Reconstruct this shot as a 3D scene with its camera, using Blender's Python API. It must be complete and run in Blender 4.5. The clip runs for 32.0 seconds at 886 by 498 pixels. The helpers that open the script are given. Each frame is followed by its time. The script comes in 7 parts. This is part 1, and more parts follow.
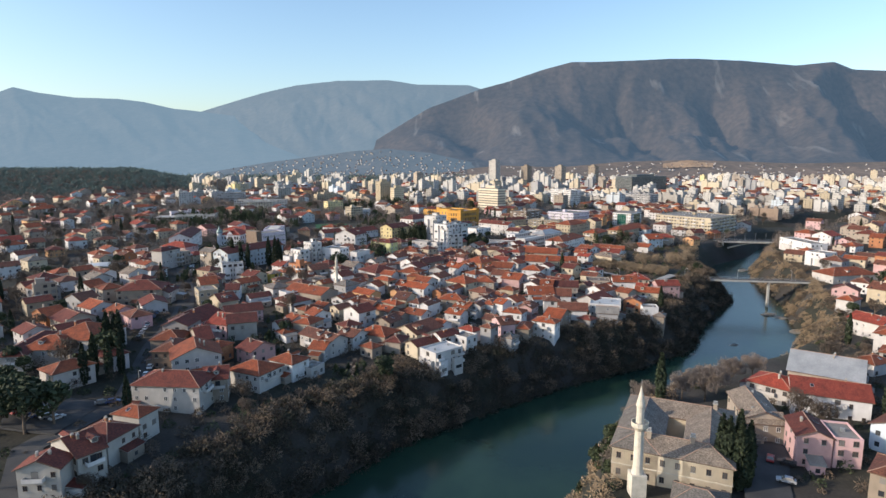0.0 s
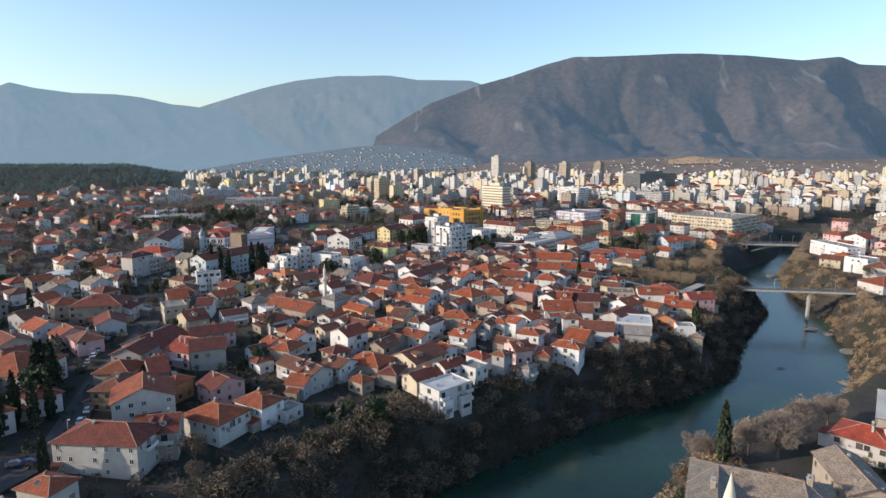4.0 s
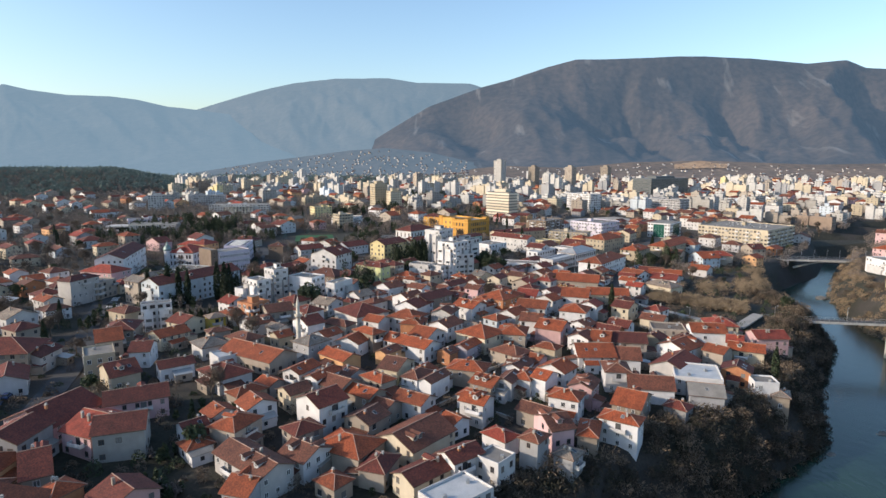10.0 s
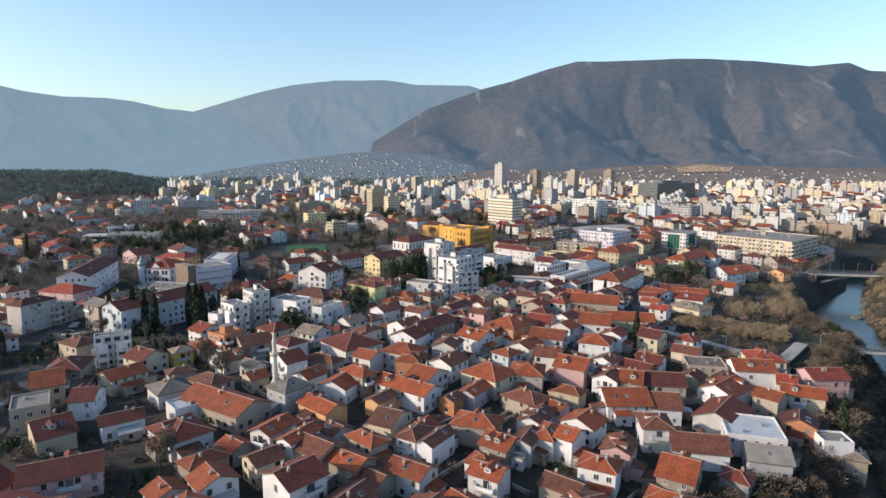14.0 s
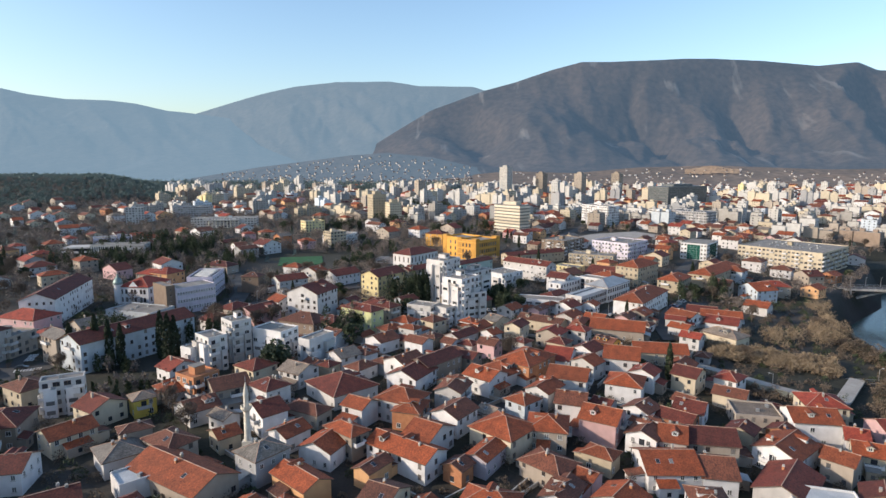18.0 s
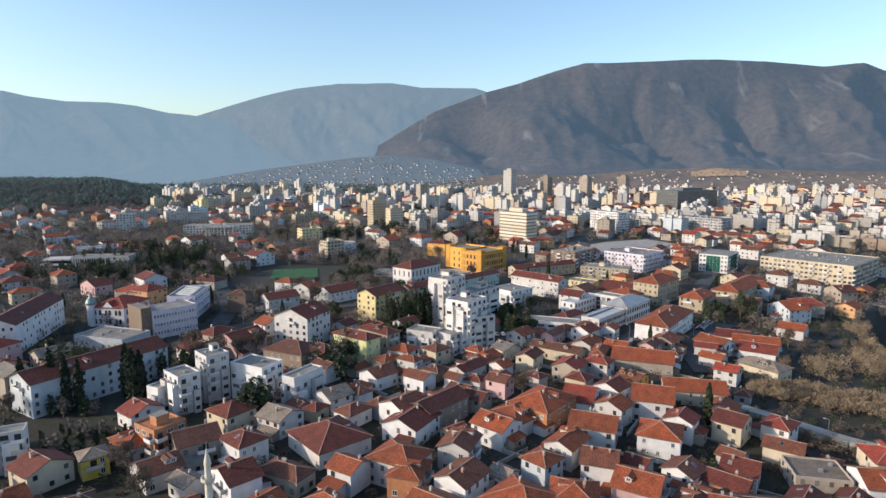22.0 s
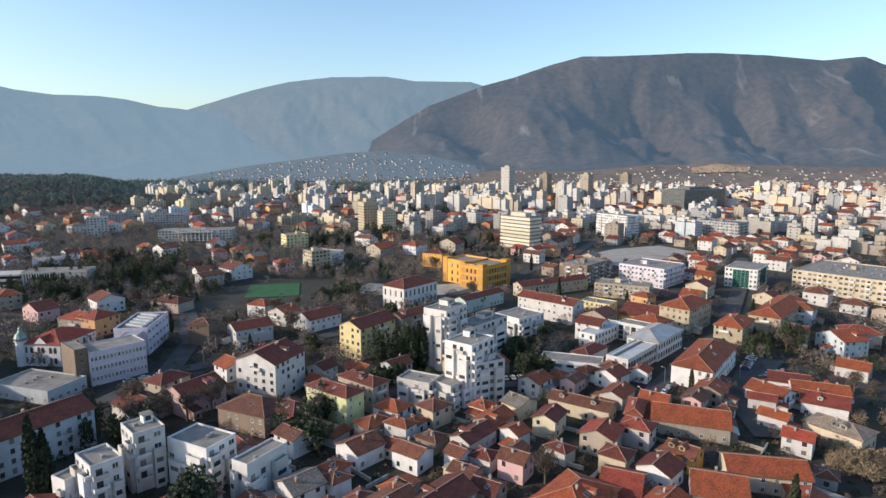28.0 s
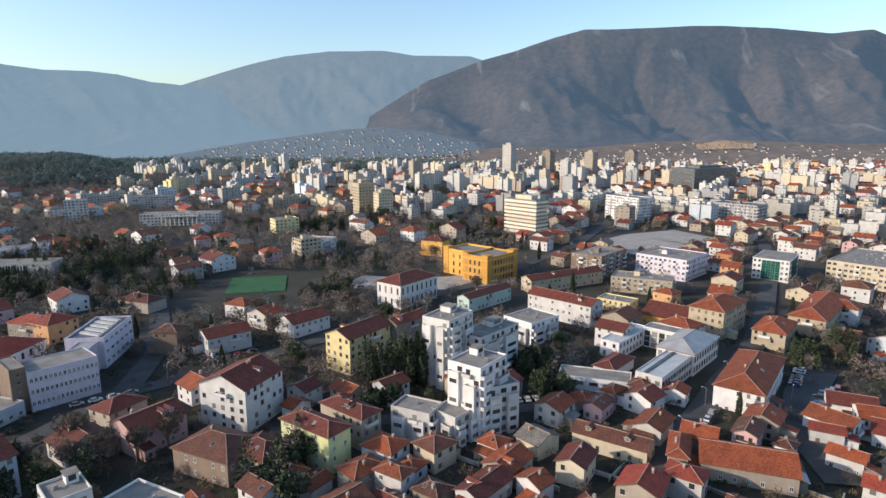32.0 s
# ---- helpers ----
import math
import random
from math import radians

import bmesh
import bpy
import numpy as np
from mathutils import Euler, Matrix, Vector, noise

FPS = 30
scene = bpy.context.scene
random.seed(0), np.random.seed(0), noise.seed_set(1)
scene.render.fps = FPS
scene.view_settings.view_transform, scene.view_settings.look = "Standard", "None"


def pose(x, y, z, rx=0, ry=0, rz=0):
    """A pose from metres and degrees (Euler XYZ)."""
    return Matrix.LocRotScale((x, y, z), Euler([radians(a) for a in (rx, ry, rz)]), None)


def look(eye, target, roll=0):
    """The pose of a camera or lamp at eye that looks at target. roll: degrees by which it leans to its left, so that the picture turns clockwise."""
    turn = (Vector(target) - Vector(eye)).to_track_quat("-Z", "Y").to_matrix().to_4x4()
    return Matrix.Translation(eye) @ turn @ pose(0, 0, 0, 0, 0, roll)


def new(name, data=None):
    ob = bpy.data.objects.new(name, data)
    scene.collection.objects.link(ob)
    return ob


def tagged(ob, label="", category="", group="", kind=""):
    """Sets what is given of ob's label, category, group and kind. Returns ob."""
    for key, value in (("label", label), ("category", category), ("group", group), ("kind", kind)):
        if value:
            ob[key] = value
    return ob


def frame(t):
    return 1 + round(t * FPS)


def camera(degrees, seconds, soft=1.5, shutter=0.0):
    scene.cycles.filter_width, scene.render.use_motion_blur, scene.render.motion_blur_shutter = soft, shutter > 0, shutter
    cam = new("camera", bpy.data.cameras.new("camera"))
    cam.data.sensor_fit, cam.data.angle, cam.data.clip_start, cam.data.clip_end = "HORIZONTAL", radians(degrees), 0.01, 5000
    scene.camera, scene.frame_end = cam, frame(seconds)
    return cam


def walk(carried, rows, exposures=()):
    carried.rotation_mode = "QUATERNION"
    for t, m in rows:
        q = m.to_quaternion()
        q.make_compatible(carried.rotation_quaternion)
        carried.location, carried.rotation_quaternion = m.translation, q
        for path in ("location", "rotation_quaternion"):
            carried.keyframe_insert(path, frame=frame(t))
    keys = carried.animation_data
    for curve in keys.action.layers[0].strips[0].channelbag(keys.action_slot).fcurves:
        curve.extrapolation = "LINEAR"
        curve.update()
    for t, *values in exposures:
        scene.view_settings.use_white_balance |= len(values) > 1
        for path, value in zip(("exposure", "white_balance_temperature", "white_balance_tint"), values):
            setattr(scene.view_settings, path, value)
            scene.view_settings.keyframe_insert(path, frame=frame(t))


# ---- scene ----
cam = camera(72.46, 32.0)
# seconds, eye, tilt / roll / turn in degrees
PATH = [
    (0, (-0.00, 0.00, 78.95), (81.306, 0.053, -0.000)),
    (1, (-0.38, 9.32, 79.00), (81.286, 0.077, -0.031)),
    (2, (-0.65, 19.48, 79.02), (81.156, 0.055, -0.033)),
    (3, (-0.95, 30.06, 78.87), (81.018, 0.052, 0.002)),
    (3.5, (-1.11, 35.33, 78.72), (80.956, 0.037, 0.032)),
    (5.5, (-1.88, 56.78, 78.13), (80.967, 0.038, 0.136)),
    (6, (-2.07, 62.11, 78.03), (81.030, 0.015, 0.154)),
    (7, (-2.50, 72.34, 77.76), (81.126, 0.014, 0.161)),
    (8, (-2.81, 82.20, 77.56), (81.212, -0.014, 0.158)),
    (9, (-3.43, 92.10, 77.62), (81.267, -0.088, 0.071)),
    (10, (-3.67, 101.79, 78.04), (81.309, -0.112, -0.002)),
    (11, (-4.09, 110.90, 78.58), (81.394, -0.138, -0.086)),
    (12, (-4.34, 119.83, 79.16), (81.440, -0.158, -0.142)),
    (13, (-4.65, 128.58, 79.76), (81.481, -0.204, -0.135)),
    (14, (-5.00, 137.02, 80.38), (81.517, -0.199, -0.106)),
    (14.5, (-5.14, 141.09, 80.68), (81.538, -0.216, -0.102)),
    (16.5, (-5.20, 157.56, 82.34), (81.593, -0.129, 0.074)),
    (17, (-5.15, 161.62, 82.90), (81.600, -0.096, 0.130)),
    (18, (-5.21, 169.41, 84.06), (81.623, -0.042, 0.223)),
    (19, (-5.49, 177.05, 84.87), (81.670, -0.007, 0.283)),
    (20, (-5.72, 184.67, 85.60), (81.707, 0.012, 0.346)),
    (21, (-5.80, 191.81, 86.44), (81.749, 0.015, 0.418)),
    (22, (-5.88, 198.93, 87.44), (81.760, 0.030, 0.436)),
    (23, (-6.05, 206.11, 88.52), (81.771, 0.068, 0.384)),
    (24, (-6.46, 213.32, 89.69), (81.717, 0.056, 0.262)),
    (25, (-6.69, 221.19, 90.93), (81.722, 0.013, 0.160)),
    (25.5, (-6.84, 225.39, 91.46), (81.645, 0.018, 0.114)),
    (27.5, (-7.34, 243.22, 92.90), (81.344, 0.026, -0.045)),
    (28, (-7.48, 247.83, 93.22), (81.195, 0.006, -0.053)),
    (28.5, (-7.65, 252.46, 93.48), (80.924, -0.011, -0.079)),
    (29, (-7.81, 257.21, 93.69), (80.423, -0.005, -0.093)),
    (29.5, (-8.00, 261.96, 93.93), (79.906, 0.022, -0.132)),
    (30, (-8.10, 266.72, 94.22), (79.497, 0.050, -0.145)),
    (30.5, (-8.16, 271.31, 94.48), (79.492, 0.060, -0.146)),
    (31, (-8.28, 275.89, 94.71), (79.471, 0.068, -0.151)),
    (31.5, (-8.43, 280.43, 94.94), (79.119, 0.083, -0.161)),
    (32, (-8.52, 285.04, 95.18), (78.987, 0.081, -0.172)),
]
walk(cam, [(t, pose(*eye, *turn)) for t, eye, turn in PATH], [(0, 0.42, 5950, 9), (32, 0.42, 5950, 9)])

# ---- light ----
SUN_AZ, SUN_EL = radians(-104), radians(20)
world = bpy.data.worlds.new("world")
scene.world = world
world.use_nodes = True
wn = world.node_tree
sky = wn.nodes.new("ShaderNodeTexSky")
sky.sky_type, sky.sun_disc = "NISHITA", False
sky.sun_elevation, sky.sun_rotation = SUN_EL, SUN_AZ
sky.air_density, sky.dust_density, sky.ozone_density = 1.05, 1.2, 1.5
wn.links.new(sky.outputs[0], wn.nodes["Background"].inputs[0])
wn.nodes["Background"].inputs[1].default_value = 0.166
sun = new("sun", bpy.data.lights.new("sun", "SUN"))
sun.data.energy, sun.data.angle, sun.data.color = 3.6, radians(0.6), (1.0, 0.8, 0.59)
sun.matrix_world = look((math.sin(SUN_AZ) * math.cos(SUN_EL) * 500, math.cos(SUN_AZ) * math.cos(SUN_EL) * 500, math.sin(SUN_EL) * 500), (0, 0, 0))

# ---- materials ----


def shader(name):
    m = bpy.data.materials.new(name)
    m.use_nodes = True
    n = m.node_tree
    return m, n, n.nodes["Principled BSDF"]


def ramp(n, src, a, b, low=0.3, high=0.7):
    r = n.nodes.new("ShaderNodeValToRGB")
    r.color_ramp.elements[0].position, r.color_ramp.elements[1].position = low, high
    r.color_ramp.elements[0].color, r.color_ramp.elements[1].color = (*a, 1), (*b, 1)
    n.links.new(src, r.inputs[0])
    return r.outputs[0]


def noise_tex(n, scale, detail=4.0, space="Object", stretch=None):
    co = n.nodes.new("ShaderNodeTexCoord")
    t = n.nodes.new("ShaderNodeTexNoise")
    t.inputs["Scale"].default_value, t.inputs["Detail"].default_value = scale, detail
    if stretch:
        mp = n.nodes.new("ShaderNodeMapping")
        mp.inputs["Scale"].default_value = stretch
        n.links.new(co.outputs[space], mp.inputs[0])
        n.links.new(mp.outputs[0], t.inputs["Vector"])
    else:
        n.links.new(co.outputs[space], t.inputs["Vector"])
    return t.outputs["Fac"]


def mix(n, kind, fac, a, b):
    m = n.nodes.new("ShaderNodeMix")
    m.data_type, m.blend_type = "RGBA", kind
    for sock, v in ((m.inputs[0], fac), (m.inputs[6], a), (m.inputs[7], b)):
        if hasattr(v, "links"):
            n.links.new(v, sock)
        elif isinstance(v, tuple):
            sock.default_value = (*v, 1)
        else:
            sock.default_value = v
    return m.outputs[2]


def bump(n, p, src, strength, distance):
    b = n.nodes.new("ShaderNodeBump")
    b.inputs["Strength"].default_value, b.inputs["Distance"].default_value = strength, distance
    n.links.new(src, b.inputs["Height"])
    n.links.new(b.outputs[0], p.inputs["Normal"])


def scaled(c, k):
    return tuple(min(1.0, v * k) for v in c)


def plaster(name, c):
    """Painted render with streaks and blotches, a little different on each building."""
    m, n, p = shader(name)
    big = ramp(n, noise_tex(n, 0.35, 5), scaled(c, 0.86), scaled(c, 1.06))
    streak = ramp(n, noise_tex(n, 0.7, 4, stretch=(1.2, 1.2, 0.4)), (0.8, 0.78, 0.75), (1, 1, 1), 0.25, 0.6)
    col = mix(n, "MULTIPLY", 0.3, big, streak)
    info = n.nodes.new("ShaderNodeObjectInfo")
    tone = ramp(n, info.outputs["Random"], (0.7, 0.67, 0.635), (1.06, 1.05, 1.05), 0, 0.8)
    n.links.new(mix(n, "MULTIPLY", 1.0, col, tone), p.inputs["Base Color"])
    p.inputs["Roughness"].default_value = 0.9
    bump(n, p, noise_tex(n, 5, 3), 0.15, 0.02)
    return m


def tiles(name, a, b, row=0.33):
    """Clay tiles: courses and columns in relief, single tiles paler or darker, moss and soot."""
    m, n, p = shader(name)
    fine = ramp(n, noise_tex(n, 2.6, 3), scaled(a, 0.8), scaled(b, 1.12), 0.34, 0.66)
    patch = ramp(n, noise_tex(n, 0.45, 5), (0.55, 0.52, 0.5), (1.05, 1, 0.96), 0.3, 0.62)
    col = mix(n, "MULTIPLY", 0.75, fine, patch)
    info = n.nodes.new("ShaderNodeObjectInfo")
    tone = ramp(n, info.outputs["Random"], (0.66, 0.7, 0.76), (1.08, 0.98, 0.9), 0, 1)
    col = mix(n, "MULTIPLY", 1.0, col, tone)
    uv = n.nodes.new("ShaderNodeUVMap")
    w = n.nodes.new("ShaderNodeTexWave")
    w.wave_type, w.bands_direction, w.wave_profile = "BANDS", "Y", "SAW"
    w.inputs["Scale"].default_value = 1 / (row * 3.14159 * 2) * 3.14159
    n.links.new(uv.outputs[0], w.inputs["Vector"])
    w2 = n.nodes.new("ShaderNodeTexWave")
    w2.wave_type, w2.bands_direction = "BANDS", "X"
    w2.inputs["Scale"].default_value = 2.2
    n.links.new(uv.outputs[0], w2.inputs["Vector"])
    lines = mix(n, "MULTIPLY", 0.6, w.outputs[0], w2.outputs[0])
    col = mix(n, "MULTIPLY", 0.5, col, ramp(n, lines, (0.4, 0.37, 0.35), (1.1, 1.08, 1.06), 0.0, 0.4))
    n.links.new(col, p.inputs["Base Color"])
    p.inputs["Roughness"].default_value = 0.82
    bump(n, p, lines, 0.6, 0.05)
    return m


def rough(name, a, b, scale=1.0, roughness=0.9, metal=0.0, relief=0.2, fine=12.0):
    m, n, p = shader(name)
    c1 = ramp(n, noise_tex(n, scale, 6), a, b)
    c2 = ramp(n, noise_tex(n, scale * fine, 3), (0.75, 0.75, 0.75), (1.1, 1.1, 1.1))
    n.links.new(mix(n, "MULTIPLY", 0.6, c1, c2), p.inputs["Base Color"])
    p.inputs["Roughness"].default_value, p.inputs["Metallic"].default_value = roughness, metal
    if relief:
        bump(n, p, noise_tex(n, scale * fine, 4), relief, 0.05)
    return m


WALL = {
    "white": plaster("white_render", (0.64, 0.633, 0.632)),
    "ivory": plaster("ivory_render", (0.7, 0.63, 0.5)),
    # White render dimmed: weaker light and haze are put into the colour.
    "pale": plaster("dimmed_white_render", (0.5, 0.488, 0.465)),
    "cream": plaster("cream_render", (0.54, 0.47, 0.35)),
    "beige": plaster("beige_render", (0.37, 0.32, 0.265)),
    "grey": plaster("grey_render", (0.33, 0.33, 0.335)),
    "brown": plaster("brown_render", (0.25, 0.19, 0.145)),
    "pink": plaster("pink_render", (0.6, 0.4, 0.4)),
    "peach": plaster("peach_render", (0.68, 0.4, 0.2)),
    "lilac": plaster("lilac_render", (0.58, 0.54, 0.62)),
    "lime": plaster("lime_render", (0.6, 0.62, 0.32)),
    "yellow": plaster("yellow_render", (0.75, 0.58, 0.12)),
    "yellowc": plaster("pale_yellow_render", (0.66, 0.56, 0.3)),
    "orange": plaster("orange_render", (0.66, 0.36, 0.075)),
    "aqua": plaster("aqua_render", (0.42, 0.54, 0.5)),
    "lightblue": plaster("pale_blue_render", (0.54, 0.6, 0.66)),
    "brick": rough("brick", (0.36, 0.15, 0.07), (0.46, 0.21, 0.1), 0.8),
    "slate": rough("dark_cladding", (0.07, 0.08, 0.085), (0.12, 0.13, 0.135), 0.2, 0.4),
}
ROOF = {
    "orange": tiles("orange_clay_tiles", (0.24, 0.056, 0.02), (0.375, 0.102, 0.035)),
    "red": tiles("red_tiles", (0.279, 0.048, 0.028), (0.344, 0.070, 0.039)),
    "dark": tiles("dark_red_tiles", (0.11, 0.028, 0.02), (0.19, 0.048, 0.03)),
    "brown": tiles("brown_weathered_tiles", (0.12, 0.047, 0.03), (0.22, 0.086, 0.05)),
    "greytile": tiles("grey_stone_slabs", (0.18, 0.162, 0.137), (0.31, 0.282, 0.24), 0.5),
    "flat": rough("flat_roof_screed", (0.17, 0.156, 0.138), (0.29, 0.267, 0.236), 0.25),
    "whiteroof": rough("white_sheet_roof", (0.4, 0.41, 0.41), (0.54, 0.54, 0.53), 0.3, 0.5),
    "metal": rough("zinc_sheet_roof", (0.3, 0.31, 0.31), (0.45, 0.45, 0.445), 0.2, 0.5, 0.2),
    "brick": rough("brick_roof", (0.36, 0.15, 0.07), (0.46, 0.21, 0.1), 0.8),
    "glassd": rough("dark_roof", (0.06, 0.065, 0.07), (0.1, 0.1, 0.11), 0.3, 0.5),
}
MORTAR = rough("ridge_mortar", (0.33, 0.2, 0.14), (0.48, 0.33, 0.245), 1.0)
EAVES = rough("brown_eaves_boards", (0.11, 0.07, 0.05), (0.2, 0.13, 0.095), 2.0)
CONCRETE = rough("concrete", (0.3, 0.29, 0.27), (0.46, 0.45, 0.42), 0.5)
PALE_STONE = rough("pale_limestone", (0.5, 0.46, 0.38), (0.68, 0.63, 0.54), 0.6)
FRAME = rough("white_window_frame", (0.62, 0.62, 0.6), (0.74, 0.74, 0.72), 2.0, 0.5, 0, 0)
WOODF = rough("dark_window_frame", (0.08, 0.05, 0.035), (0.14, 0.09, 0.06), 2.0, 0.6, 0, 0)
GLASS, gn, gp = shader("window_glass")
# dark rooms, and here and there a pale curtain or blind
g_geo, g_info, g_sum = gn.nodes.new("ShaderNodeNewGeometry"), gn.nodes.new("ShaderNodeObjectInfo"), gn.nodes.new("ShaderNodeMath")
gn.links.new(g_geo.outputs["Random Per Island"], g_sum.inputs[0])
gn.links.new(g_info.outputs["Random"], g_sum.inputs[1])
g_part = gn.nodes.new("ShaderNodeMath")
g_part.operation = "FRACT"
gn.links.new(g_sum.outputs[0], g_part.inputs[0])
gn.links.new(ramp(gn, g_part.outputs[0], (0.035, 0.039, 0.046), (0.26, 0.25, 0.235), 0.45, 1.0), gp.inputs["Base Color"])
gp.inputs["Roughness"].default_value = 0.13
GREEN_GLASS, gn2, gp2 = shader("green_curtain_glass")
gp2.inputs["Base Color"].default_value = (0.02, 0.09, 0.07, 1)
gp2.inputs["Roughness"].default_value = 0.1
ASPHALT = rough("asphalt", (0.042, 0.042, 0.044), (0.078, 0.077, 0.075), 0.15, 0.9, 0, 0.15, 30)
PAVING = rough("pale_paving", (0.28, 0.26, 0.23), (0.4, 0.37, 0.33), 0.2, 0.9, 0, 0.15, 20)
PAINT = rough("road_paint", (0.6, 0.6, 0.58), (0.72, 0.72, 0.7), 1.0)
BARK = rough("grey_brown_bark", (0.1, 0.075, 0.055), (0.2, 0.155, 0.115), 2.0)
TURF = rough("green_turf", (0.02, 0.085, 0.025), (0.03, 0.12, 0.035), 0.15)
METAL = rough("galvanised_steel", (0.35, 0.36, 0.36), (0.5, 0.5, 0.5), 1.0, 0.45, 0.7)
TYRE = rough("tyre_rubber", (0.02, 0.02, 0.02), (0.035, 0.035, 0.035), 3.0)
STONE = rough("river_rock", (0.1, 0.09, 0.075), (0.26, 0.24, 0.2), 0.4, 0.9, 0, 0.6)


def leafy(name, a, b, c):
    """Foliage or twigs: every small piece its own tone, with a broad drift over the whole."""
    m, n, p = shader(name)
    geo = n.nodes.new("ShaderNodeNewGeometry")
    own = ramp(n, geo.outputs["Random Per Island"], a, b, 0, 1)
    wide = ramp(n, noise_tex(n, 0.35, 4), (0, 0, 0), (1, 1, 1), 0.38, 0.66)
    info = n.nodes.new("ShaderNodeObjectInfo")
    tone = ramp(n, info.outputs["Random"], (0.75, 0.75, 0.75), (1.15, 1.1, 1.05), 0, 1)
    col = mix(n, "MULTIPLY", 1.0, mix(n, "MIX", wide, own, c), tone)
    n.links.new(col, p.inputs["Base Color"])
    p.inputs["Roughness"].default_value = 0.85
    return m


# Lighter than the garden twigs: haze over the far woods is in the colour.
TWIGS = leafy("bare_brown_twigs", (0.15, 0.122, 0.104), (0.25, 0.206, 0.176), (0.2, 0.164, 0.14))
YARD_TWIGS = leafy("brown_garden_twigs", (0.06, 0.047, 0.036), (0.14, 0.109, 0.083), (0.098, 0.076, 0.058))
# Nearly black because the bank's shade is put into this colour.
SCRUB = leafy("shade_dark_scrub", (0.03, 0.024, 0.018), (0.085, 0.065, 0.046), (0.032, 0.034, 0.02))
BANK = leafy("leafless_bank_trees", (0.085, 0.065, 0.047), (0.19, 0.146, 0.102), (0.13, 0.1, 0.071))
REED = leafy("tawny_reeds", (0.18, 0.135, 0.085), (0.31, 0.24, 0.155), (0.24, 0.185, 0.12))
NEEDLES = leafy("dark_cypress_green", (0.012, 0.022, 0.01), (0.035, 0.05, 0.02), (0.02, 0.032, 0.014))
LEAVES = leafy("evergreen_leaves", (0.022, 0.037, 0.016), (0.065, 0.083, 0.034), (0.038, 0.053, 0.024))
# Pines paled towards blue: the haze of distance is in this colour.
PINES = leafy("hazed_pine_green", (0.083, 0.122, 0.118), (0.125, 0.168, 0.153), (0.104, 0.145, 0.135))

# Ground: trodden earth, winter grass and scrub, broken by grey yards.
GROUND, n, p = shader("town_ground")
earth = ramp(n, noise_tex(n, 0.05, 6), (0.032, 0.028, 0.023), (0.066, 0.058, 0.049))
green = ramp(n, noise_tex(n, 0.35, 5), (0.018, 0.02, 0.011), (0.038, 0.036, 0.022))
yard = ramp(n, noise_tex(n, 0.022, 5), (0, 0, 0), (1, 1, 1), 0.46, 0.56)
mass = mix(n, "MIX", yard, green, earth)
grit = ramp(n, noise_tex(n, 1.4, 4), (0.6, 0.6, 0.6), (1.15, 1.12, 1.08))
n.links.new(mix(n, "MULTIPLY", 0.8, mass, grit), p.inputs["Base Color"])
p.inputs["Roughness"].default_value = 0.95
bump(n, p, noise_tex(n, 0.8, 5), 0.4, 0.4)

# River: green water over a pale bed, lightly ruffled.
WATER, n, p = shader("green_river_water")
n.links.new(ramp(n, noise_tex(n, 0.02, 5), (0.008, 0.024, 0.02), (0.026, 0.056, 0.034), 0.35, 0.65), p.inputs["Base Color"])
p.inputs["Roughness"].default_value, p.inputs["IOR"].default_value = 0.16, 1.33
bump(n, p, noise_tex(n, 0.55, 6, stretch=(1, 0.5, 1)), 0.35, 0.25)


def hillside(name, a, b, scree, haze_glow, share):
    """Far hills: scrub, a few pale scree streaks, and haze added as a share of sky-coloured glow."""
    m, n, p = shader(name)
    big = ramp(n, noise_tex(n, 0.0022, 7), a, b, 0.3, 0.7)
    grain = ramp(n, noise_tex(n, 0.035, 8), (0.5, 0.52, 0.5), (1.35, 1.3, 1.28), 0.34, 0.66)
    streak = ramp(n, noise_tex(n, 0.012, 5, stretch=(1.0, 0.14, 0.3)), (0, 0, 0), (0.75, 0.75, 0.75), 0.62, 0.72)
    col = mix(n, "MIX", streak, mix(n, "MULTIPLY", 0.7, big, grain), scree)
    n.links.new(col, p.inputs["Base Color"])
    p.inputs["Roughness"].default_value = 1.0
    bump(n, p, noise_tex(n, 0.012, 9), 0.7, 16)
    # Emission stands in for the haze, at a fixed share of each hill.
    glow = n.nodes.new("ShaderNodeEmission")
    glow.inputs[0].default_value = (*haze_glow, 1)
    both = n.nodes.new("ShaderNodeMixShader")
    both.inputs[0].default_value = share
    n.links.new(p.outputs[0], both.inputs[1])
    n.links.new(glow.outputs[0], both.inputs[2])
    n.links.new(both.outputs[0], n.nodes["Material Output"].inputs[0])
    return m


# The last two values are each hill's haze glow and its share.
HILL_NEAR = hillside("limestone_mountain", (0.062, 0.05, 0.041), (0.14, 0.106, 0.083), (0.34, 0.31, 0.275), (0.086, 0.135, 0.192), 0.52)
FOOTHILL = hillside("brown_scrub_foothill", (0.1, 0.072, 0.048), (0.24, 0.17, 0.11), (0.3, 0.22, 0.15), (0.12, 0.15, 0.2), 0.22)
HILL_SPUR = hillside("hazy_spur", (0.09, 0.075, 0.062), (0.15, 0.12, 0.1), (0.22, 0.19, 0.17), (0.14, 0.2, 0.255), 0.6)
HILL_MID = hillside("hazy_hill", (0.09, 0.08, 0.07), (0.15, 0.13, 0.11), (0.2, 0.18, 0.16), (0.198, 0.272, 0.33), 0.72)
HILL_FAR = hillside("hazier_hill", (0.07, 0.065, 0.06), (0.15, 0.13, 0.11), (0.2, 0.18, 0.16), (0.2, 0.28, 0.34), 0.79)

# ---- mesh helpers ----


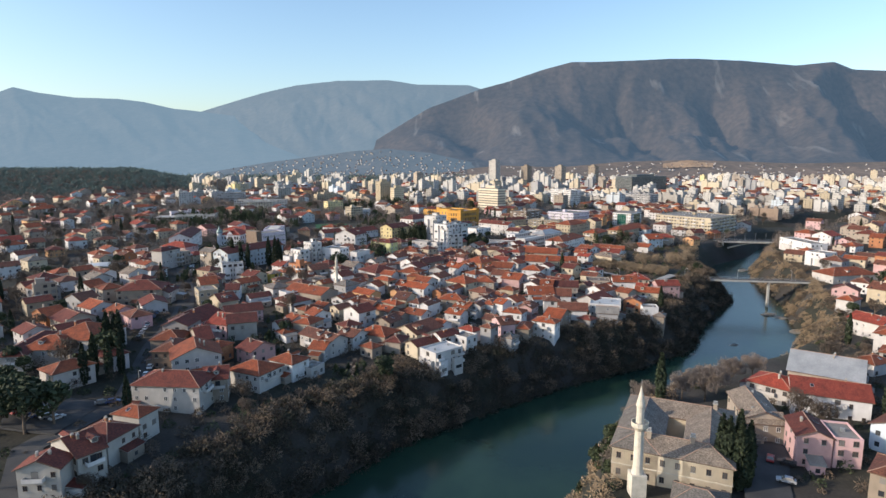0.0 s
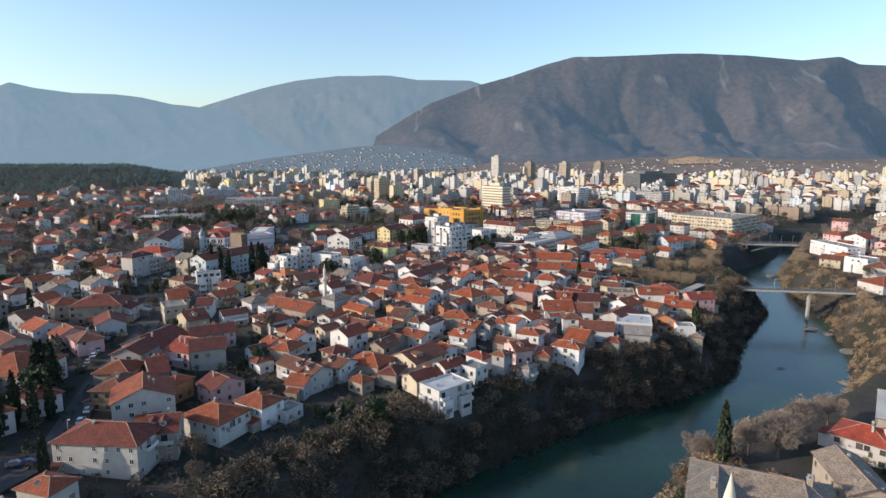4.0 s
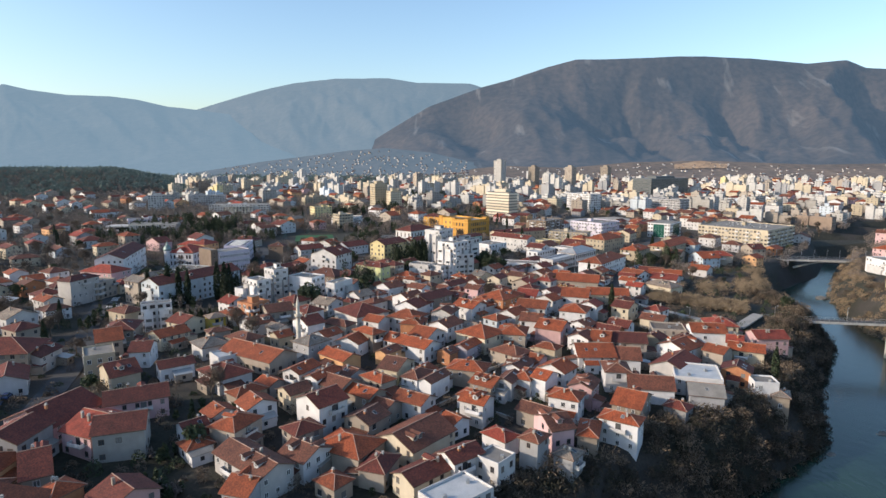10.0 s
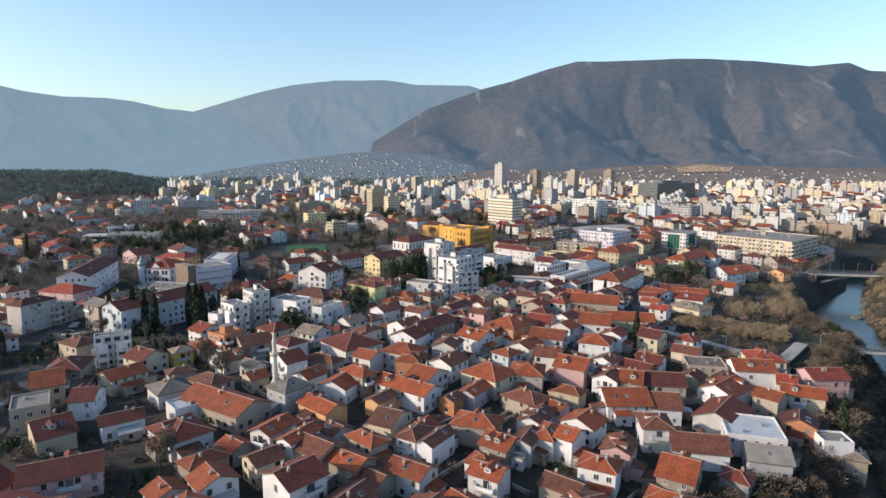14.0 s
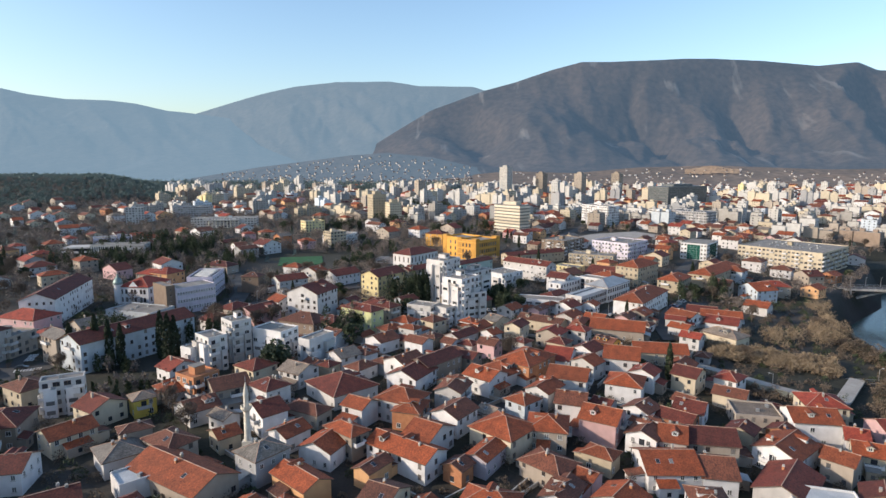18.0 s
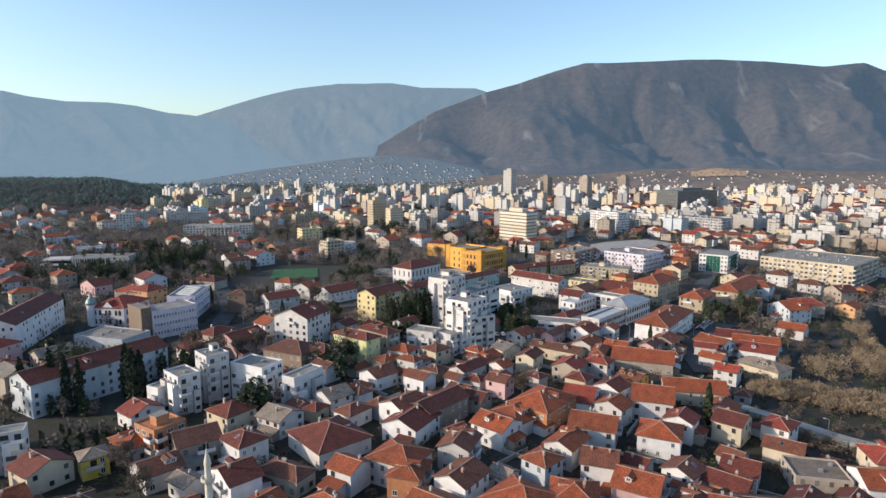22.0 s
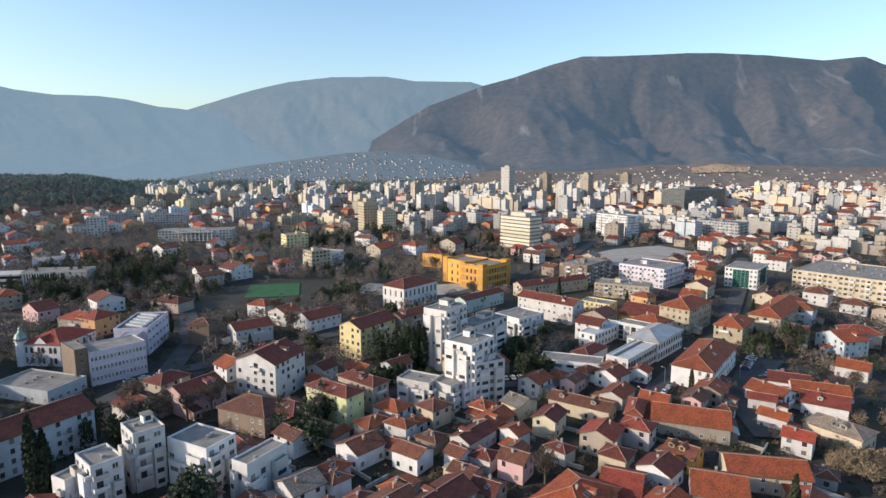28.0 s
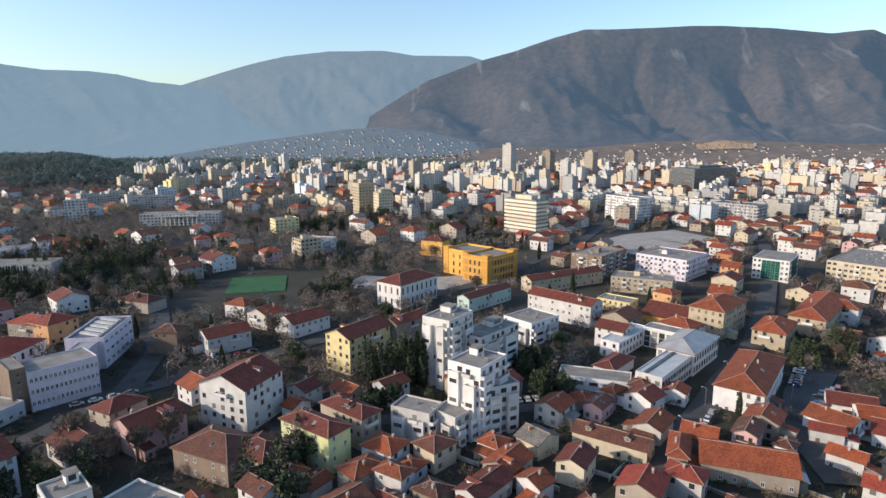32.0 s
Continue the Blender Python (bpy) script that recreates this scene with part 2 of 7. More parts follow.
def quad_mesh(name, v, mat):
    """A mesh of loose quads from an array of their corners."""
    me = bpy.data.meshes.new(name)
    n = len(v)
    me.vertices.add(n)
    me.vertices.foreach_set("co", np.ascontiguousarray(v, dtype=np.float32).ravel())
    me.loops.add(n)
    me.loops.foreach_set("vertex_index", np.arange(n, dtype=np.int32))
    me.polygons.add(n // 4)
    me.polygons.foreach_set("loop_start", np.arange(0, n, 4, dtype=np.int32))
    me.materials.append(mat)
    me.update(calc_edges=True)
    return me


def raw_mesh(name, verts, faces, mats, slots=None, uvs=None):
    me = bpy.data.meshes.new(name)
    me.from_pydata(verts, [], faces)
    for m in mats:
        me.materials.append(m)
    if slots is not None:
        me.polygons.foreach_set("material_index", slots)
    if uvs is not None:
        layer = me.uv_layers.new(name="UVMap")
        layer.data.foreach_set("uv", uvs)
    me.update()
    return me


class Build:
    """Gathers boxes, slabs and quads into one mesh."""

    def __init__(self, *mats):
        self.v, self.f, self.s, self.uv, self.mats = [], [], [], [], mats

    def face(self, pts, slot=0, uv=None):
        k = len(self.v)
        self.v += [tuple(q) for q in pts]
        self.f.append(tuple(range(k, k + len(pts))))
        self.s.append(slot)
        self.uv += uv if uv else [(0, 0)] * len(pts)

    def box(self, x0, y0, z0, x1, y1, z1, slot=0, m=None):
        c = [(x, y, z) for z in (z0, z1) for y in (y0, y1) for x in (x0, x1)]
        if m is not None:
            c = [tuple(m @ Vector(q)) for q in c]
        for q in ((0, 2, 3, 1), (4, 5, 7, 6), (0, 1, 5, 4), (2, 6, 7, 3), (0, 4, 6, 2), (1, 3, 7, 5)):
            self.face([c[i] for i in q], slot)

    def slab(self, pts, thick, slot=0, side=1):
        """A sloping sheet from its upper outline, with tile coordinates: u along its first edge, v up the slope."""
        a, b = Vector(pts[0]), Vector(pts[1])
        along = (b - a).normalized()
        normal = along.cross(Vector(pts[-1]) - a).normalized()
        up = normal.cross(along)
        self.face(pts, slot, [((Vector(q) - a).dot(along), (Vector(q) - a).dot(up)) for q in pts])
        low = [Vector(q) - Vector((0, 0, thick)) for q in pts]
        self.face(low[::-1], side)
        for i in range(len(pts)):
            j = (i + 1) % len(pts)
            self.face([pts[j], pts[i], low[i], low[j]], side)

    def bar(self, a, b, r, slot=0):
        """A square rod from a to b."""
        a, b = Vector(a), Vector(b)
        t = (b - a).normalized()
        s = t.cross(Vector((0, 0, 1)) if abs(t.z) < 0.9 else Vector((1, 0, 0))).normalized() * r
        w = t.cross(s).normalized() * r
        ring = [s + w, w - s, -s - w, s - w]
        for i in range(4):
            j = (i + 1) % 4
            self.face([a + ring[i], a + ring[j], b + ring[j], b + ring[i]], slot)
        self.face([b + q for q in ring], slot)
        self.face([a + q for q in ring[::-1]], slot)

    def tube(self, cx, cy, rings, sides=12, slot=0):
        """A turned form from (radius, z) rings."""
        for (r0, z0), (r1, z1) in zip(rings, rings[1:]):
            for i in range(sides):
                a0, a1 = 2 * math.pi * i / sides, 2 * math.pi * (i + 1) / sides
                p0, p1 = (math.cos(a0), math.sin(a0)), (math.cos(a1), math.sin(a1))
                q = [(cx + p0[0] * r0, cy + p0[1] * r0, z0), (cx + p1[0] * r0, cy + p1[1] * r0, z0), (cx + p1[0] * r1, cy + p1[1] * r1, z1), (cx + p0[0] * r1, cy + p0[1] * r1, z1)]
                self.face(q if r1 > 1e-4 else q[:3], slot)

    def add(self, other, m):
        """Takes over another build at the pose m; its materials must be among this one's."""
        k = len(self.v)
        self.v += [tuple(m @ Vector(q)) for q in other.v]
        self.f += [tuple(i + k for i in q) for q in other.f]
        self.s += [self.mats.index(other.mats[i]) for i in other.s]
        self.uv += other.uv

    def mesh(self, name):
        return raw_mesh(name, self.v, self.f, self.mats, self.s, [c for q in self.uv for c in q])


def child(name, data, parent, m=None, label=""):
    ob = new(name, data)
    ob.parent = parent
    if m is not None:
        ob.matrix_basis = m
    return tagged(ob, label)


def root(name, m, label, category, group="", kind=""):
    ob = new(name)
    ob.empty_display_size = 0.5
    ob.matrix_basis = m
    return tagged(ob, label, category, group, kind)


TAKEN = []  # x, y, radius of what stands already
ROUND = []  # the same for houses
PLOTS = []  # x, y, cosine, sine and half sizes of houses


def free(x, y, r):
    return all((x - a) ** 2 + (y - b) ** 2 > (r + c) ** 2 for a, b, c in TAKEN + ROUND)


def outdoors(x, y, r):
    """Whether a spot lies clear of roads and of every house's own rectangle."""
    if not all((x - a) ** 2 + (y - b) ** 2 > (r + c) ** 2 for a, b, c in TAKEN):
        return False
    for a, b, c, q, w, d in PLOTS:
        if abs(x - a) + abs(y - b) < 60 and abs((x - a) * c + (y - b) * q) < w + r and abs((y - b) * c - (x - a) * q) < d + r:
            return False
    return True


# ---- terrain ----
WEST = [(-190, -60), (-95, 70), (-36, 160), (-16, 186), (21, 218), (53, 242), (90, 263), (124, 289), (151, 336), (194, 394), (198, 440), (211, 487), (243, 528), (300, 580), (365, 671), (500, 800), (800, 930), (1500, 1050)]
EAST = [(-105, -60), (-15, 70), (35, 160), (56, 197), (76, 215), (100, 230), (131, 247), (165, 276), (192, 318), (203, 350), (218, 378), (231, 430), (240, 465), (262, 510), (317, 592), (390, 685), (530, 790), (810, 905), (1500, 1020)]


def smooth(v):
    v = min(1.0, max(0.0, v))
    return v * v * (3 - 2 * v)


def off(line, x, y):
    """Distance from a line of points, positive on its left."""
    best, side = 1e9, 1
    for (ax, ay), (bx, by) in zip(line, line[1:]):
        ex, ey = bx - ax, by - ay
        k = min(1.0, max(0.0, ((x - ax) * ex + (y - ay) * ey) / (ex * ex + ey * ey)))
        d = math.hypot(x - ax - k * ex, y - ay - k * ey)
        if d < best:
            best, side = d, (1 if ex * (y - ay) - ey * (x - ax) > 0 else -1)
    return best * side


def ground(x, y):
    """Height of the ground: a river bed, two steep banks and the plain."""
    west, east = off(WEST, x, y), -off(EAST, x, y)
    if west > 0 and west > east:
        z = -18 + 18.5 * smooth(west / 16) + 6 * smooth((west - 16) / 110)
        hill = 36 * smooth((-x - 0.38 * y) / 220) * smooth((y - 1080) / 320) * (1 - smooth((y - 1650) / 250))
        return z + hill
    if east > 0:
        return -18 + 18.5 * smooth(east / 16) + 4 * smooth((east - 16) / 90)
    return -18 - 2 * smooth(-max(west, east) / 10)


xs = sorted(set([round(v, 1) for v in np.concatenate([np.arange(-200, 340, 4.0), np.linspace(-4600, -200, 70), np.linspace(340, 4600, 70)])]))
ys = sorted(set([round(v, 1) for v in np.concatenate([np.arange(40, 640, 4.0), np.linspace(-900, 40, 24), np.linspace(640, 1500, 60), np.linspace(1500, 4950, 50)])]))
gv = [(x, y, ground(x, y)) for y in ys for x in xs]
nx = len(xs)
gf = [(j * nx + i, j * nx + i + 1, (j + 1) * nx + i + 1, (j + 1) * nx + i) for j in range(len(ys) - 1) for i in range(nx - 1)]
ground_ob = new("ground", raw_mesh("ground", gv, gf, [GROUND]))
ground_ob.data.polygons.foreach_set("use_smooth", [True] * len(gf))
tagged(ground_ob, "bare winter earth, grass and grey yards of the valley floor", "ground", kind="structure")

wl = [(x, y, -17.0) for x, y in WEST]
el = [(x, y, -17.0) for x, y in EAST]


def along(line, k):
    """Points evenly spread over a line of points."""
    seg = [math.dist(a, b) for a, b in zip(line, line[1:])]
    out, total = [], sum(seg)
    for i in range(k):
        s, j = total * i / (k - 1), 0
        while j < len(seg) - 1 and s > seg[j]:
            s -= seg[j]
            j += 1
        q = s / seg[j]
        out.append(tuple(a + (b - a) * q for a, b in zip(line[j], line[j + 1])))
    return out


wa, ea = along(wl, 160), along(el, 160)
# the sheet reaches a little under both banks
wv = []
for i in range(160):
    d = Vector(wa[i]) - Vector(ea[i])
    d.normalize()
    wv += [Vector(wa[i]) + d * 6, Vector(ea[i]) - d * 6]
water = new("water", raw_mesh("water", [tuple(q) for q in wv], [(2 * i, 2 * i + 1, 2 * i + 3, 2 * i + 2) for i in range(159)], [WATER]))
tagged(water, "calm green river between steep wooded banks", "river", kind="structure")


def ribbon(name, pts, width, lift, mat, label, category, kind="structure"):
    """A strip that lies on the ground along a line."""
    line = along(pts, max(3, int(sum(math.dist(a, b) for a, b in zip(pts, pts[1:])) / 3)))
    v, f = [], []
    for i, q in enumerate(line):
        a, b = line[max(0, i - 1)], line[min(len(line) - 1, i + 1)]
        t = Vector((b[0] - a[0], b[1] - a[1], 0)).normalized()
        s = Vector((-t.y, t.x, 0)) * width / 2
        z = max(ground(q[0], q[1]), ground(q[0] + s.x, q[1] + s.y), ground(q[0] - s.x, q[1] - s.y)) + lift
        v += [(q[0] + s.x, q[1] + s.y, z), (q[0] - s.x, q[1] - s.y, z), (q[0] + s.x, q[1] + s.y, z - 0.6), (q[0] - s.x, q[1] - s.y, z - 0.6)]
        if i:
            k = 4 * i
            f += [(k - 4, k - 3, k + 1, k), (k - 4, k, k + 2, k - 2), (k - 3, k - 1, k + 3, k + 1)]
            for w in np.linspace(-0.5, 0.5, max(2, int(width / 3))):
                TAKEN.append((q[0] + s.x * 2 * w, q[1] + s.y * 2 * w, 1.6))
    return tagged(new(name, raw_mesh(name, v, f, [mat])), label, category, kind=kind)


ribbon("road", [(-60, 60), (-110, 150), (-100, 182), (-113, 228), (-118, 262), (-128, 293), (-142, 327), (-157, 357), (-163, 373), (-175, 400), (-215, 450)], 8, 0.25, ASPHALT, "grey asphalt town street lined with parked cars", "road")
ribbon("road", [(-163, 373), (-150, 405), (-132, 440), (-118, 480), (-125, 520), (-142, 560), (-180, 640)], 9, 0.31, ASPHALT, "grey asphalt street curving past the school", "road")
ribbon("road", [(-118, 480), (-90, 505), (-60, 535), (-40, 575), (-20, 600), (20, 640), (60, 700), (100, 760), (150, 860), (230, 1100)], 8, 0.37, ASPHALT, "asphalt street between apartment houses", "road")
ribbon("road", [(48, 430), (71, 460), (95, 492), (119, 522), (150, 570), (190, 640), (250, 760)], 9, 0.34, ASPHALT, "asphalt street beside the white school", "road")
ribbon("road", [(96, 425), (100, 453), (117, 481), (136, 503)], 12, 0.43, ASPHALT, "asphalt car park beside the white school", "car park")
PROM = [(150, 388), (130, 366), (116, 374), (102, 386), (89, 396), (80, 408)]
ribbon("pavement", PROM, 5, 1.6, PAVING, "pale paved promenade above the river bank", "path")
b = Build(rough("weathered_wall_concrete", (0.2, 0.21, 0.17), (0.36, 0.36, 0.3), 0.3), PAVING)
line = along(PROM[1:], 22)
for (ax, ay), (bx, by) in zip(line, line[1:]):
    t = Vector((bx - ax, by - ay, 0)).normalized()
    o = Vector((t.y, -t.x, 0)) if t.y > 0 else Vector((-t.y, t.x, 0))
    o = o if o.y < 0 else -o
    z0, z1 = max(ground(ax, ay), ground(ax + o.x * 3, ay + o.y * 3)), max(ground(bx, by), ground(bx + o.x * 3, by + o.y * 3))
    q = [Vector((ax, ay, 0)) + o * 2.55, Vector((bx, by, 0)) + o * 2.55, Vector((bx, by, 0)) + o * 2.95, Vector((ax, ay, 0)) + o * 2.95]
    tops = [q[0] + Vector((0, 0, z0 + 2.1)), q[1] + Vector((0, 0, z1 + 2.1)), q[2] + Vector((0, 0, z1 + 2.1)), q[3] + Vector((0, 0, z0 + 2.1))]
    low = [v - Vector((0, 0, 5)) for v in tops]
    b.face(tops, 1)
    b.face([low[3], low[2], tops[2], tops[3]], 0)
    b.face([tops[0], tops[1], low[1], low[0]], 0)
tagged(new("river_wall", b.mesh("river_wall")), "weathered greenish concrete retaining wall along the promenade", "retaining wall", kind="structure")
ribbon("pavement", [(-62, 640), (-30, 630), (0, 636), (30, 650)], 30, 0.3, PAVING, "pale paved square before the schools", "square")
ribbon("pavement", [(120, 730), (170, 780), (215, 800)], 60, 0.4, PAVING, "wide pale paved plaza", "square")
ribbon("pavement", [(-60, 452), (-20, 462), (25, 470), (40, 485)], 7, 0.3, ASPHALT, "narrow asphalt lane and car park behind apartments", "lane")
ribbon("pavement", [(-150, 172), (-126, 170), (-106, 168)], 22, 0.2, ASPHALT, "grey asphalt car park by the street", "car park")
ribbon("pavement", [(90, 153), (84, 147), (77, 134), (70, 118)], 10, 0.3, ASPHALT, "grey asphalt yard between the old school and pink house", "yard")
ribbon("pitch", [(-133, 628), (-101, 635)], 38, 0.35, TURF, "bright green artificial turf sports pitch", "sports pitch")
bv = Build(PAINT)
for i in range(9):
    for (cx, cy, a) in ((-160, 384, 20), (-168, 398, 110)):
        m = pose(cx, cy, ground(cx, cy) + 0.5, 0, 0, a) @ Matrix.Translation((i * 1.0 - 4, 0, 0))
        bv.box(-0.25, -1.6, -0.03, 0.25, 1.6, 0, 0, m)
tagged(new("zebra_crossing", bv.mesh("zebra_crossing")), "white zebra crossing stripes on grey asphalt", "road marking", kind="structure")

# ---- mountains ----


def range_of(name, ridge, foot, depth, mat, label, seed, rough_amp, steps=40, ribs=None):
    """A hill from its crest line: (bearing, rise) points at a depth, falling to its foot in spurs and gullies."""
    bs = np.linspace(ridge[0][0], ridge[-1][0], 260)
    rise = np.interp(bs, [b for b, _ in ridge], [r for _, r in ridge])
    v, f = [], []
    for j in range(steps + 8):
        s = j / steps
        dist = foot + (depth - foot) * s
        for i, b in enumerate(bs):
            top = 79 + rise[i] * depth
            shape = s ** 1.25 if s <= 1 else 1 - (s - 1) * 1.2
            spur = -abs(noise.fractal(Vector((b * 5.5 + s * 0.8 + seed, s * 0.5, seed)), 1.0, 2.0, 4)) * rough_amp * min(1, 4.2 * s * (1 - min(s, 1)) + 0.01)
            fine = -abs(noise.fractal(Vector((b * 26 + seed, s * 2.5, seed + 5)), 1.0, 2.0, 4)) * rough_amp * 0.22 * min(1, 2.5 * (1 - min(s, 0.985)))
            rib = 0.0
            if ribs:
                u = b + 0.13 * (s - 0.55) + 0.035 * noise.fractal(Vector((b * 9, s * 4, seed)), 1.0, 2.0, 3)
                rib = (np.interp(u, [q[0] for q in ribs], [q[1] for q in ribs]) - 1) * 0.78 * min(1, 5 * s * (1 - min(s, 1)))
            z = 4 + (top - 4) * (max(0.0, shape)) * (1 + spur + fine + rib)
            v.append((b * dist - 4, dist + 60, z))
        if j:
            k = len(bs)
            f += [((j - 1) * k + i, (j - 1) * k + i + 1, j * k + i + 1, j * k + i) for i in range(k - 1)]
    me = raw_mesh(name, v, f, [mat])
    me.polygons.foreach_set("use_smooth", [True] * len(f))
    tagged(new(name, me), label, "mountain", kind="structure")
    heights = np.array([q[2] for q in v]).reshape(-1, len(bs))

    def height(b, dist):
        q = (dist - foot) / (depth - foot) * steps
        j = min(len(heights) - 2, max(0, int(q)))
        i = int(np.clip(np.searchsorted(bs, b), 0, len(bs) - 1))
        return heights[j][i] + (heights[j + 1][i] - heights[j][i]) * (q - j)

    return height


def crest(points):
    """Crest points told as sideways and upward steps per thousand of depth."""
    return [(a / 1000, b / 1000) for a, b in points]


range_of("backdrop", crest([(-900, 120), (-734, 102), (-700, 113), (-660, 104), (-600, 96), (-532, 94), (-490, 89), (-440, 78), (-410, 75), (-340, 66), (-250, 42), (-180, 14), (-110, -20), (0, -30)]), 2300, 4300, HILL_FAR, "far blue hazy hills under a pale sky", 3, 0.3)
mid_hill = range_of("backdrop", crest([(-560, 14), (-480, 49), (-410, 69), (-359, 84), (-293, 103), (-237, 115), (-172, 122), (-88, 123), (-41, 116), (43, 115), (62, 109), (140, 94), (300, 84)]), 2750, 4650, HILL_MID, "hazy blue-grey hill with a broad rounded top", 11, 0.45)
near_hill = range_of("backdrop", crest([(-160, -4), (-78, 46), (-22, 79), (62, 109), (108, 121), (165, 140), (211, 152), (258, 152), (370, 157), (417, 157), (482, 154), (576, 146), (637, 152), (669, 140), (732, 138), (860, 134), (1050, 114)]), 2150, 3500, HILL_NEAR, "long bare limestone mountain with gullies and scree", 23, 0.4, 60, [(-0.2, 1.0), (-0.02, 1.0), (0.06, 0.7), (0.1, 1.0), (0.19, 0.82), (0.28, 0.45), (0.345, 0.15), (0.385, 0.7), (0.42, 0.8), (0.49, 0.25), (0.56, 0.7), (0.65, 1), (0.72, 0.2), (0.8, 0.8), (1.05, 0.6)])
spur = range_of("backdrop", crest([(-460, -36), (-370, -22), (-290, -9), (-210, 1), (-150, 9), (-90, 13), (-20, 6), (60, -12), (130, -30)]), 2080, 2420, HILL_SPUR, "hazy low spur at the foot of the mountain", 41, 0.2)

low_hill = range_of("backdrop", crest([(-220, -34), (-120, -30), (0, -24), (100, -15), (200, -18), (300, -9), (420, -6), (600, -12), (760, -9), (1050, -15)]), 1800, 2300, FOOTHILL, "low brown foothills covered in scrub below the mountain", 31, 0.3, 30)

# a tan quarry cut into the foothill
QUARRY = rough("bare_quarry_earth", (0.34, 0.225, 0.135), (0.46, 0.32, 0.2), 0.02)
qv = []
for j in range(9):
    for i in range(25):
        q, dist = 0.372 + 0.085 * i / 24, 2130 + (150 - 60 * abs(i / 12 - 1)) * j / 8 + 4 * math.sin(i * 1.7)
        qv.append((q * dist - 4, dist + 60, low_hill(q, dist) + 3 + 2 * noise.noise(Vector((i * 0.6, j * 0.9, 2)))))
qf = [(j * 25 + i, j * 25 + i + 1, j * 25 + i + 26, j * 25 + i + 25) for j in range(8) for i in range(24)]
tagged(new("backdrop", raw_mesh("backdrop", qv, qf, [QUARRY])), "bare tan quarry scar on the brown foothill", "quarry", kind="structure")

# ---- buildings ----
WORD = {"white": "white plastered", "pale": "dimmed white", "cream": "cream plastered", "beige": "beige plastered", "grey": "grey rendered", "brown": "brown rendered", "pink": "dull pink plastered", "peach": "peach-coloured", "lilac": "pale lilac", "lime": "pale lime-green", "yellow": "bright yellow", "yellowc": "pale yellow", "orange": "ochre orange", "aqua": "pale aqua", "lightblue": "pale blue-grey", "brick": "bare brick", "slate": "dark glass-clad"}
TOP = {"orange": "orange clay tile roof", "red": "bright red tile roof", "dark": "dark red tile roof", "brown": "weathered brown tile roof", "greytile": "grey stone slab roof", "flat": "flat concrete roof", "whiteroof": "white sheet roof", "metal": "grey metal roof", "brick": "open brick top", "glassd": "dark flat roof"}
WINDOW = {}


def window_mesh(w, h, dark=False):
    """A framed casement: surround, mullion, glass set back, sill."""
    key = (w, h, dark)
    if key not in WINDOW:
        b = Build(WOODF if dark else FRAME, GLASS, CONCRETE)
        t = 0.09
        b.box(-w / 2, -0.05, 0, -w / 2 + t, 0.03, h, 0)
        b.box(w / 2 - t, -0.05, 0, w / 2, 0.03, h, 0)
        b.box(-w / 2 + t, -0.05, h - t, w / 2 - t, 0.03, h, 0)
        b.box(-w / 2 + t, -0.05, 0, w / 2 - t, 0.03, t, 0)
        b.box(-0.04, -0.045, t, 0.04, 0.02, h - t, 0)
        b.face([(-w / 2 + t, -0.012, t), (w / 2 - t, -0.012, t), (w / 2 - t, -0.012, h - t), (-w / 2 + t, -0.012, h - t)], 1)
        b.box(-w / 2 - 0.1, -0.2, -0.1, w / 2 + 0.1, 0.02, -0.005, 2)
        WINDOW[key] = b.mesh("window")
    return WINDOW[key]


BALCONY = {}


def balcony_mesh(w):
    """A slab with a solid parapet on three sides and a door behind."""
    if w not in BALCONY:
        b = Build(WALL["white"], GLASS, CONCRETE)
        b.box(-w / 2, -1.3, -0.15, w / 2, 0, 0, 2)
        b.box(-w / 2, -1.3, 0, w / 2, -1.18, 0.95, 0)
        b.box(-w / 2, -1.18, 0, -w / 2 + 0.12, 0, 0.95, 0)
        b.box(w / 2 - 0.12, -1.18, 0, w / 2, 0, 0.95, 0)
        b.box(-0.75, -0.04, 0.02, 0.75, 0.02, 2.1, 1)
        BALCONY[w] = b.mesh("balcony")
    return BALCONY[w]


CHIMNEY = []
for k in range(2):
    b = Build(WALL["beige"] if k else WALL["brick"], CONCRETE)
    b.box(-0.3, -0.25, -1.2, 0.3, 0.25, 0.85, 0)
    b.box(-0.38, -0.33, 0.85, 0.38, 0.33, 0.95, 1)
    CHIMNEY.append(b.mesh("chimney"))
b = Build(CONCRETE)
b.box(-0.22, -0.2, 0.95, -0.14, 0.2, 1.25)
b.box(0.14, -0.2, 0.95, 0.22, 0.2, 1.25)
b.box(-0.3, -0.27, 1.25, 0.3, 0.27, 1.31)
COWL = b.mesh("chimney_cap")
b = Build(METAL, GLASS)
b.box(-0.5, -0.7, 0, 0.5, 0.7, 0.08, 0)
b.box(-0.42, -0.62, 0.08, 0.42, 0.62, 0.1, 1)
SKYLIGHT = b.mesh("roof_window")
b = Build(METAL, CONCRETE)
b.box(-0.5, -0.4, 0, 0.5, 0.4, 0.8, 0)
b.tube(0.0, 0.0, [(0.28, 0.8), (0.28, 0.86), (0.0, 0.86)], 10, 1)
UNIT = b.mesh("rooftop_unit")


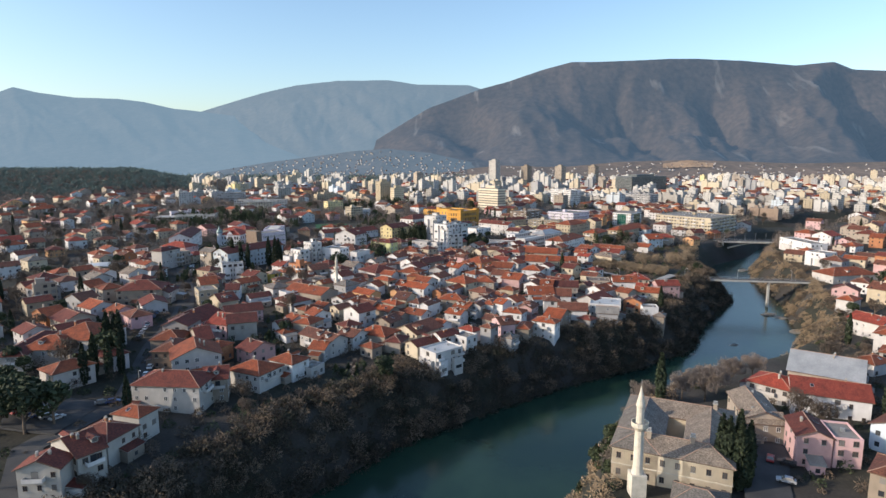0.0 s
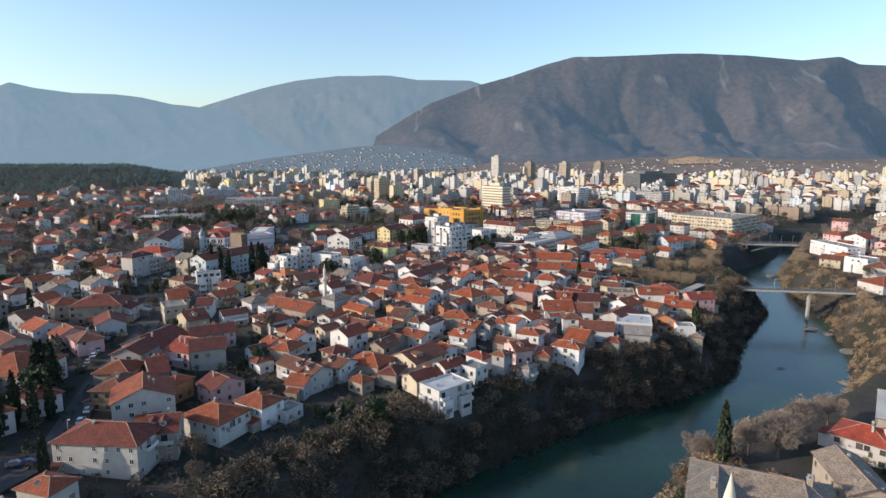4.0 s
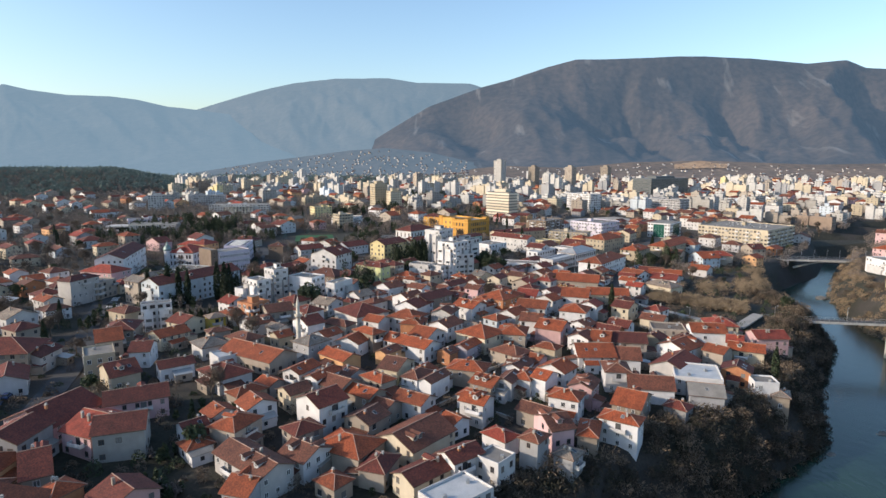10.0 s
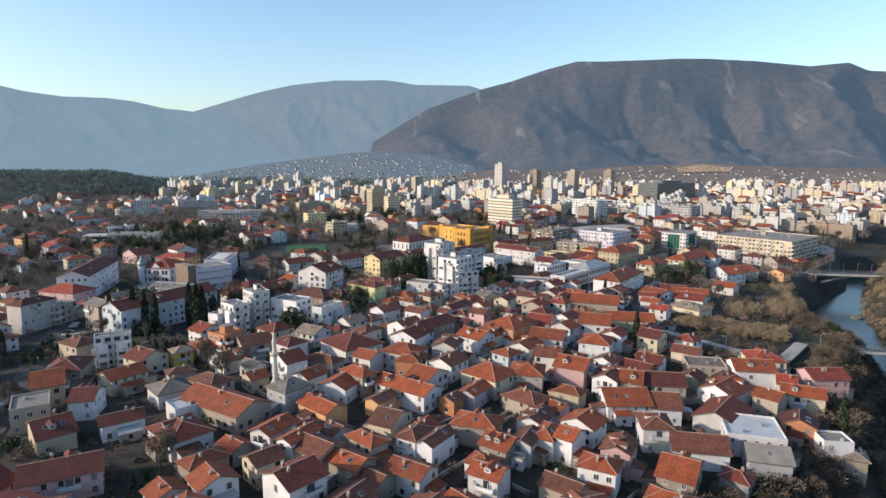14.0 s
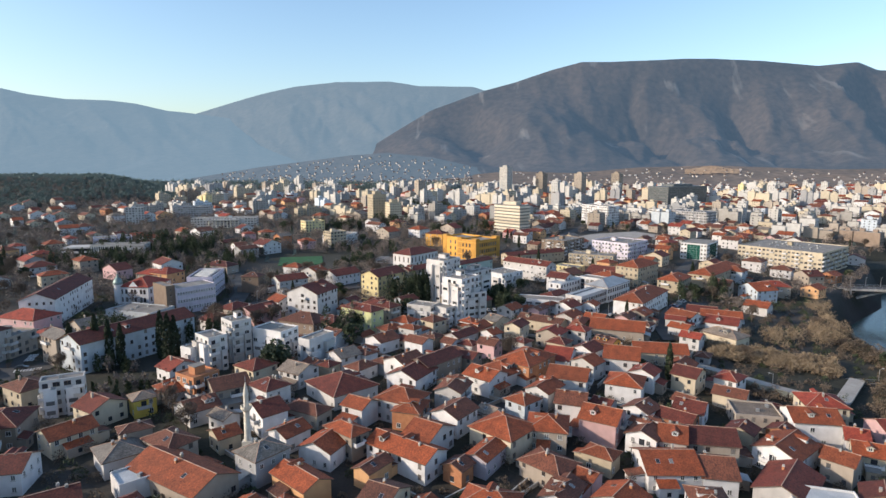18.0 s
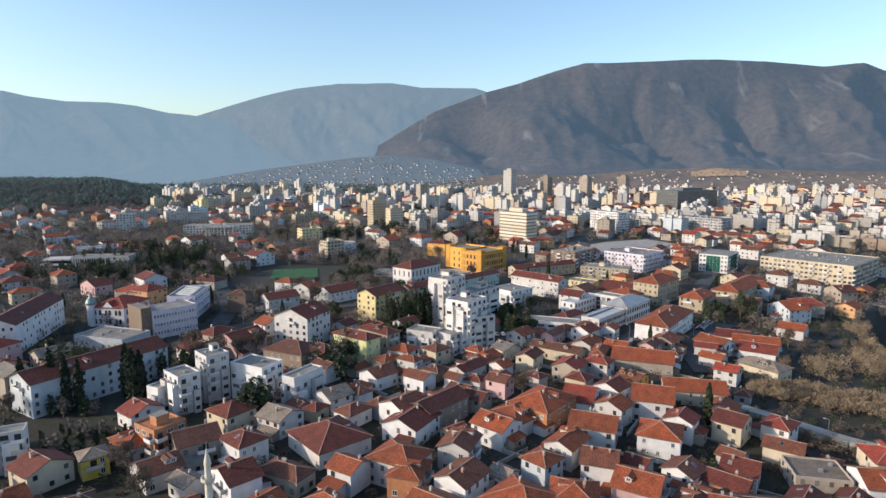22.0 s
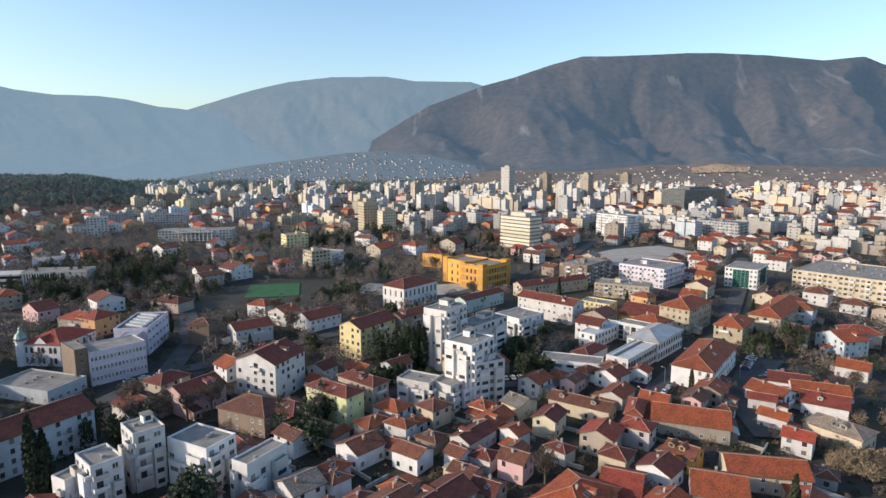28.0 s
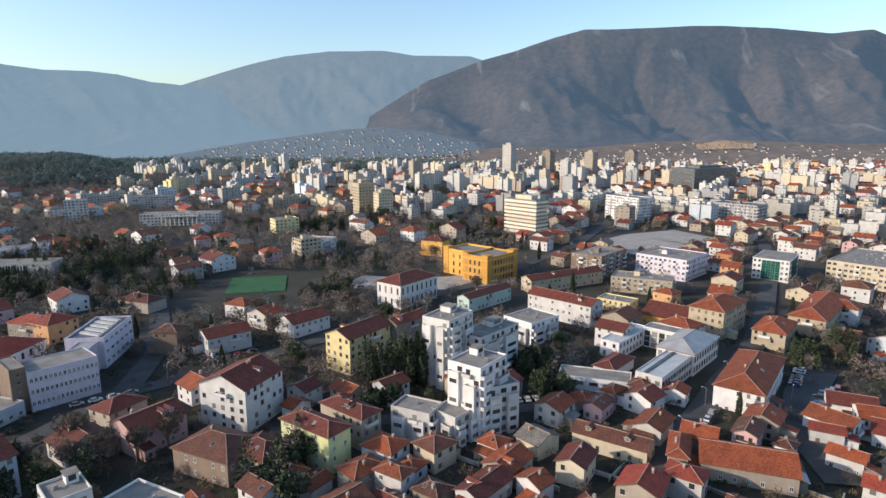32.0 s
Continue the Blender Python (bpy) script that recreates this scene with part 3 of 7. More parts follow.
def roof_of(kind, w, d, h, mat):
    """Roof over a w x d plan at eaves height h. Returns its mesh, the gable points and the ridge height."""
    o, th = 0.55, 0.22
    b = Build(mat, EAVES, MORTAR)
    if kind == "f":
        b.box(-w / 2 + 0.25, -d / 2 + 0.25, h - 0.4, w / 2 - 0.25, d / 2 - 0.25, h - 0.15, 0)
        return b, None, h
    long_u = kind == "u" or (kind == "h" and w >= d)
    run, span = (w, d) if long_u else (d, w)
    pitch = 0.42
    rise = span / 2 * pitch

    def at(a, c, z):
        return (a, c, z) if long_u else (-c, a, z)

    drop = o * pitch
    if kind == "h":
        e = max(0.15, (run - span) / 2)
        A, B, C, D = at(-run / 2 - o, -span / 2 - o, h - drop + th), at(run / 2 + o, -span / 2 - o, h - drop + th), at(run / 2 + o, span / 2 + o, h - drop + th), at(-run / 2 - o, span / 2 + o, h - drop + th)
        P, Q = at(-e, 0, h + rise + th), at(e, 0, h + rise + th)
        for pts in ([A, B, Q, P], [B, C, Q], [C, D, P, Q], [D, A, P]):
            b.slab(pts, th)
        for s, t in ((A, P), (B, Q), (C, Q), (D, P), (P, Q)):
            b.bar(s, t, 0.08, 2)
        return b, None, h + rise
    A, B = at(-run / 2 - o, -span / 2 - o, h - drop + th), at(run / 2 + o, -span / 2 - o, h - drop + th)
    C, D = at(run / 2 + o, span / 2 + o, h - drop + th), at(-run / 2 - o, span / 2 + o, h - drop + th)
    P, Q = at(-run / 2 - o, 0, h + rise + th), at(run / 2 + o, 0, h + rise + th)
    b.slab([A, B, Q, P], th)
    b.slab([C, D, P, Q], th)
    b.bar(P, Q, 0.09, 2)
    return b, (long_u, rise), h + rise


def house(x, y, turn, w, d, h, kind, wall, top, far=False, group=""):
    """A building: walls with openings on the fronts, roof, chimneys, windows, balconies on tall blocks."""
    z = min(ground(x + a, y + c) for a in (-w / 3, w / 3) for c in (-d / 3, d / 3))
    z = max(z, ground(x, y) - 2.0, -3.0)
    h += ground(x, y) - z if ground(x, y) > z else 0
    ROUND.append((x, y, 0.52 * math.hypot(w, d)))
    PLOTS.append((x, y, math.cos(radians(turn)), math.sin(radians(turn)), w / 2 + 0.4, d / 2 + 0.4))
    big = h > 11 or w * d > 420
    word = "apartment block" if kind == "f" and h > 8 else ("house" if not big else "building")
    shape = {"u": "gabled ", "v": "gabled ", "h": "hipped "}.get(kind, "")
    if far and w * d < 60:
        word = "cottage"
    base = root("apartment_block" if word == "apartment block" else (word if word in ("house", "cottage") else "town_building"), pose(x, y, z, 0, 0, turn), f"{WORD[wall]} {word} with {shape}{TOP[top]}", word, group)
    mat = WALL[wall]
    rb, gable, peak = roof_of(kind, w, d, h, ROOF[top])
    b = Build(mat, GLASS, CONCRETE)
    b.box(-w / 2, -d / 2, -8, w / 2, d / 2, h - (0.02 if kind != "f" else 0.4), 0)
    if kind == "f":
        for q in ((-w / 2, -d / 2, w / 2, -d / 2 + 0.25), (-w / 2, d / 2 - 0.25, w / 2, d / 2), (-w / 2, -d / 2 + 0.25, -w / 2 + 0.25, d / 2 - 0.25), (w / 2 - 0.25, -d / 2 + 0.25, w / 2, d / 2 - 0.25)):
            b.box(q[0], q[1], h - 0.4, q[2], q[3], h + 0.35, 0)
    rng = random.Random(int(x * 7 + y * 13))
    stepped = kind == "f" and h > 8 and not far and wall == "white" and y < 580
    if stepped:
        for s, run in ((0, w), (1, d)):
            for k in range(1 if run < 9 else 2):
                bw, bd, drop = run * rng.uniform(0.26, 0.36), rng.uniform(0.9, 1.7), rng.choice((1, 1, 2)) * 3.0
                bx = (-0.27 if k else 0.24) * run * (1 if run >= 9 else rng.choice((-1, 1)))
                bh = max(4.5, h - drop)
                m = pose(0, -d / 2, 0) if s == 0 else pose(-w / 2, 0, 0, 0, 0, -90)
                bay = Build(mat, ROOF["flat"], GLASS)
                bay.box(bx - bw / 2, -bd, -8, bx + bw / 2, -0.003, bh, 0, m)
                bay.box(bx - bw / 2 + 0.2, -bd + 0.2, bh + 0.003, bx + bw / 2 - 0.2, -0.05, bh + 0.12, 1, m)
                for q in ((bx - bw / 2, -bd, bx + bw / 2, -bd + 0.16), (bx - bw / 2, -bd + 0.16, bx - bw / 2 + 0.16, -0.01), (bx + bw / 2 - 0.16, -bd + 0.16, bx + bw / 2, -0.01)):
                    bay.box(q[0], q[1], bh, q[2], q[3], bh + 0.75, 0, m)
                for fl in range(int(bh / 3.0)):
                    if s == 0 or fl % 2:
                        bay.box(bx - bw * 0.33, -bd - 0.03, 1.1 + fl * 3.0, bx + bw * 0.33, -bd + 0.02, 2.35 + fl * 3.0, 2, m)
                child("bay", bay.mesh("bay"), base, label="stepped projecting bay with a roof terrace")
    if stepped and h > 14:
        q = Build(mat, ROOF["flat"], GLASS)
        pw, pd = w * rng.uniform(0.22, 0.34), d * rng.uniform(0.25, 0.4)
        px, py = rng.choice((-1, 1)) * (w - pw) * 0.32, (d - pd) * 0.3
        q.box(px - pw / 2, py - pd / 2, h - 0.15, px + pw / 2, py + pd / 2, h + 2.0, 0)
        q.box(px - pw / 2 - 0.25, py - pd / 2 - 0.25, h + 2.0, px + pw / 2 + 0.25, py + pd / 2 + 0.25, h + 2.15, 1)
        q.box(px - pw * 0.3, py - pd / 2 - 0.04, h + 0.5, px + pw * 0.3, py - pd / 2 + 0.02, h + 1.8, 2)
        child("penthouse", q.mesh("penthouse"), base)
    if gable:
        long_u, rise = gable
        for s in (-1, 1):
            if long_u:
                pts = [(s * w / 2, -d / 2, h - 0.02), (s * w / 2, d / 2, h - 0.02), (s * w / 2, 0, h + rise)]
            else:
                pts = [(w / 2, s * d / 2, h - 0.02), (-w / 2, s * d / 2, h - 0.02), (0, s * d / 2, h + rise)]
            b.face(pts if s > 0 else pts[::-1], 0)
    floors = max(1, round(h / 3.0))
    step = h / floors
    ww, wh = rng.choice(((1.1, 1.4), (1.0, 1.3), (1.3, 1.4)))
    if kind == "f" and h > 8:
        ww, wh = rng.choice(((1.7, 1.5), (1.5, 1.5), (1.9, 1.4)))
    dark = rng.random() < 0.45
    # fronts: 0 along the first side, 1 along the second; the others carry plain panes in the wall mesh
    sides = [(w, pose(0, -d / 2, 0)), (d, pose(-w / 2, 0, 0, 0, 0, -90)), (w, pose(0, d / 2, 0, 0, 0, 180)), (d, pose(w / 2, 0, 0, 0, 0, 90))]
    for s, (run, m) in enumerate(sides):
        n = max(1, int(run / (3.2 if far else 2.9)))
        cell = run / n
        row = Build(FRAME, GLASS)
        for fl in range(floors):
            for i in range(n):
                if rng.random() < (0.62 if stepped and s == 1 else 0.14 if kind == "f" else 0.4):
                    continue
                px, pz = (i + 0.5) * cell - run / 2, fl * step + 0.95
                if pz + wh > h - 0.25:
                    continue
                if s > 1 or far:
                    tgt = b if s > 1 else row
                    tgt.box(px - ww / 2, -0.06, pz, px + ww / 2, 0.03, pz + wh, 1, m)
                    if s < 2:
                        row.box(px - ww / 2 - 0.12, -0.1, pz - 0.14, px + ww / 2 + 0.12, 0.0, pz - 0.01, 0, m)
                elif kind == "f" and h > 8 and fl and cell > 2.6 and (i + s) % 3 == 0:
                    child("balcony", balcony_mesh(round(min(cell * 0.95, 3.4) * 2) / 2), base, m @ Matrix.Translation((px, -0.003, fl * step + 0.1)))
                else:
                    child("window", window_mesh(ww, wh, dark), base, m @ Matrix.Translation((px, -0.004, pz)))
        if row.f:
            tagged(child("glazing", row.mesh("glazing"), base), kind="stuff")
    child("wall", b.mesh("wall"), base)
    if kind != "f" and not far and h > 5.4 and rng.random() < 0.5:
        s = rng.randrange(2)
        run, m = sides[s]
        child("balcony", balcony_mesh(round(min(run * 0.6, 4.5) * 2) / 2), base, m @ Matrix.Translation((rng.uniform(-0.15, 0.15) * run, -0.003, h - 2.75)))
    if kind == "f":
        child("roof", rb.mesh("roof"), base)
        for i in range(1 + int(w * d / 120)):
            child("rooftop_unit", UNIT, base, pose(rng.uniform(-w / 3, w / 3), rng.uniform(-d / 3, d / 3), h - 0.15, 0, 0, rng.uniform(0, 90)), "grey metal rooftop unit")
        if h > 8 and not stepped:
            q = Build(mat, ROOF["flat"])
            q.box(-1.9, -1.6, h - 0.15, 1.9, 1.6, h + 2.4, 0)
            q.box(-2.1, -1.8, h + 2.4, 2.1, 1.8, h + 2.6, 1)
            child("stair_head", q.mesh("stair_head"), base, pose(rng.uniform(-w / 5, w / 5), rng.uniform(-d / 5, d / 5), 0))
    else:
        child("roof", rb.mesh("roof"), base)
        for i in range(1 if far else rng.choice((0, 1, 1, 2))):
            if kind == "u" or (kind == "h" and w >= d):
                cx, cy = rng.uniform(-w / 3.2, w / 3.2) * (0.6 if kind == "h" else 1), rng.choice((-1, 1)) * rng.uniform(0.05, 0.22) * d
            else:
                cx, cy = rng.choice((-1, 1)) * rng.uniform(0.05, 0.22) * w, rng.uniform(-d / 3.2, d / 3.2) * (0.6 if kind == "h" else 1)
            child("chimney_cap", COWL, child("chimney", CHIMNEY[rng.randrange(2)], base, pose(cx, cy, peak - 0.5, 0, 0, 0)), None, "grey concrete cap")
        run, span = (w, d) if kind == "u" or (kind == "h" and w >= d) else (d, w)
        tilt = math.degrees(math.atan(0.42))
        q = pose(0, 0, 0) if run == w and kind != "v" else pose(0, 0, 0, 0, 0, 90)
        for i in range(rng.choice((0, 0, 0, 1, 2))):
            s = rng.choice((-1, 1))
            px = rng.uniform(-0.3, 0.3) * run * (0.5 if kind == "h" else 1)
            child("roof_window", SKYLIGHT, base, q @ pose(px, s * span * 0.25, h + span * 0.25 * 0.42 + 0.2, -s * tilt))
        if not far and span > 7 and rng.random() < 0.4:
            for i in range(rng.choice((1, 2))):
                s = rng.choice((0, 180))
                px = (rng.uniform(-0.28, 0.28) if i == 0 else rng.choice((-0.3, 0.3))) * run * (0.5 if kind == "h" else 1)
                dz, dy = h + span * 0.17 * 0.42, -span * 0.33
                dm = q @ pose(0, 0, 0, 0, 0, s) @ pose(px, dy, dz)
                db = Build(mat, ROOF[top], CONCRETE, GLASS)
                db.box(-0.8, 0, -0.4, 0.8, 2.6, 1.3, 0, dm)
                for sg in (-1, 1):
                    e = [(sg * 1.1, -0.35, 1.2), (sg * 1.1, 2.9, 1.2), (0, 4.0, 1.75), (0, -0.35, 1.75)]
                    db.slab([dm @ Vector(v) for v in (e if sg > 0 else [e[0], e[3], e[2], e[1]])], 0.12, 1, 2)
                db.face([dm @ Vector(v) for v in ((-0.8, -0.001, 1.3), (0.8, -0.001, 1.3), (0, -0.001, 1.66))], 0)
                child("dormer_window", window_mesh(1.0, 0.95, dark), child("dormer", db.mesh("dormer"), base), dm @ Matrix.Translation((0, -0.01, 0.25)))
        for i in range(rng.choice((0, 1, 1, 2)) if not far else rng.choice((0, 1))):
            s = rng.randrange(4)
            run, m = sides[s]
            al, aw, ah = rng.uniform(2.5, min(6.5, run * 0.9)), rng.uniform(2.2, 4.2), rng.uniform(2.4, 3.3)
            px = rng.uniform(-0.5, 0.5) * (run - al)
            q = Build(mat if rng.random() < 0.6 else WALL["beige"], ROOF[top] if rng.random() < 0.6 else ROOF[rng.choice(("flat", "brown", "metal"))], CONCRETE, GLASS)
            q.box(px - al / 2, -aw, -3, px + al / 2, -0.01, ah, 0, m)
            q.slab([m @ Vector(v) for v in ((px - al / 2 - 0.3, -aw - 0.4, ah + 0.12), (px + al / 2 + 0.3, -aw - 0.4, ah + 0.12), (px + al / 2 + 0.3, -0.02, ah + 0.9), (px - al / 2 - 0.3, -0.02, ah + 0.9))], 0.14, 1, 2)
            q.box(px - 0.5, -aw - 0.05, 0.9, px + 0.5, -aw + 0.02, 2.0, 3, m)
            child("annex", q.mesh("annex"), base)
    return base


CROWD = [*WALL.values(), *ROOF.values(), MORTAR, GLASS, FRAME, EAVES]


def far_house(crowd, x, y, turn, w, d, h, kind, wall, top):
    """A house of the uncounted suburbs, with walls, roof, windows and chimney, into one build."""
    m = pose(x, y, ground(x, y), 0, 0, turn)
    ROUND.append((x, y, 0.52 * math.hypot(w, d)))
    PLOTS.append((x, y, math.cos(radians(turn)), math.sin(radians(turn)), w / 2 + 0.4, d / 2 + 0.4))
    b = Build(WALL[wall], GLASS, WALL["beige"])
    rb, gable, peak = roof_of(kind, w, d, h, ROOF[top])
    b.box(-w / 2, -d / 2, -3, w / 2, d / 2, h - 0.02, 0)
    if gable:
        long_u, rise = gable
        for s in (-1, 1):
            pts = [(s * w / 2, -d / 2, h - 0.02), (s * w / 2, d / 2, h - 0.02), (s * w / 2, 0, h + rise)] if long_u else [(w / 2, s * d / 2, h - 0.02), (-w / 2, s * d / 2, h - 0.02), (0, s * d / 2, h + rise)]
            b.face(pts if s > 0 else pts[::-1], 0)
    for run, q in ((w, pose(0, -d / 2, 0)), (d, pose(-w / 2, 0, 0, 0, 0, -90)), (w, pose(0, d / 2, 0, 0, 0, 180)), (d, pose(w / 2, 0, 0, 0, 0, 90))):
        n = max(1, int(run / 3.4))
        for fl in range(max(1, round(h / 3))):
            for i in range(n):
                if (i * 5 + fl * 3 + int(x)) % 4:
                    px, pz = (i + 0.5) * run / n - run / 2, fl * 3 + 0.95
                    b.box(px - 0.55, -0.05, pz, px + 0.55, 0.03, pz + 1.3, 1, q)
    b.box(0.1 * w, 0.1 * d, peak - 1.5, 0.1 * w + 0.7, 0.1 * d + 0.6, peak + 1.1, 2)
    if crowd is None:
        base = root("house", m, f"small {WORD[wall]} house with {TOP[top]}", "house", "houses of the outer streets")
        child("wall", b.mesh("wall"), base)
        child("roof", rb.mesh("roof"), base)
    else:
        crowd.add(b, m)
        crowd.add(rb, m)


def glass_block(x, y, turn, w, d, h):
    """An office block with a green curtain wall set into a white frame."""
    base = root("office_block", pose(x, y, ground(x, y), 0, 0, turn), "white office block with a dark green glass curtain wall", "office block")
    TAKEN.append((x, y, 0.52 * math.hypot(w, d)))
    b = Build(WALL["white"])
    b.box(-w / 2, -d / 2, -3, w / 2, d / 2, h - 0.3)
    child("wall", b.mesh("wall"), base)
    b = Build(ROOF["flat"], WALL["white"])
    b.box(-w / 2 - 0.2, -d / 2 - 0.2, h - 0.3, w / 2 + 0.2, d / 2 + 0.2, h, 1)
    b.box(-w / 2 + 0.3, -d / 2 + 0.3, h, w / 2 - 0.3, d / 2 - 0.3, h + 0.15, 0)
    child("roof", b.mesh("roof"), base)
    for run, m in ((w, pose(0, -d / 2, 0)), (d, pose(-w / 2, 0, 0, 0, 0, -90))):
        cols = int(run / 2.4)
        for i in range(cols):
            px = (i + 0.5) * run / cols - run / 2
            if cols / 4 < i + 0.5 < cols * 0.8:
                for fl in range(int(h / 1.7)):
                    q = Build(GREEN_GLASS, METAL)
                    q.box(px - run / cols / 2 + 0.08, -0.16, 0.6 + fl * 1.65, px + run / cols / 2 - 0.08, -0.003, 2.15 + fl * 1.65, 0, m)
                    child("curtain_pane", q.mesh("curtain_pane"), base, label="dark green glass pane")
            else:
                for fl in range(int(h / 3.2)):
                    child("window", window_mesh(1.3, 1.4, True), base, m @ Matrix.Translation((px, -0.004, 1.2 + fl * 3.2)))


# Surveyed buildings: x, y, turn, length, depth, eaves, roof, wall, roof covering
# Near west: dimmed walls and dark roofs hold that corner's weaker light.
house(-91.0, 129.1, 95, 5.7, 9.4, 9.2, "u", "pale", "dark")
house(-88.6, 137.8, 55, 6.4, 13.8, 9.2, "u", "pale", "dark")
house(-88.6, 149.5, 73, 10.0, 11.5, 7.0, "h", "pale", "dark")
house(-86.2, 160.5, 73, 7.0, 9.0, 7.4, "h", "pale", "orange")
house(-84.1, 181.6, 85, 12.6, 21.5, 8.1, "h", "pale", "dark")
house(-73.9, 188.7, 105, 11.5, 7.4, 7.5, "v", "beige", "dark")
house(-87.5, 205.6, 116, 13.8, 15.9, 7.8, "u", "pale", "orange")
house(-98.9, 213.7, 90, 13.8, 9.4, 6.2, "h", "brown", "brown")
house(-55.0, 207.5, 60, 8.5, 11.0, 6.3, "h", "white", "orange")
house(-47.5, 209.5, 60, 7.0, 6.0, 3.4, "f", "white", "flat", True)
house(-64.5, 199.2, 64, 11.7, 14.0, 5.9, "h", "pale", "orange")
house(-140.5, 210.7, 95, 14.5, 16.8, 6.1, "h", "pale", "orange")
house(-134.5, 220.7, 84, 19.1, 18.8, 7.3, "h", "pale", "orange")
house(-149.3, 211.6, 96, 28.6, 9.7, 5.5, "h", "pale", "dark")
house(-194.2, 288.5, 40, 9.7, 5.0, 11.8, "f", "beige", "flat")
house(-150.5, 297.4, 100, 16.1, 20.6, 8.0, "h", "beige", "dark")
house(107.5, 187.0, 42, 11.5, 13.1, 5.8, "h", "white", "red")
house(117.3, 175.7, 65, 13.8, 20.2, 6.7, "v", "white", "red")
house(129.9, 196.4, 55, 20.7, 21.0, 6.9, "v", "beige", "metal")
house(89.2, 164.8, 79, 18.4, 9.2, 6.9, "u", "beige", "greytile")
house(88.0, 158.3, 79, 8.0, 9.6, 5.9, "v", "beige", "greytile")
house(93.6, 146.2, 74, 11.5, 7.8, 8.0, "u", "pink", "dark")
house(100.6, 144.1, 76, 10.3, 6.3, 7.6, "f", "pink", "flat")
house(255.5, 378.0, 10, 32.0, 17.0, 4.7, "h", "white", "orange")
house(206.3, 300.1, 37, 10.3, 7.6, 6.9, "h", "white", "orange")
house(189.4, 258.5, 21, 11.5, 14.8, 6.9, "v", "white", "red")
house(155.4, 210.3, 22, 10.3, 8.0, 4.7, "h", "white", "orange")
house(296.2, 493.0, 3, 13.8, 40.7, 9.2, "f", "white", "flat")
house(273.6, 432.2, 26, 13.8, 14.4, 9.2, "f", "white", "flat")
house(-140.8, 299.3, 90, 11.5, 8.8, 5.8, "u", "white", "dark")
house(-137.3, 279.2, 122, 13.8, 10.6, 4.9, "u", "white", "dark")
house(-106.1, 285.6, 43, 8.5, 13.2, 4.7, "u", "cream", "dark")
house(-118.9, 296.8, 32, 9.1, 11.5, 7.2, "f", "cream", "flat")
# Pink walls and dark roofs keep the near west's veiled light in their colour.
house(-90.0, 264.2, 118, 10.3, 15.7, 5.5, "v", "pink", "dark")
house(-84.0, 244.9, 110, 11.5, 11.3, 7.1, "v", "pale", "dark")
house(-90.3, 246.6, 68, 13.8, 10.1, 5.8, "v", "pink", "red")
house(-106.7, 254.4, 75, 16.1, 16.0, 4.7, "u", "pink", "dark")
house(-106.0, 238.1, 86, 11.5, 10.4, 6.9, "u", "grey", "dark")
house(-94.1, 227.5, 124, 14.9, 5.4, 5.8, "v", "beige", "dark")
house(-83.9, 218.8, 64, 6.9, 6.6, 5.8, "h", "brick", "orange")
house(-105.9, 227.7, 90, 11.5, 11.1, 4.7, "h", "beige", "orange")
house(-48.1, 234.7, 50, 8.9, 19.0, 5.6, "v", "white", "brown")
house(-36.9, 239.6, 56, 9.4, 8.4, 5.3, "v", "white", "brown")
house(-37.0, 260.6, 48, 9.5, 10.4, 8.8, "u", "white", "dark")
house(-27.2, 245.0, 62, 11.4, 14.0, 4.7, "h", "beige", "orange")
house(-10.7, 251.6, 50, 16.4, 13.3, 4.7, "u", "cream", "brown")
house(-7.6, 233.8, 43, 13.6, 7.6, 5.1, "u", "cream", "dark")
house(0.6, 238.4, 38, 8.8, 6.8, 6.9, "u", "white", "dark")
house(-0.7, 223.1, 41, 13.5, 9.5, 6.2, "f", "white", "whiteroof")
house(9.0, 237.7, 49, 7.0, 6.9, 6.8, "f", "white", "flat")
house(11.7, 252.5, 44, 5.7, 7.9, 4.8, "h", "white", "red")
house(19.2, 243.3, 53, 5.9, 5.0, 9.0, "h", "grey", "brown")
house(26.0, 254.1, 109, 10.3, 6.4, 7.8, "v", "pink", "brown")
house(27.8, 243.2, 51, 5.7, 5.2, 4.7, "h", "grey", "greytile")
house(35.6, 254.4, 71, 10.3, 5.0, 5.9, "h", "beige", "orange")
house(45.4, 258.6, 58, 6.3, 10.5, 7.1, "h", "white", "orange")
house(53.4, 274.9, 58, 13.3, 8.3, 5.3, "v", "beige", "orange")
house(79.3, 283.9, 74, 10.3, 9.9, 4.7, "v", "grey", "flat")
house(102.7, 293.4, 82, 6.9, 7.6, 4.7, "f", "white", "flat")
house(106.9, 290.2, 64, 6.9, 5.0, 4.7, "h", "beige", "greytile")
house(-57.6, 251.0, 67, 10.3, 8.2, 5.8, "h", "beige", "orange")
house(-46.9, 225.9, 74, 9.2, 6.3, 4.7, "v", "grey", "orange")
house(-18.8, 236.9, 72, 9.2, 6.5, 4.7, "h", "beige", "dark")
house(79.0, 307.9, 49, 16.1, 12.0, 4.7, "u", "white", "dark")
house(81.7, 296.6, 74, 14.9, 14.7, 6.1, "f", "white", "whiteroof")
house(90.9, 348.5, 78, 11.5, 13.3, 5.1, "f", "beige", "greytile")
house(104.2, 341.6, 81, 11.5, 13.0, 7.1, "v", "white", "orange")
house(86.9, 323.8, 40, 13.8, 11.5, 5.8, "u", "white", "orange")
house(111.7, 323.3, 65, 9.2, 12.0, 5.7, "v", "cream", "orange")
house(126.6, 336.8, 90, 10.3, 12.2, 6.8, "v", "pink", "red")
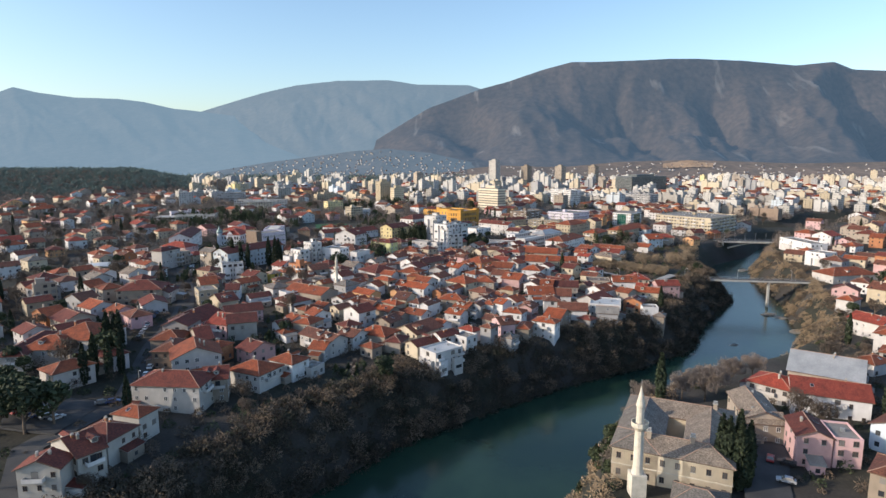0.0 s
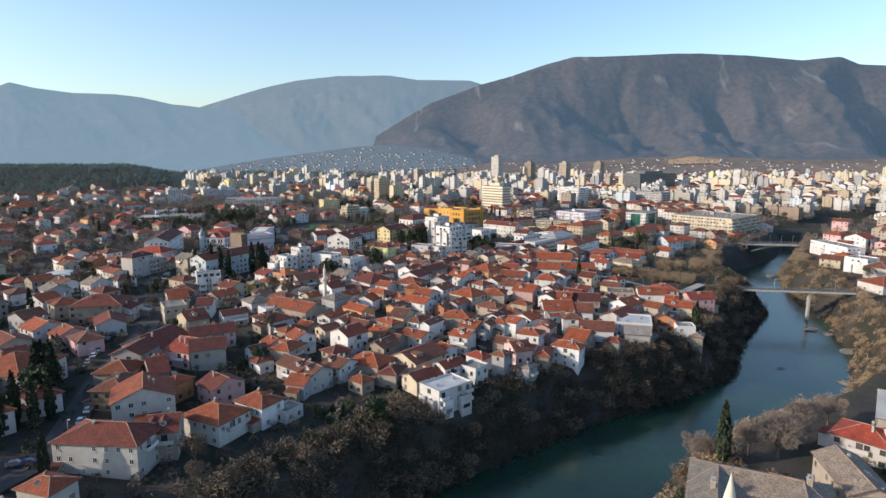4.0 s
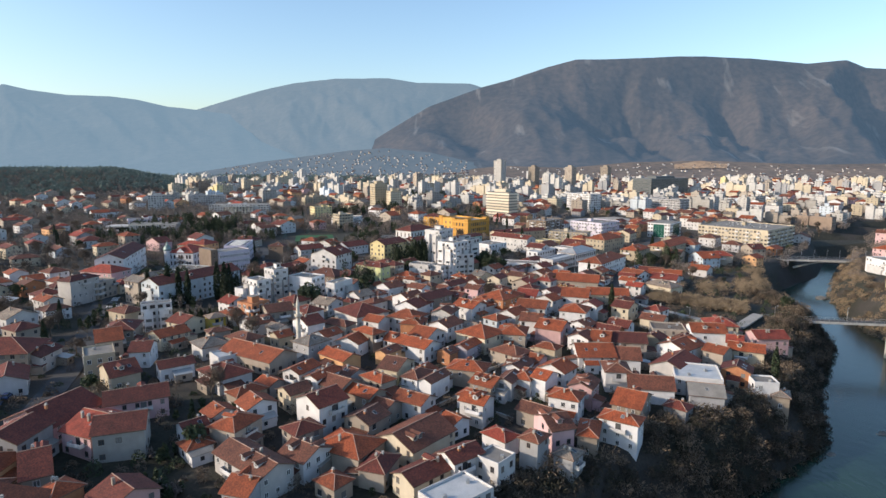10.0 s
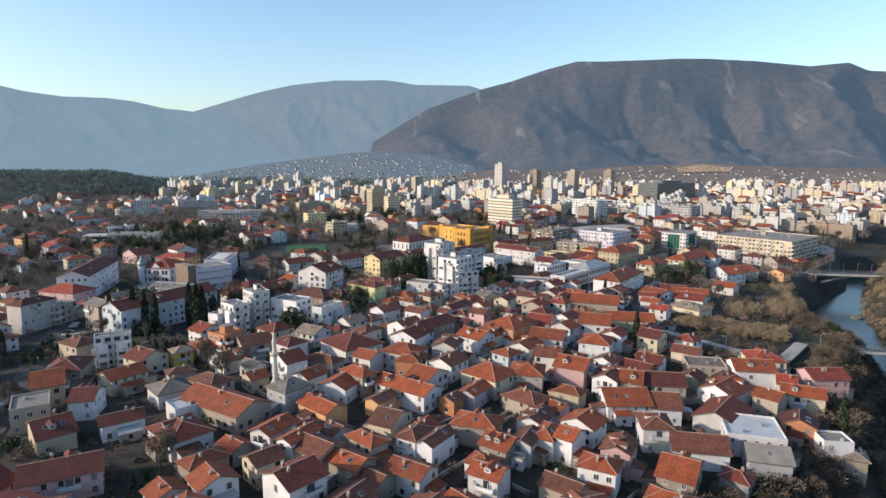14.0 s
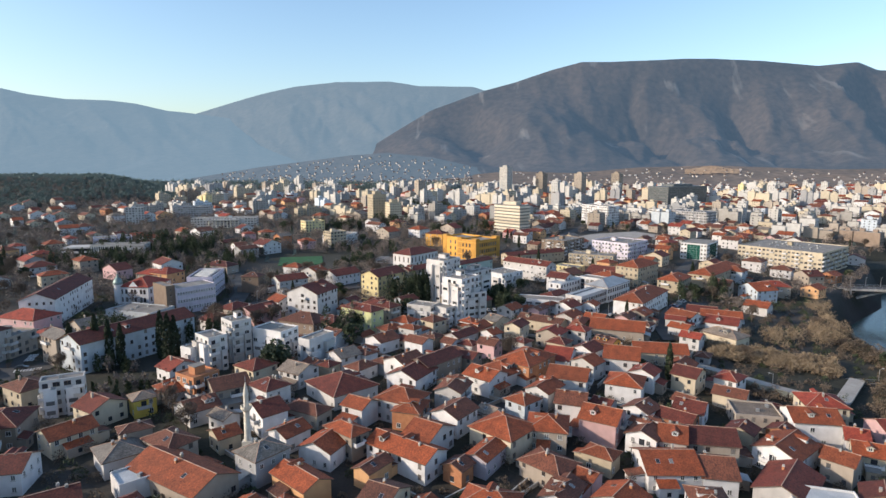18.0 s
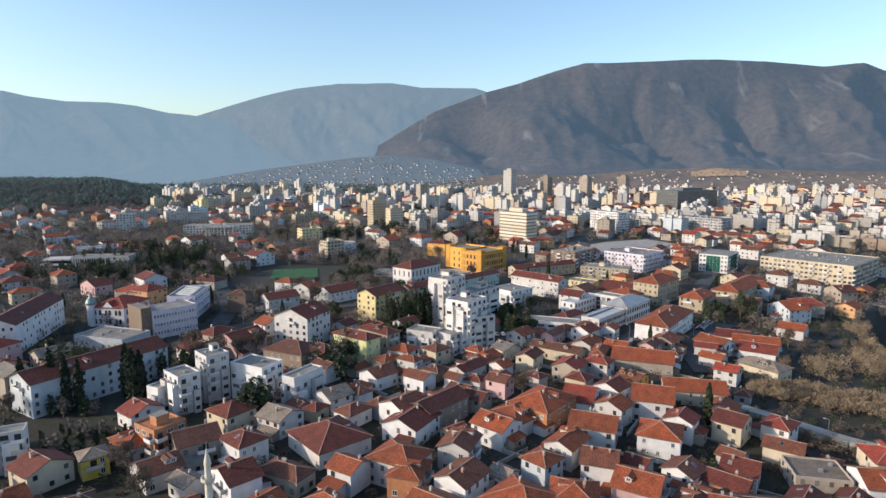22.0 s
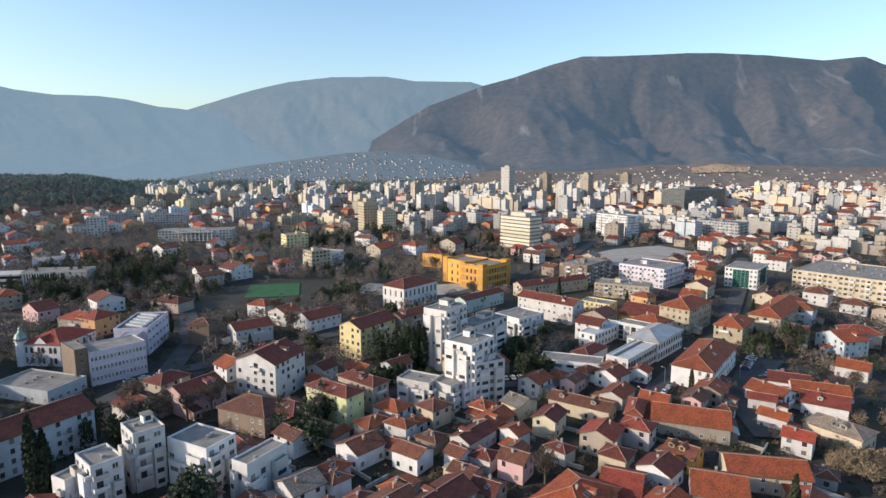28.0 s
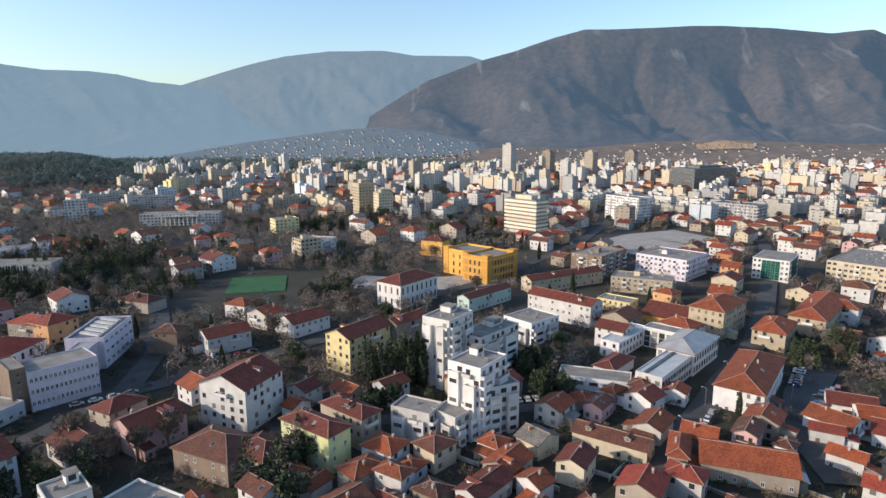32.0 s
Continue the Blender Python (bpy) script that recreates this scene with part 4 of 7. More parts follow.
house(116.8, 356.8, 79, 11.5, 12.3, 5.8, "h", "cream", "red")
house(111.8, 332.7, 65, 9.2, 5.6, 5.8, "v", "white", "red")
house(51.5, 315.4, 90, 13.8, 13.2, 4.7, "v", "white", "orange")
house(63.4, 313.8, 80, 12.6, 8.3, 4.7, "v", "white", "brown")
house(51.3, 329.5, 55, 11.5, 8.3, 5.8, "u", "white", "brown")
house(57.8, 327.8, 70, 11.5, 6.8, 5.8, "v", "white", "orange")
house(67.8, 327.6, 80, 11.5, 12.7, 5.8, "v", "beige", "dark")
house(40.6, 282.6, 61, 8.8, 7.3, 6.9, "u", "pink", "brown")
house(54.4, 296.2, 83, 10.3, 7.9, 6.9, "h", "white", "brown")
house(63.5, 289.0, 78, 11.5, 13.7, 4.7, "v", "white", "brown")
house(33.4, 273.7, 63, 7.4, 8.9, 6.9, "h", "white", "orange")
house(60.7, 386.8, 71, 13.8, 12.3, 6.9, "v", "white", "orange")
house(79.3, 400.2, 78, 11.5, 19.9, 5.0, "v", "cream", "orange")
house(55.2, 363.6, 66, 11.5, 11.4, 5.8, "h", "white", "orange")
house(110.3, 454.7, 35, 10.3, 12.8, 5.1, "v", "white", "orange")
house(129.2, 456.9, 69, 10.3, 17.9, 6.0, "v", "white", "orange")
house(117.6, 427.5, 34, 10.3, 16.9, 4.7, "h", "cream", "greytile")
house(-39.1, 302.3, 48, 7.6, 12.9, 4.7, "v", "peach", "orange")
house(-36.3, 318.8, 66, 10.8, 9.7, 4.8, "u", "white", "orange")
house(-31.5, 322.5, 49, 6.1, 10.9, 6.9, "h", "beige", "orange")
house(-15.3, 316.7, 54, 9.1, 19.4, 5.2, "v", "white", "orange")
house(-9.7, 324.2, 56, 12.3, 8.4, 5.8, "v", "white", "orange")
house(-22.9, 308.5, 55, 8.4, 5.0, 4.7, "u", "peach", "brown")
house(-15.3, 339.7, 74, 10.3, 8.0, 5.8, "h", "brick", "orange")
house(-18.1, 344.7, 61, 11.1, 12.6, 6.9, "h", "white", "orange")
house(-39.4, 360.8, 41, 16.4, 18.0, 4.7, "h", "white", "dark")
house(-16.6, 369.1, 61, 13.8, 11.5, 5.8, "u", "white", "dark")
house(-19.4, 377.4, 47, 10.3, 11.6, 6.9, "u", "white", "brown")
house(-8.8, 379.8, 49, 18.1, 9.9, 6.9, "u", "beige", "dark")
house(15.6, 376.2, 43, 16.0, 12.8, 4.7, "h", "white", "orange")
house(24.3, 381.4, 50, 18.0, 13.6, 6.9, "h", "brick", "orange")
house(38.3, 390.6, 66, 14.3, 9.6, 4.7, "v", "white", "red")
house(5.9, 317.8, 57, 12.6, 6.1, 4.7, "u", "lilac", "orange")
house(11.2, 328.3, 48, 13.1, 14.0, 5.8, "h", "cream", "orange")
house(23.8, 331.0, 77, 11.5, 10.7, 5.8, "h", "beige", "orange")
house(21.2, 313.0, 45, 9.1, 12.0, 4.7, "h", "beige", "brown")
house(22.2, 301.0, 60, 10.5, 7.5, 4.7, "u", "white", "brown")
house(35.7, 318.6, 53, 6.0, 8.1, 4.7, "h", "cream", "orange")
house(5.0, 294.8, 71, 8.9, 12.3, 5.8, "h", "beige", "orange")
house(10.9, 286.2, 54, 9.4, 7.9, 4.7, "v", "beige", "orange")
house(-6.4, 284.6, 56, 10.4, 5.0, 5.9, "u", "white", "brown")
house(-10.9, 290.7, 63, 10.3, 6.6, 4.7, "u", "lime", "orange")
house(-19.0, 296.1, 63, 11.5, 7.1, 4.7, "v", "cream", "brown")
house(-23.9, 282.8, 46, 5.6, 10.0, 5.8, "h", "beige", "orange")
house(-27.3, 272.8, 55, 7.3, 11.4, 5.8, "v", "beige", "orange")
house(-36.8, 278.5, 54, 8.9, 13.9, 5.8, "v", "beige", "brown")
house(-20.4, 267.1, 54, 7.6, 6.8, 4.7, "v", "beige", "brown")
house(6.3, 268.6, 59, 7.1, 7.5, 6.9, "v", "white", "orange")
house(29.1, 287.4, 51, 7.9, 5.0, 6.9, "v", "white", "orange")
house(40.2, 334.8, 60, 11.5, 10.4, 6.9, "v", "pink", "orange")
house(23.9, 290.4, 60, 10.3, 6.1, 5.8, "h", "white", "orange")
house(17.6, 287.1, 63, 9.2, 5.2, 5.8, "u", "white", "brown")
house(8.5, 366.6, 49, 10.3, 10.9, 5.8, "v", "white", "orange")
house(-2.6, 352.3, 69, 10.3, 8.6, 6.9, "u", "white", "brown")
house(26.8, 355.6, 52, 10.3, 8.2, 5.8, "u", "white", "orange")
house(-11.8, 286.8, 60, 9.2, 5.9, 5.8, "h", "white", "brown")
house(-2.4, 337.4, 54, 10.3, 9.2, 5.8, "u", "white", "brown")
house(33.9, 347.2, 71, 10.3, 8.8, 5.8, "v", "white", "brown")
house(37.2, 367.4, 68, 11.5, 12.9, 5.8, "v", "white", "orange")
house(-88.1, 314.0, 42, 9.9, 10.5, 4.7, "h", "white", "greytile")
house(-77.9, 302.0, 42, 9.0, 7.9, 4.7, "f", "white", "whiteroof")
house(-67.6, 303.6, 58, 12.3, 24.7, 4.7, "v", "beige", "orange")
house(-91.2, 291.7, 36, 10.3, 7.0, 4.7, "u", "white", "dark")
house(-72.7, 285.5, 47, 11.0, 13.8, 4.7, "h", "white", "dark")
house(-61.4, 271.9, 49, 9.8, 6.0, 4.7, "h", "beige", "orange")
house(-48.1, 284.4, 62, 9.8, 6.6, 6.9, "u", "white", "orange")
house(-40.9, 280.9, 59, 10.1, 5.0, 6.9, "u", "white", "orange")
house(-107.7, 324.2, 53, 11.6, 9.2, 5.3, "u", "cream", "orange")
house(-123.2, 347.7, 26, 11.7, 5.1, 11.2, "f", "white", "flat")
house(-125.1, 314.1, 122, 13.8, 8.2, 6.9, "v", "beige", "orange")
house(-127.0, 327.5, 103, 13.8, 10.9, 6.9, "h", "beige", "dark")
house(-107.9, 304.7, 101, 10.3, 6.4, 5.8, "v", "white", "dark")
house(-153.0, 394.1, 56, 8.9, 11.9, 11.1, "v", "beige", "greytile")
house(-179.8, 403.8, 81, 13.8, 11.2, 8.7, "f", "beige", "flat")
house(-182.3, 392.7, 71, 16.1, 8.3, 12.3, "h", "white", "dark")
house(-189.3, 429.3, 74, 13.8, 20.6, 9.5, "h", "pink", "red")
house(-93.1, 357.1, 47, 8.9, 11.1, 4.7, "h", "white", "orange")
house(-86.0, 358.3, 57, 9.5, 9.6, 9.2, "f", "brick", "brick")
house(-74.9, 354.8, 35, 11.0, 10.9, 6.9, "u", "beige", "brown")
house(-79.6, 342.8, 44, 9.3, 9.9, 4.7, "u", "white", "brown")
house(-57.0, 335.4, 44, 7.8, 11.2, 6.8, "u", "white", "dark")
house(-61.4, 353.9, 50, 8.8, 10.3, 6.9, "h", "white", "dark")
house(-46.2, 340.7, 61, 6.7, 12.8, 4.7, "h", "beige", "brown")
house(-50.5, 310.2, 52, 9.8, 8.6, 6.9, "h", "grey", "greytile")
house(-88.2, 322.2, 36, 7.7, 5.0, 6.9, "h", "beige", "brown")
house(-76.8, 317.8, 55, 8.3, 11.7, 5.8, "h", "beige", "brown")
house(-98.5, 346.8, 40, 6.4, 6.3, 5.7, "h", "yellow", "greytile")
house(-130.9, 404.1, 59, 47.6, 13.8, 11.4, "u", "lightblue", "dark")
house(-200.2, 467.2, 103, 51.7, 14.9, 13.2, "u", "white", "dark")
house(-93.1, 388.8, 49, 7.4, 10.2, 12.9, "f", "white", "flat")
house(-99.2, 389.1, 63, 9.2, 5.4, 8.7, "f", "white", "flat")
house(-87.1, 399.3, 45, 7.9, 9.3, 16.1, "f", "white", "flat")
house(-72.2, 400.7, 63, 10.0, 14.6, 12.2, "f", "white", "flat")
house(-54.9, 395.1, 60, 13.8, 5.5, 10.7, "f", "white", "flat")
house(-156.1, 460.7, 73, 16.0, 26.9, 4.9, "f", "lightblue", "flat")
house(-176.9, 536.6, 66, 13.5, 13.8, 9.2, "h", "peach", "red")
house(-184.8, 538.4, 73, 11.5, 20.6, 8.0, "h", "beige", "red")
house(-93.5, 447.9, 56, 15.7, 13.0, 7.5, "u", "pink", "dark")
house(-160.4, 581.8, 68, 11.5, 19.9, 5.8, "h", "beige", "dark")
house(-119.3, 521.5, 84, 9.2, 10.3, 9.8, "h", "brown", "brown")
house(-98.6, 525.4, 129, 11.5, 17.8, 7.4, "v", "white", "dark")
house(-106.2, 570.3, 68, 10.3, 11.8, 6.9, "h", "white", "orange")
house(-90.1, 554.7, 59, 10.3, 12.9, 6.9, "u", "white", "orange")
house(-68.1, 434.3, 65, 14.0, 19.0, 6.9, "h", "brown", "brown")
house(-56.0, 432.1, 54, 10.3, 13.5, 6.9, "h", "brown", "dark")
house(-71.0, 462.9, 68, 17.7, 17.3, 14.0, "u", "white", "dark")
house(-43.0, 437.7, 54, 8.1, 18.6, 11.2, "h", "lime", "dark")
house(-35.3, 450.0, 51, 7.6, 17.5, 9.9, "h", "beige", "dark")
house(-15.8, 451.3, 63, 8.7, 12.8, 9.6, "f", "white", "flat")
house(-4.8, 449.9, 47, 10.0, 9.6, 9.2, "f", "white", "flat")
house(2.3, 457.0, 53, 14.4, 11.6, 21.9, "f", "white", "flat")
house(7.6, 457.4, 25, 11.0, 10.5, 14.7, "f", "white", "flat")
house(-6.2, 492.8, 56, 15.6, 11.3, 24.7, "f", "white", "flat")
house(9.0, 500.2, 48, 23.3, 10.9, 16.9, "f", "white", "flat")
house(30.8, 539.2, 41, 18.2, 15.9, 9.4, "f", "white", "flat")
house(-40.6, 508.1, 53, 22.1, 12.8, 14.0, "u", "yellowc", "dark")
house(-23.2, 522.2, 48, 17.6, 8.0, 14.0, "u", "beige", "dark")
house(-71.1, 548.2, 49, 19.5, 13.1, 6.4, "u", "white", "dark")
house(14.0, 588.3, 46, 33.8, 8.0, 7.3, "u", "aqua", "dark")
house(62.0, 626.6, 28, 51.9, 9.6, 7.4, "u", "cream", "dark")
house(50.5, 565.2, 47, 11.1, 34.4, 10.4, "v", "white", "dark")
house(80.7, 580.6, 51, 10.9, 17.4, 5.5, "f", "yellowc", "flat")
house(104.9, 615.8, 65, 16.0, 32.5, 8.5, "f", "cream", "flat")
house(91.4, 661.5, 48, 31.7, 21.1, 14.0, "f", "brown", "flat")
house(136.9, 658.0, 45, 31.7, 32.1, 13.0, "f", "lilac", "flat")
glass_block(199.1, 651.4, 51, 30, 20, 13)
house(98.3, 481.5, 53, 40.0, 14.9, 8.0, "h", "white", "orange")
house(99.5, 558.7, 49, 20.7, 19.7, 4.7, "v", "orange", "dark")
house(117.2, 549.5, 45, 27.0, 15.2, 12.3, "h", "cream", "orange")
house(136.0, 535.5, 50, 23.0, 12.8, 7.6, "h", "cream", "orange")
house(174.0, 565.0, 47, 54.0, 15.0, 8.6, "h", "cream", "orange")
house(188.5, 570.5, -43, 15.0, 12.0, 8.0, "h", "lightblue", "orange")
house(41.1, 463.3, 51, 8.7, 6.1, 4.7, "u", "pink", "brown")
house(54.1, 450.6, 52, 11.5, 8.3, 4.7, "u", "white", "orange")
house(39.7, 441.9, 56, 7.9, 21.1, 4.7, "v", "cream", "brown")
house(65.1, 443.9, 58, 10.3, 9.1, 4.7, "v", "beige", "orange")
house(78.9, 444.2, 52, 9.8, 6.4, 5.8, "u", "pink", "brown")
house(55.6, 435.0, 66, 13.8, 5.0, 5.7, "h", "cream", "orange")
house(71.5, 430.4, 70, 13.8, 22.5, 4.7, "v", "beige", "orange")
house(104.0, 448.2, 62, 5.8, 8.6, 4.7, "v", "white", "red")
house(100.8, 433.8, 44, 6.7, 8.7, 4.7, "v", "white", "orange")
house(125.1, 469.0, 63, 10.3, 13.6, 4.7, "v", "white", "dark")
house(8.8, 429.7, 53, 11.0, 8.6, 4.7, "u", "beige", "orange")
house(-20.3, 421.9, 56, 5.4, 8.3, 6.5, "h", "white", "orange")
house(1.8, 418.7, 49, 13.2, 7.5, 4.6, "u", "white", "dark")
house(60.6, 407.8, 46, 8.0, 8.3, 4.9, "v", "orange", "brown")
house(126.9, 449.4, 57, 11.5, 14.0, 4.7, "v", "white", "red")
house(181.3, 523.6, 13, 13.8, 16.2, 7.1, "u", "lightblue", "orange")
house(164.8, 490.4, 47, 10.3, 11.7, 4.7, "v", "white", "orange")
house(197.6, 535.8, 71, 11.5, 16.5, 6.9, "h", "beige", "red")
house(240.2, 571.5, 9, 11.5, 14.1, 6.9, "u", "beige", "dark")
house(270.3, 644.4, 41, 58.8, 60.0, 14.4, "f", "cream", "flat")
house(-103.4, 729.9, 74, 31.6, 20.3, 9.1, "f", "white", "flat")
house(181.1, 896.4, 30, 18.4, 43.7, 23.9, "f", "white", "flat")
house(286.0, 877.6, 39, 23.0, 42.8, 18.8, "f", "grey", "glassd")
house(-12.7, 720.7, 65, 13.8, 16.8, 11.2, "h", "orange", "dark")


# ---- landmarks ----


def minaret(x, y, z, height, r, label):
    base = root("minaret", pose(x, y, z), label, "minaret")
    b = Build(PALE_STONE)
    b.box(-r * 1.5, -r * 1.5, -2, r * 1.5, r * 1.5, height * 0.2)
    child("plinth", b.mesh("plinth"), base)
    b = Build(PALE_STONE)
    b.tube(0, 0, [(r * 1.25, height * 0.2), (r, height * 0.26), (r * 0.92, height * 0.6), (r * 0.9, height * 0.62)], 12)
    child("shaft", b.mesh("shaft"), base)
    b = Build(PALE_STONE)
    b.tube(0, 0, [(r * 0.9, height * 0.59), (r * 1.7, height * 0.63), (r * 1.75, height * 0.67), (r * 1.6, height * 0.67), (r * 1.6, height * 0.64), (r * 0.8, height * 0.64)], 12)
    child("gallery", b.mesh("gallery"), base)
    b = Build(PALE_STONE)
    b.tube(0, 0, [(r * 0.8, height * 0.64), (r * 0.76, height * 0.8), (r * 0.9, height * 0.81)], 12)
    child("upper_shaft", b.mesh("upper_shaft"), base)
    b = Build(PALE_STONE)
    b.tube(0, 0, [(r * 0.95, height * 0.81), (r * 0.5, height * 0.9), (0.0, height)], 12)
    child("spire", b.mesh("spire"), base)
    b = Build(METAL)
    b.bar((0, 0, height - 0.1), (0, 0, height + 1.2), 0.05)
    child("finial", b.mesh("finial"), base)
    TAKEN.append((x, y, 2.5))


minaret(45.3, 131.6, ground(45.3, 131.6), 27, 1.15, "slender pale stone minaret beside the river school")
minaret(-57.5, 320.5, ground(-57.5, 320.5), 20.5, 0.85, "slender pale stone minaret among tiled houses")


def old_school(x, y, turn, w, d, h):
    """A long two-storey building round a court: four wings with stone roofs."""
    z = 0.3
    base = root("town_building", pose(x, y, z, 0, 0, turn), "long cream stone school round a courtyard with grey roofs", "school building")
    k = 10.8
    for cx, cy, a, b2, kind in ((0, -d / 2 + k / 2, w, k, "u"), (0, d / 2 - k / 2, w, k, "u"), (-w / 2 + k / 2, 0, k, d, "v"), (w / 2 - k / 2, 0, k, d, "v")):
        rb, gable, peak = roof_of("h", a, b2, h, ROOF["greytile"])
        child("roof", rb.mesh("roof"), base, pose(cx, cy, 0.01 * (1 if kind == "u" else 2)), "weathered grey stone slab roof")
        q = Build(WALL["ivory"])
        q.box(cx - a / 2, cy - b2 / 2, -4, cx + a / 2, cy + b2 / 2, h - (0.02 if kind == "u" else 0.03))
        child("wall", q.mesh("wall"), base)
    q = Build(PALE_STONE)
    for o, z0, z1 in ((0.12, h * 0.48, h * 0.5), (0.2, h - 0.5, h - 0.2)):
        q.box(-w / 2 - o, -d / 2 - o, z0, w / 2 + o, -d / 2 - 0.002, z1)
        q.box(-w / 2 - o, d / 2 + 0.002, z0, w / 2 + o, d / 2 + o, z1)
        q.box(-w / 2 - o, -d / 2 - 0.002, z0, -w / 2 - 0.002, d / 2 + 0.002, z1)
        q.box(w / 2 + 0.002, -d / 2 - 0.002, z0, w / 2 + o, d / 2 + 0.002, z1)
    child("cornice", q.mesh("cornice"), base, label="pale stone string course and cornice")
    for s, (run, m) in enumerate(((w, pose(0, -d / 2, 0)), (d, pose(-w / 2, 0, 0, 0, 0, -90)))):
        n = int(run / 3.1)
        for i in range(n):
            for fl in range(2):
                child("window", window_mesh(1.1, 1.5, True), base, m @ Matrix.Translation(((i + 0.5) * run / n - run / 2, -0.01, 1.4 + fl * h / 2)))
    for cx, cy in ((-w / 5, -d / 2 + 4), (w / 6, -d / 2 + 5), (w / 3, d / 2 - 6), (-w / 3, 2)):
        child("chimney_cap", COWL, child("chimney", CHIMNEY[1], base, pose(cx, cy, h + 2.2) @ Matrix.Scale(1.7, 4)))
    TAKEN.append((x, y, 20))


old_school(61.0, 149.5, -25.0, 27, 34.5, 8.5)


def wing_of(base, x0, y0, x1, y1, z0, z1, wall, top, name="wing", label="", gap=3.4, size=(1.4, 1.7), storey=3.6, sides=(0, 1), first=1.0, dark=True, edge=0.5):
    """A flat-roofed volume in its building's own axes, with a parapet and windows on the chosen sides."""
    b = Build(WALL[wall], ROOF[top])
    b.box(x0, y0, z0, x1, y1, z1)
    b.box(x0 + 0.3, y0 + 0.3, z1 + 0.004, x1 - 0.3, y1 - 0.3, z1 + 0.2, 1)
    for q in ((x0, y0, x1, y0 + 0.3), (x0, y1 - 0.3, x1, y1), (x0, y0 + 0.3, x0 + 0.3, y1 - 0.3), (x1 - 0.3, y0 + 0.3, x1, y1 - 0.3)):
        b.box(q[0], q[1], z1, q[2], q[3], z1 + edge)
    ob = child(name, b.mesh(name), base, None, label)
    spans = {0: (x1 - x0, pose((x0 + x1) / 2, y0, 0)), 1: (y1 - y0, pose(x0, (y0 + y1) / 2, 0, 0, 0, -90)), 3: (y1 - y0, pose(x1, (y0 + y1) / 2, 0, 0, 0, 90))}
    for k in sides:
        run, m = spans[k]
        n = max(1, int(run / gap))
        for i in range(n):
            for fl in range(max(1, int((z1 + 0.6) / storey))):
                child("window", window_mesh(*size, dark), ob, m @ Matrix.Translation(((i + 0.5) * run / n - run / 2, -0.006, first + fl * storey)))
    return ob


ARCHED = {}


def arched_window(ww, hh):
    """A surround with a rounded head, a mullion and glass set back."""
    if (ww, hh) not in ARCHED:
        a = Build(WOODF, GLASS, WOODF)
        arc = [(math.cos(t) * ww / 2, hh - ww / 2 + math.sin(t) * ww / 2) for t in np.linspace(0, math.pi, 9)]
        outline = [(-ww / 2, 0), (ww / 2, 0)] + arc
        a.face([(px, -0.03, pz) for px, pz in outline], 1)
        for (p0, q0), (p1, q1) in zip(outline[1:], outline[2:] + outline[:1]):
            a.bar((p0, -0.04, q0), (p1, -0.04, q1), 0.06, 0)
        a.box(-0.05, -0.06, 0, 0.05, -0.031, hh - 0.2, 2)
        ARCHED[ww, hh] = a.mesh("window")
    return ARCHED[ww, hh]


def gymnasium(x, y, turn):
    """The ochre grammar school: a main block and a set-back wing, three storeys, arched windows, banded cornices, raised corners."""
    base = root("town_building", pose(x, y, ground(x, y), 0, 0, turn), "bright ochre orange historic school with arched windows and cornices", "school building")
    h = 14.6
    for x0, y0, x1, y1, name in ((0, 0, 29, 19, "main_block"), (7, 19.02, 30, 41, "wing")):
        b = Build(WALL["orange"], ROOF["flat"], PALE_STONE)
        b.box(x0, y0, -3, x1, y1, h)
        b.box(x0 + 1, y0 + 1, h + 0.004, x1 - 1, y1 - 1, h + 0.25, 1)
        for q in ((x0, y0, x1, y0 + 0.5), (x0, y1 - 0.5, x1, y1), (x0, y0 + 0.5, x0 + 0.5, y1 - 0.5), (x1 - 0.5, y0 + 0.5, x1, y1 - 0.5)):
            b.box(q[0], q[1], h, q[2], q[3], h + 1.3)
        body = child(name, b.mesh(name), base)
        for zz, o in ((4.4, 0.22), (9.2, 0.22), (h - 0.5, 0.5)):
            b = Build(WALL["orange"])
            for q in ((x0 - o, y0 - o, x1 + o, y0 - 0.002), (x0 - o, y0 - 0.002, x0 - 0.002, y1)):
                b.box(q[0], q[1], zz, q[2], q[3], zz + 0.45)
            child("cornice", b.mesh("cornice"), body, None, "ochre cornice band")
        for run, m, n in ((x1 - x0, pose((x0 + x1) / 2, y0, 0), 10 if y0 == 0 else 0), (y1 - y0, pose(x0, (y0 + y1) / 2, 0, 0, 0, -90), 5 if y0 == 0 else 4)):
            for i in range(n):
                for fl in range(3):
                    child("window", arched_window(1.25, 2.7), body, m @ Matrix.Translation(((i + 0.5) * (run - 1.6) / n - (run - 1.6) / 2, -0.02, 1.0 + fl * 4.8)))
        for i in range(int((y1 - y0) / 1.5)):
            b = Build(WALL["orange"])
            b.box(x0 - 0.06, y0 + 0.4 + i * 1.5, h + 1.3, x0 + 0.5, y0 + 1.2 + i * 1.5, h + 1.85)
            child("merlon", b.mesh("merlon"), body)
    for cx, cy, k in ((1.9, 1.9, 2.3), (27.1, 1.9, 2.3), (8.8, 39.0, 2.1), (1.9, 17.1, 2.0)):
        b = Build(WALL["orange"], PALE_STONE)
        b.box(cx - k, cy - k, -3, cx + k, cy + k, h + 2.4)
        b.box(cx - k - 0.3, cy - k - 0.3, h + 2.4, cx + k + 0.3, cy + k + 0.3, h + 2.8)
        child("corner_turret", b.mesh("corner_turret"), base)
    TAKEN.extend([(x + 2, y + 22, 24)])


gymnasium(18.3, 630.0, 47)


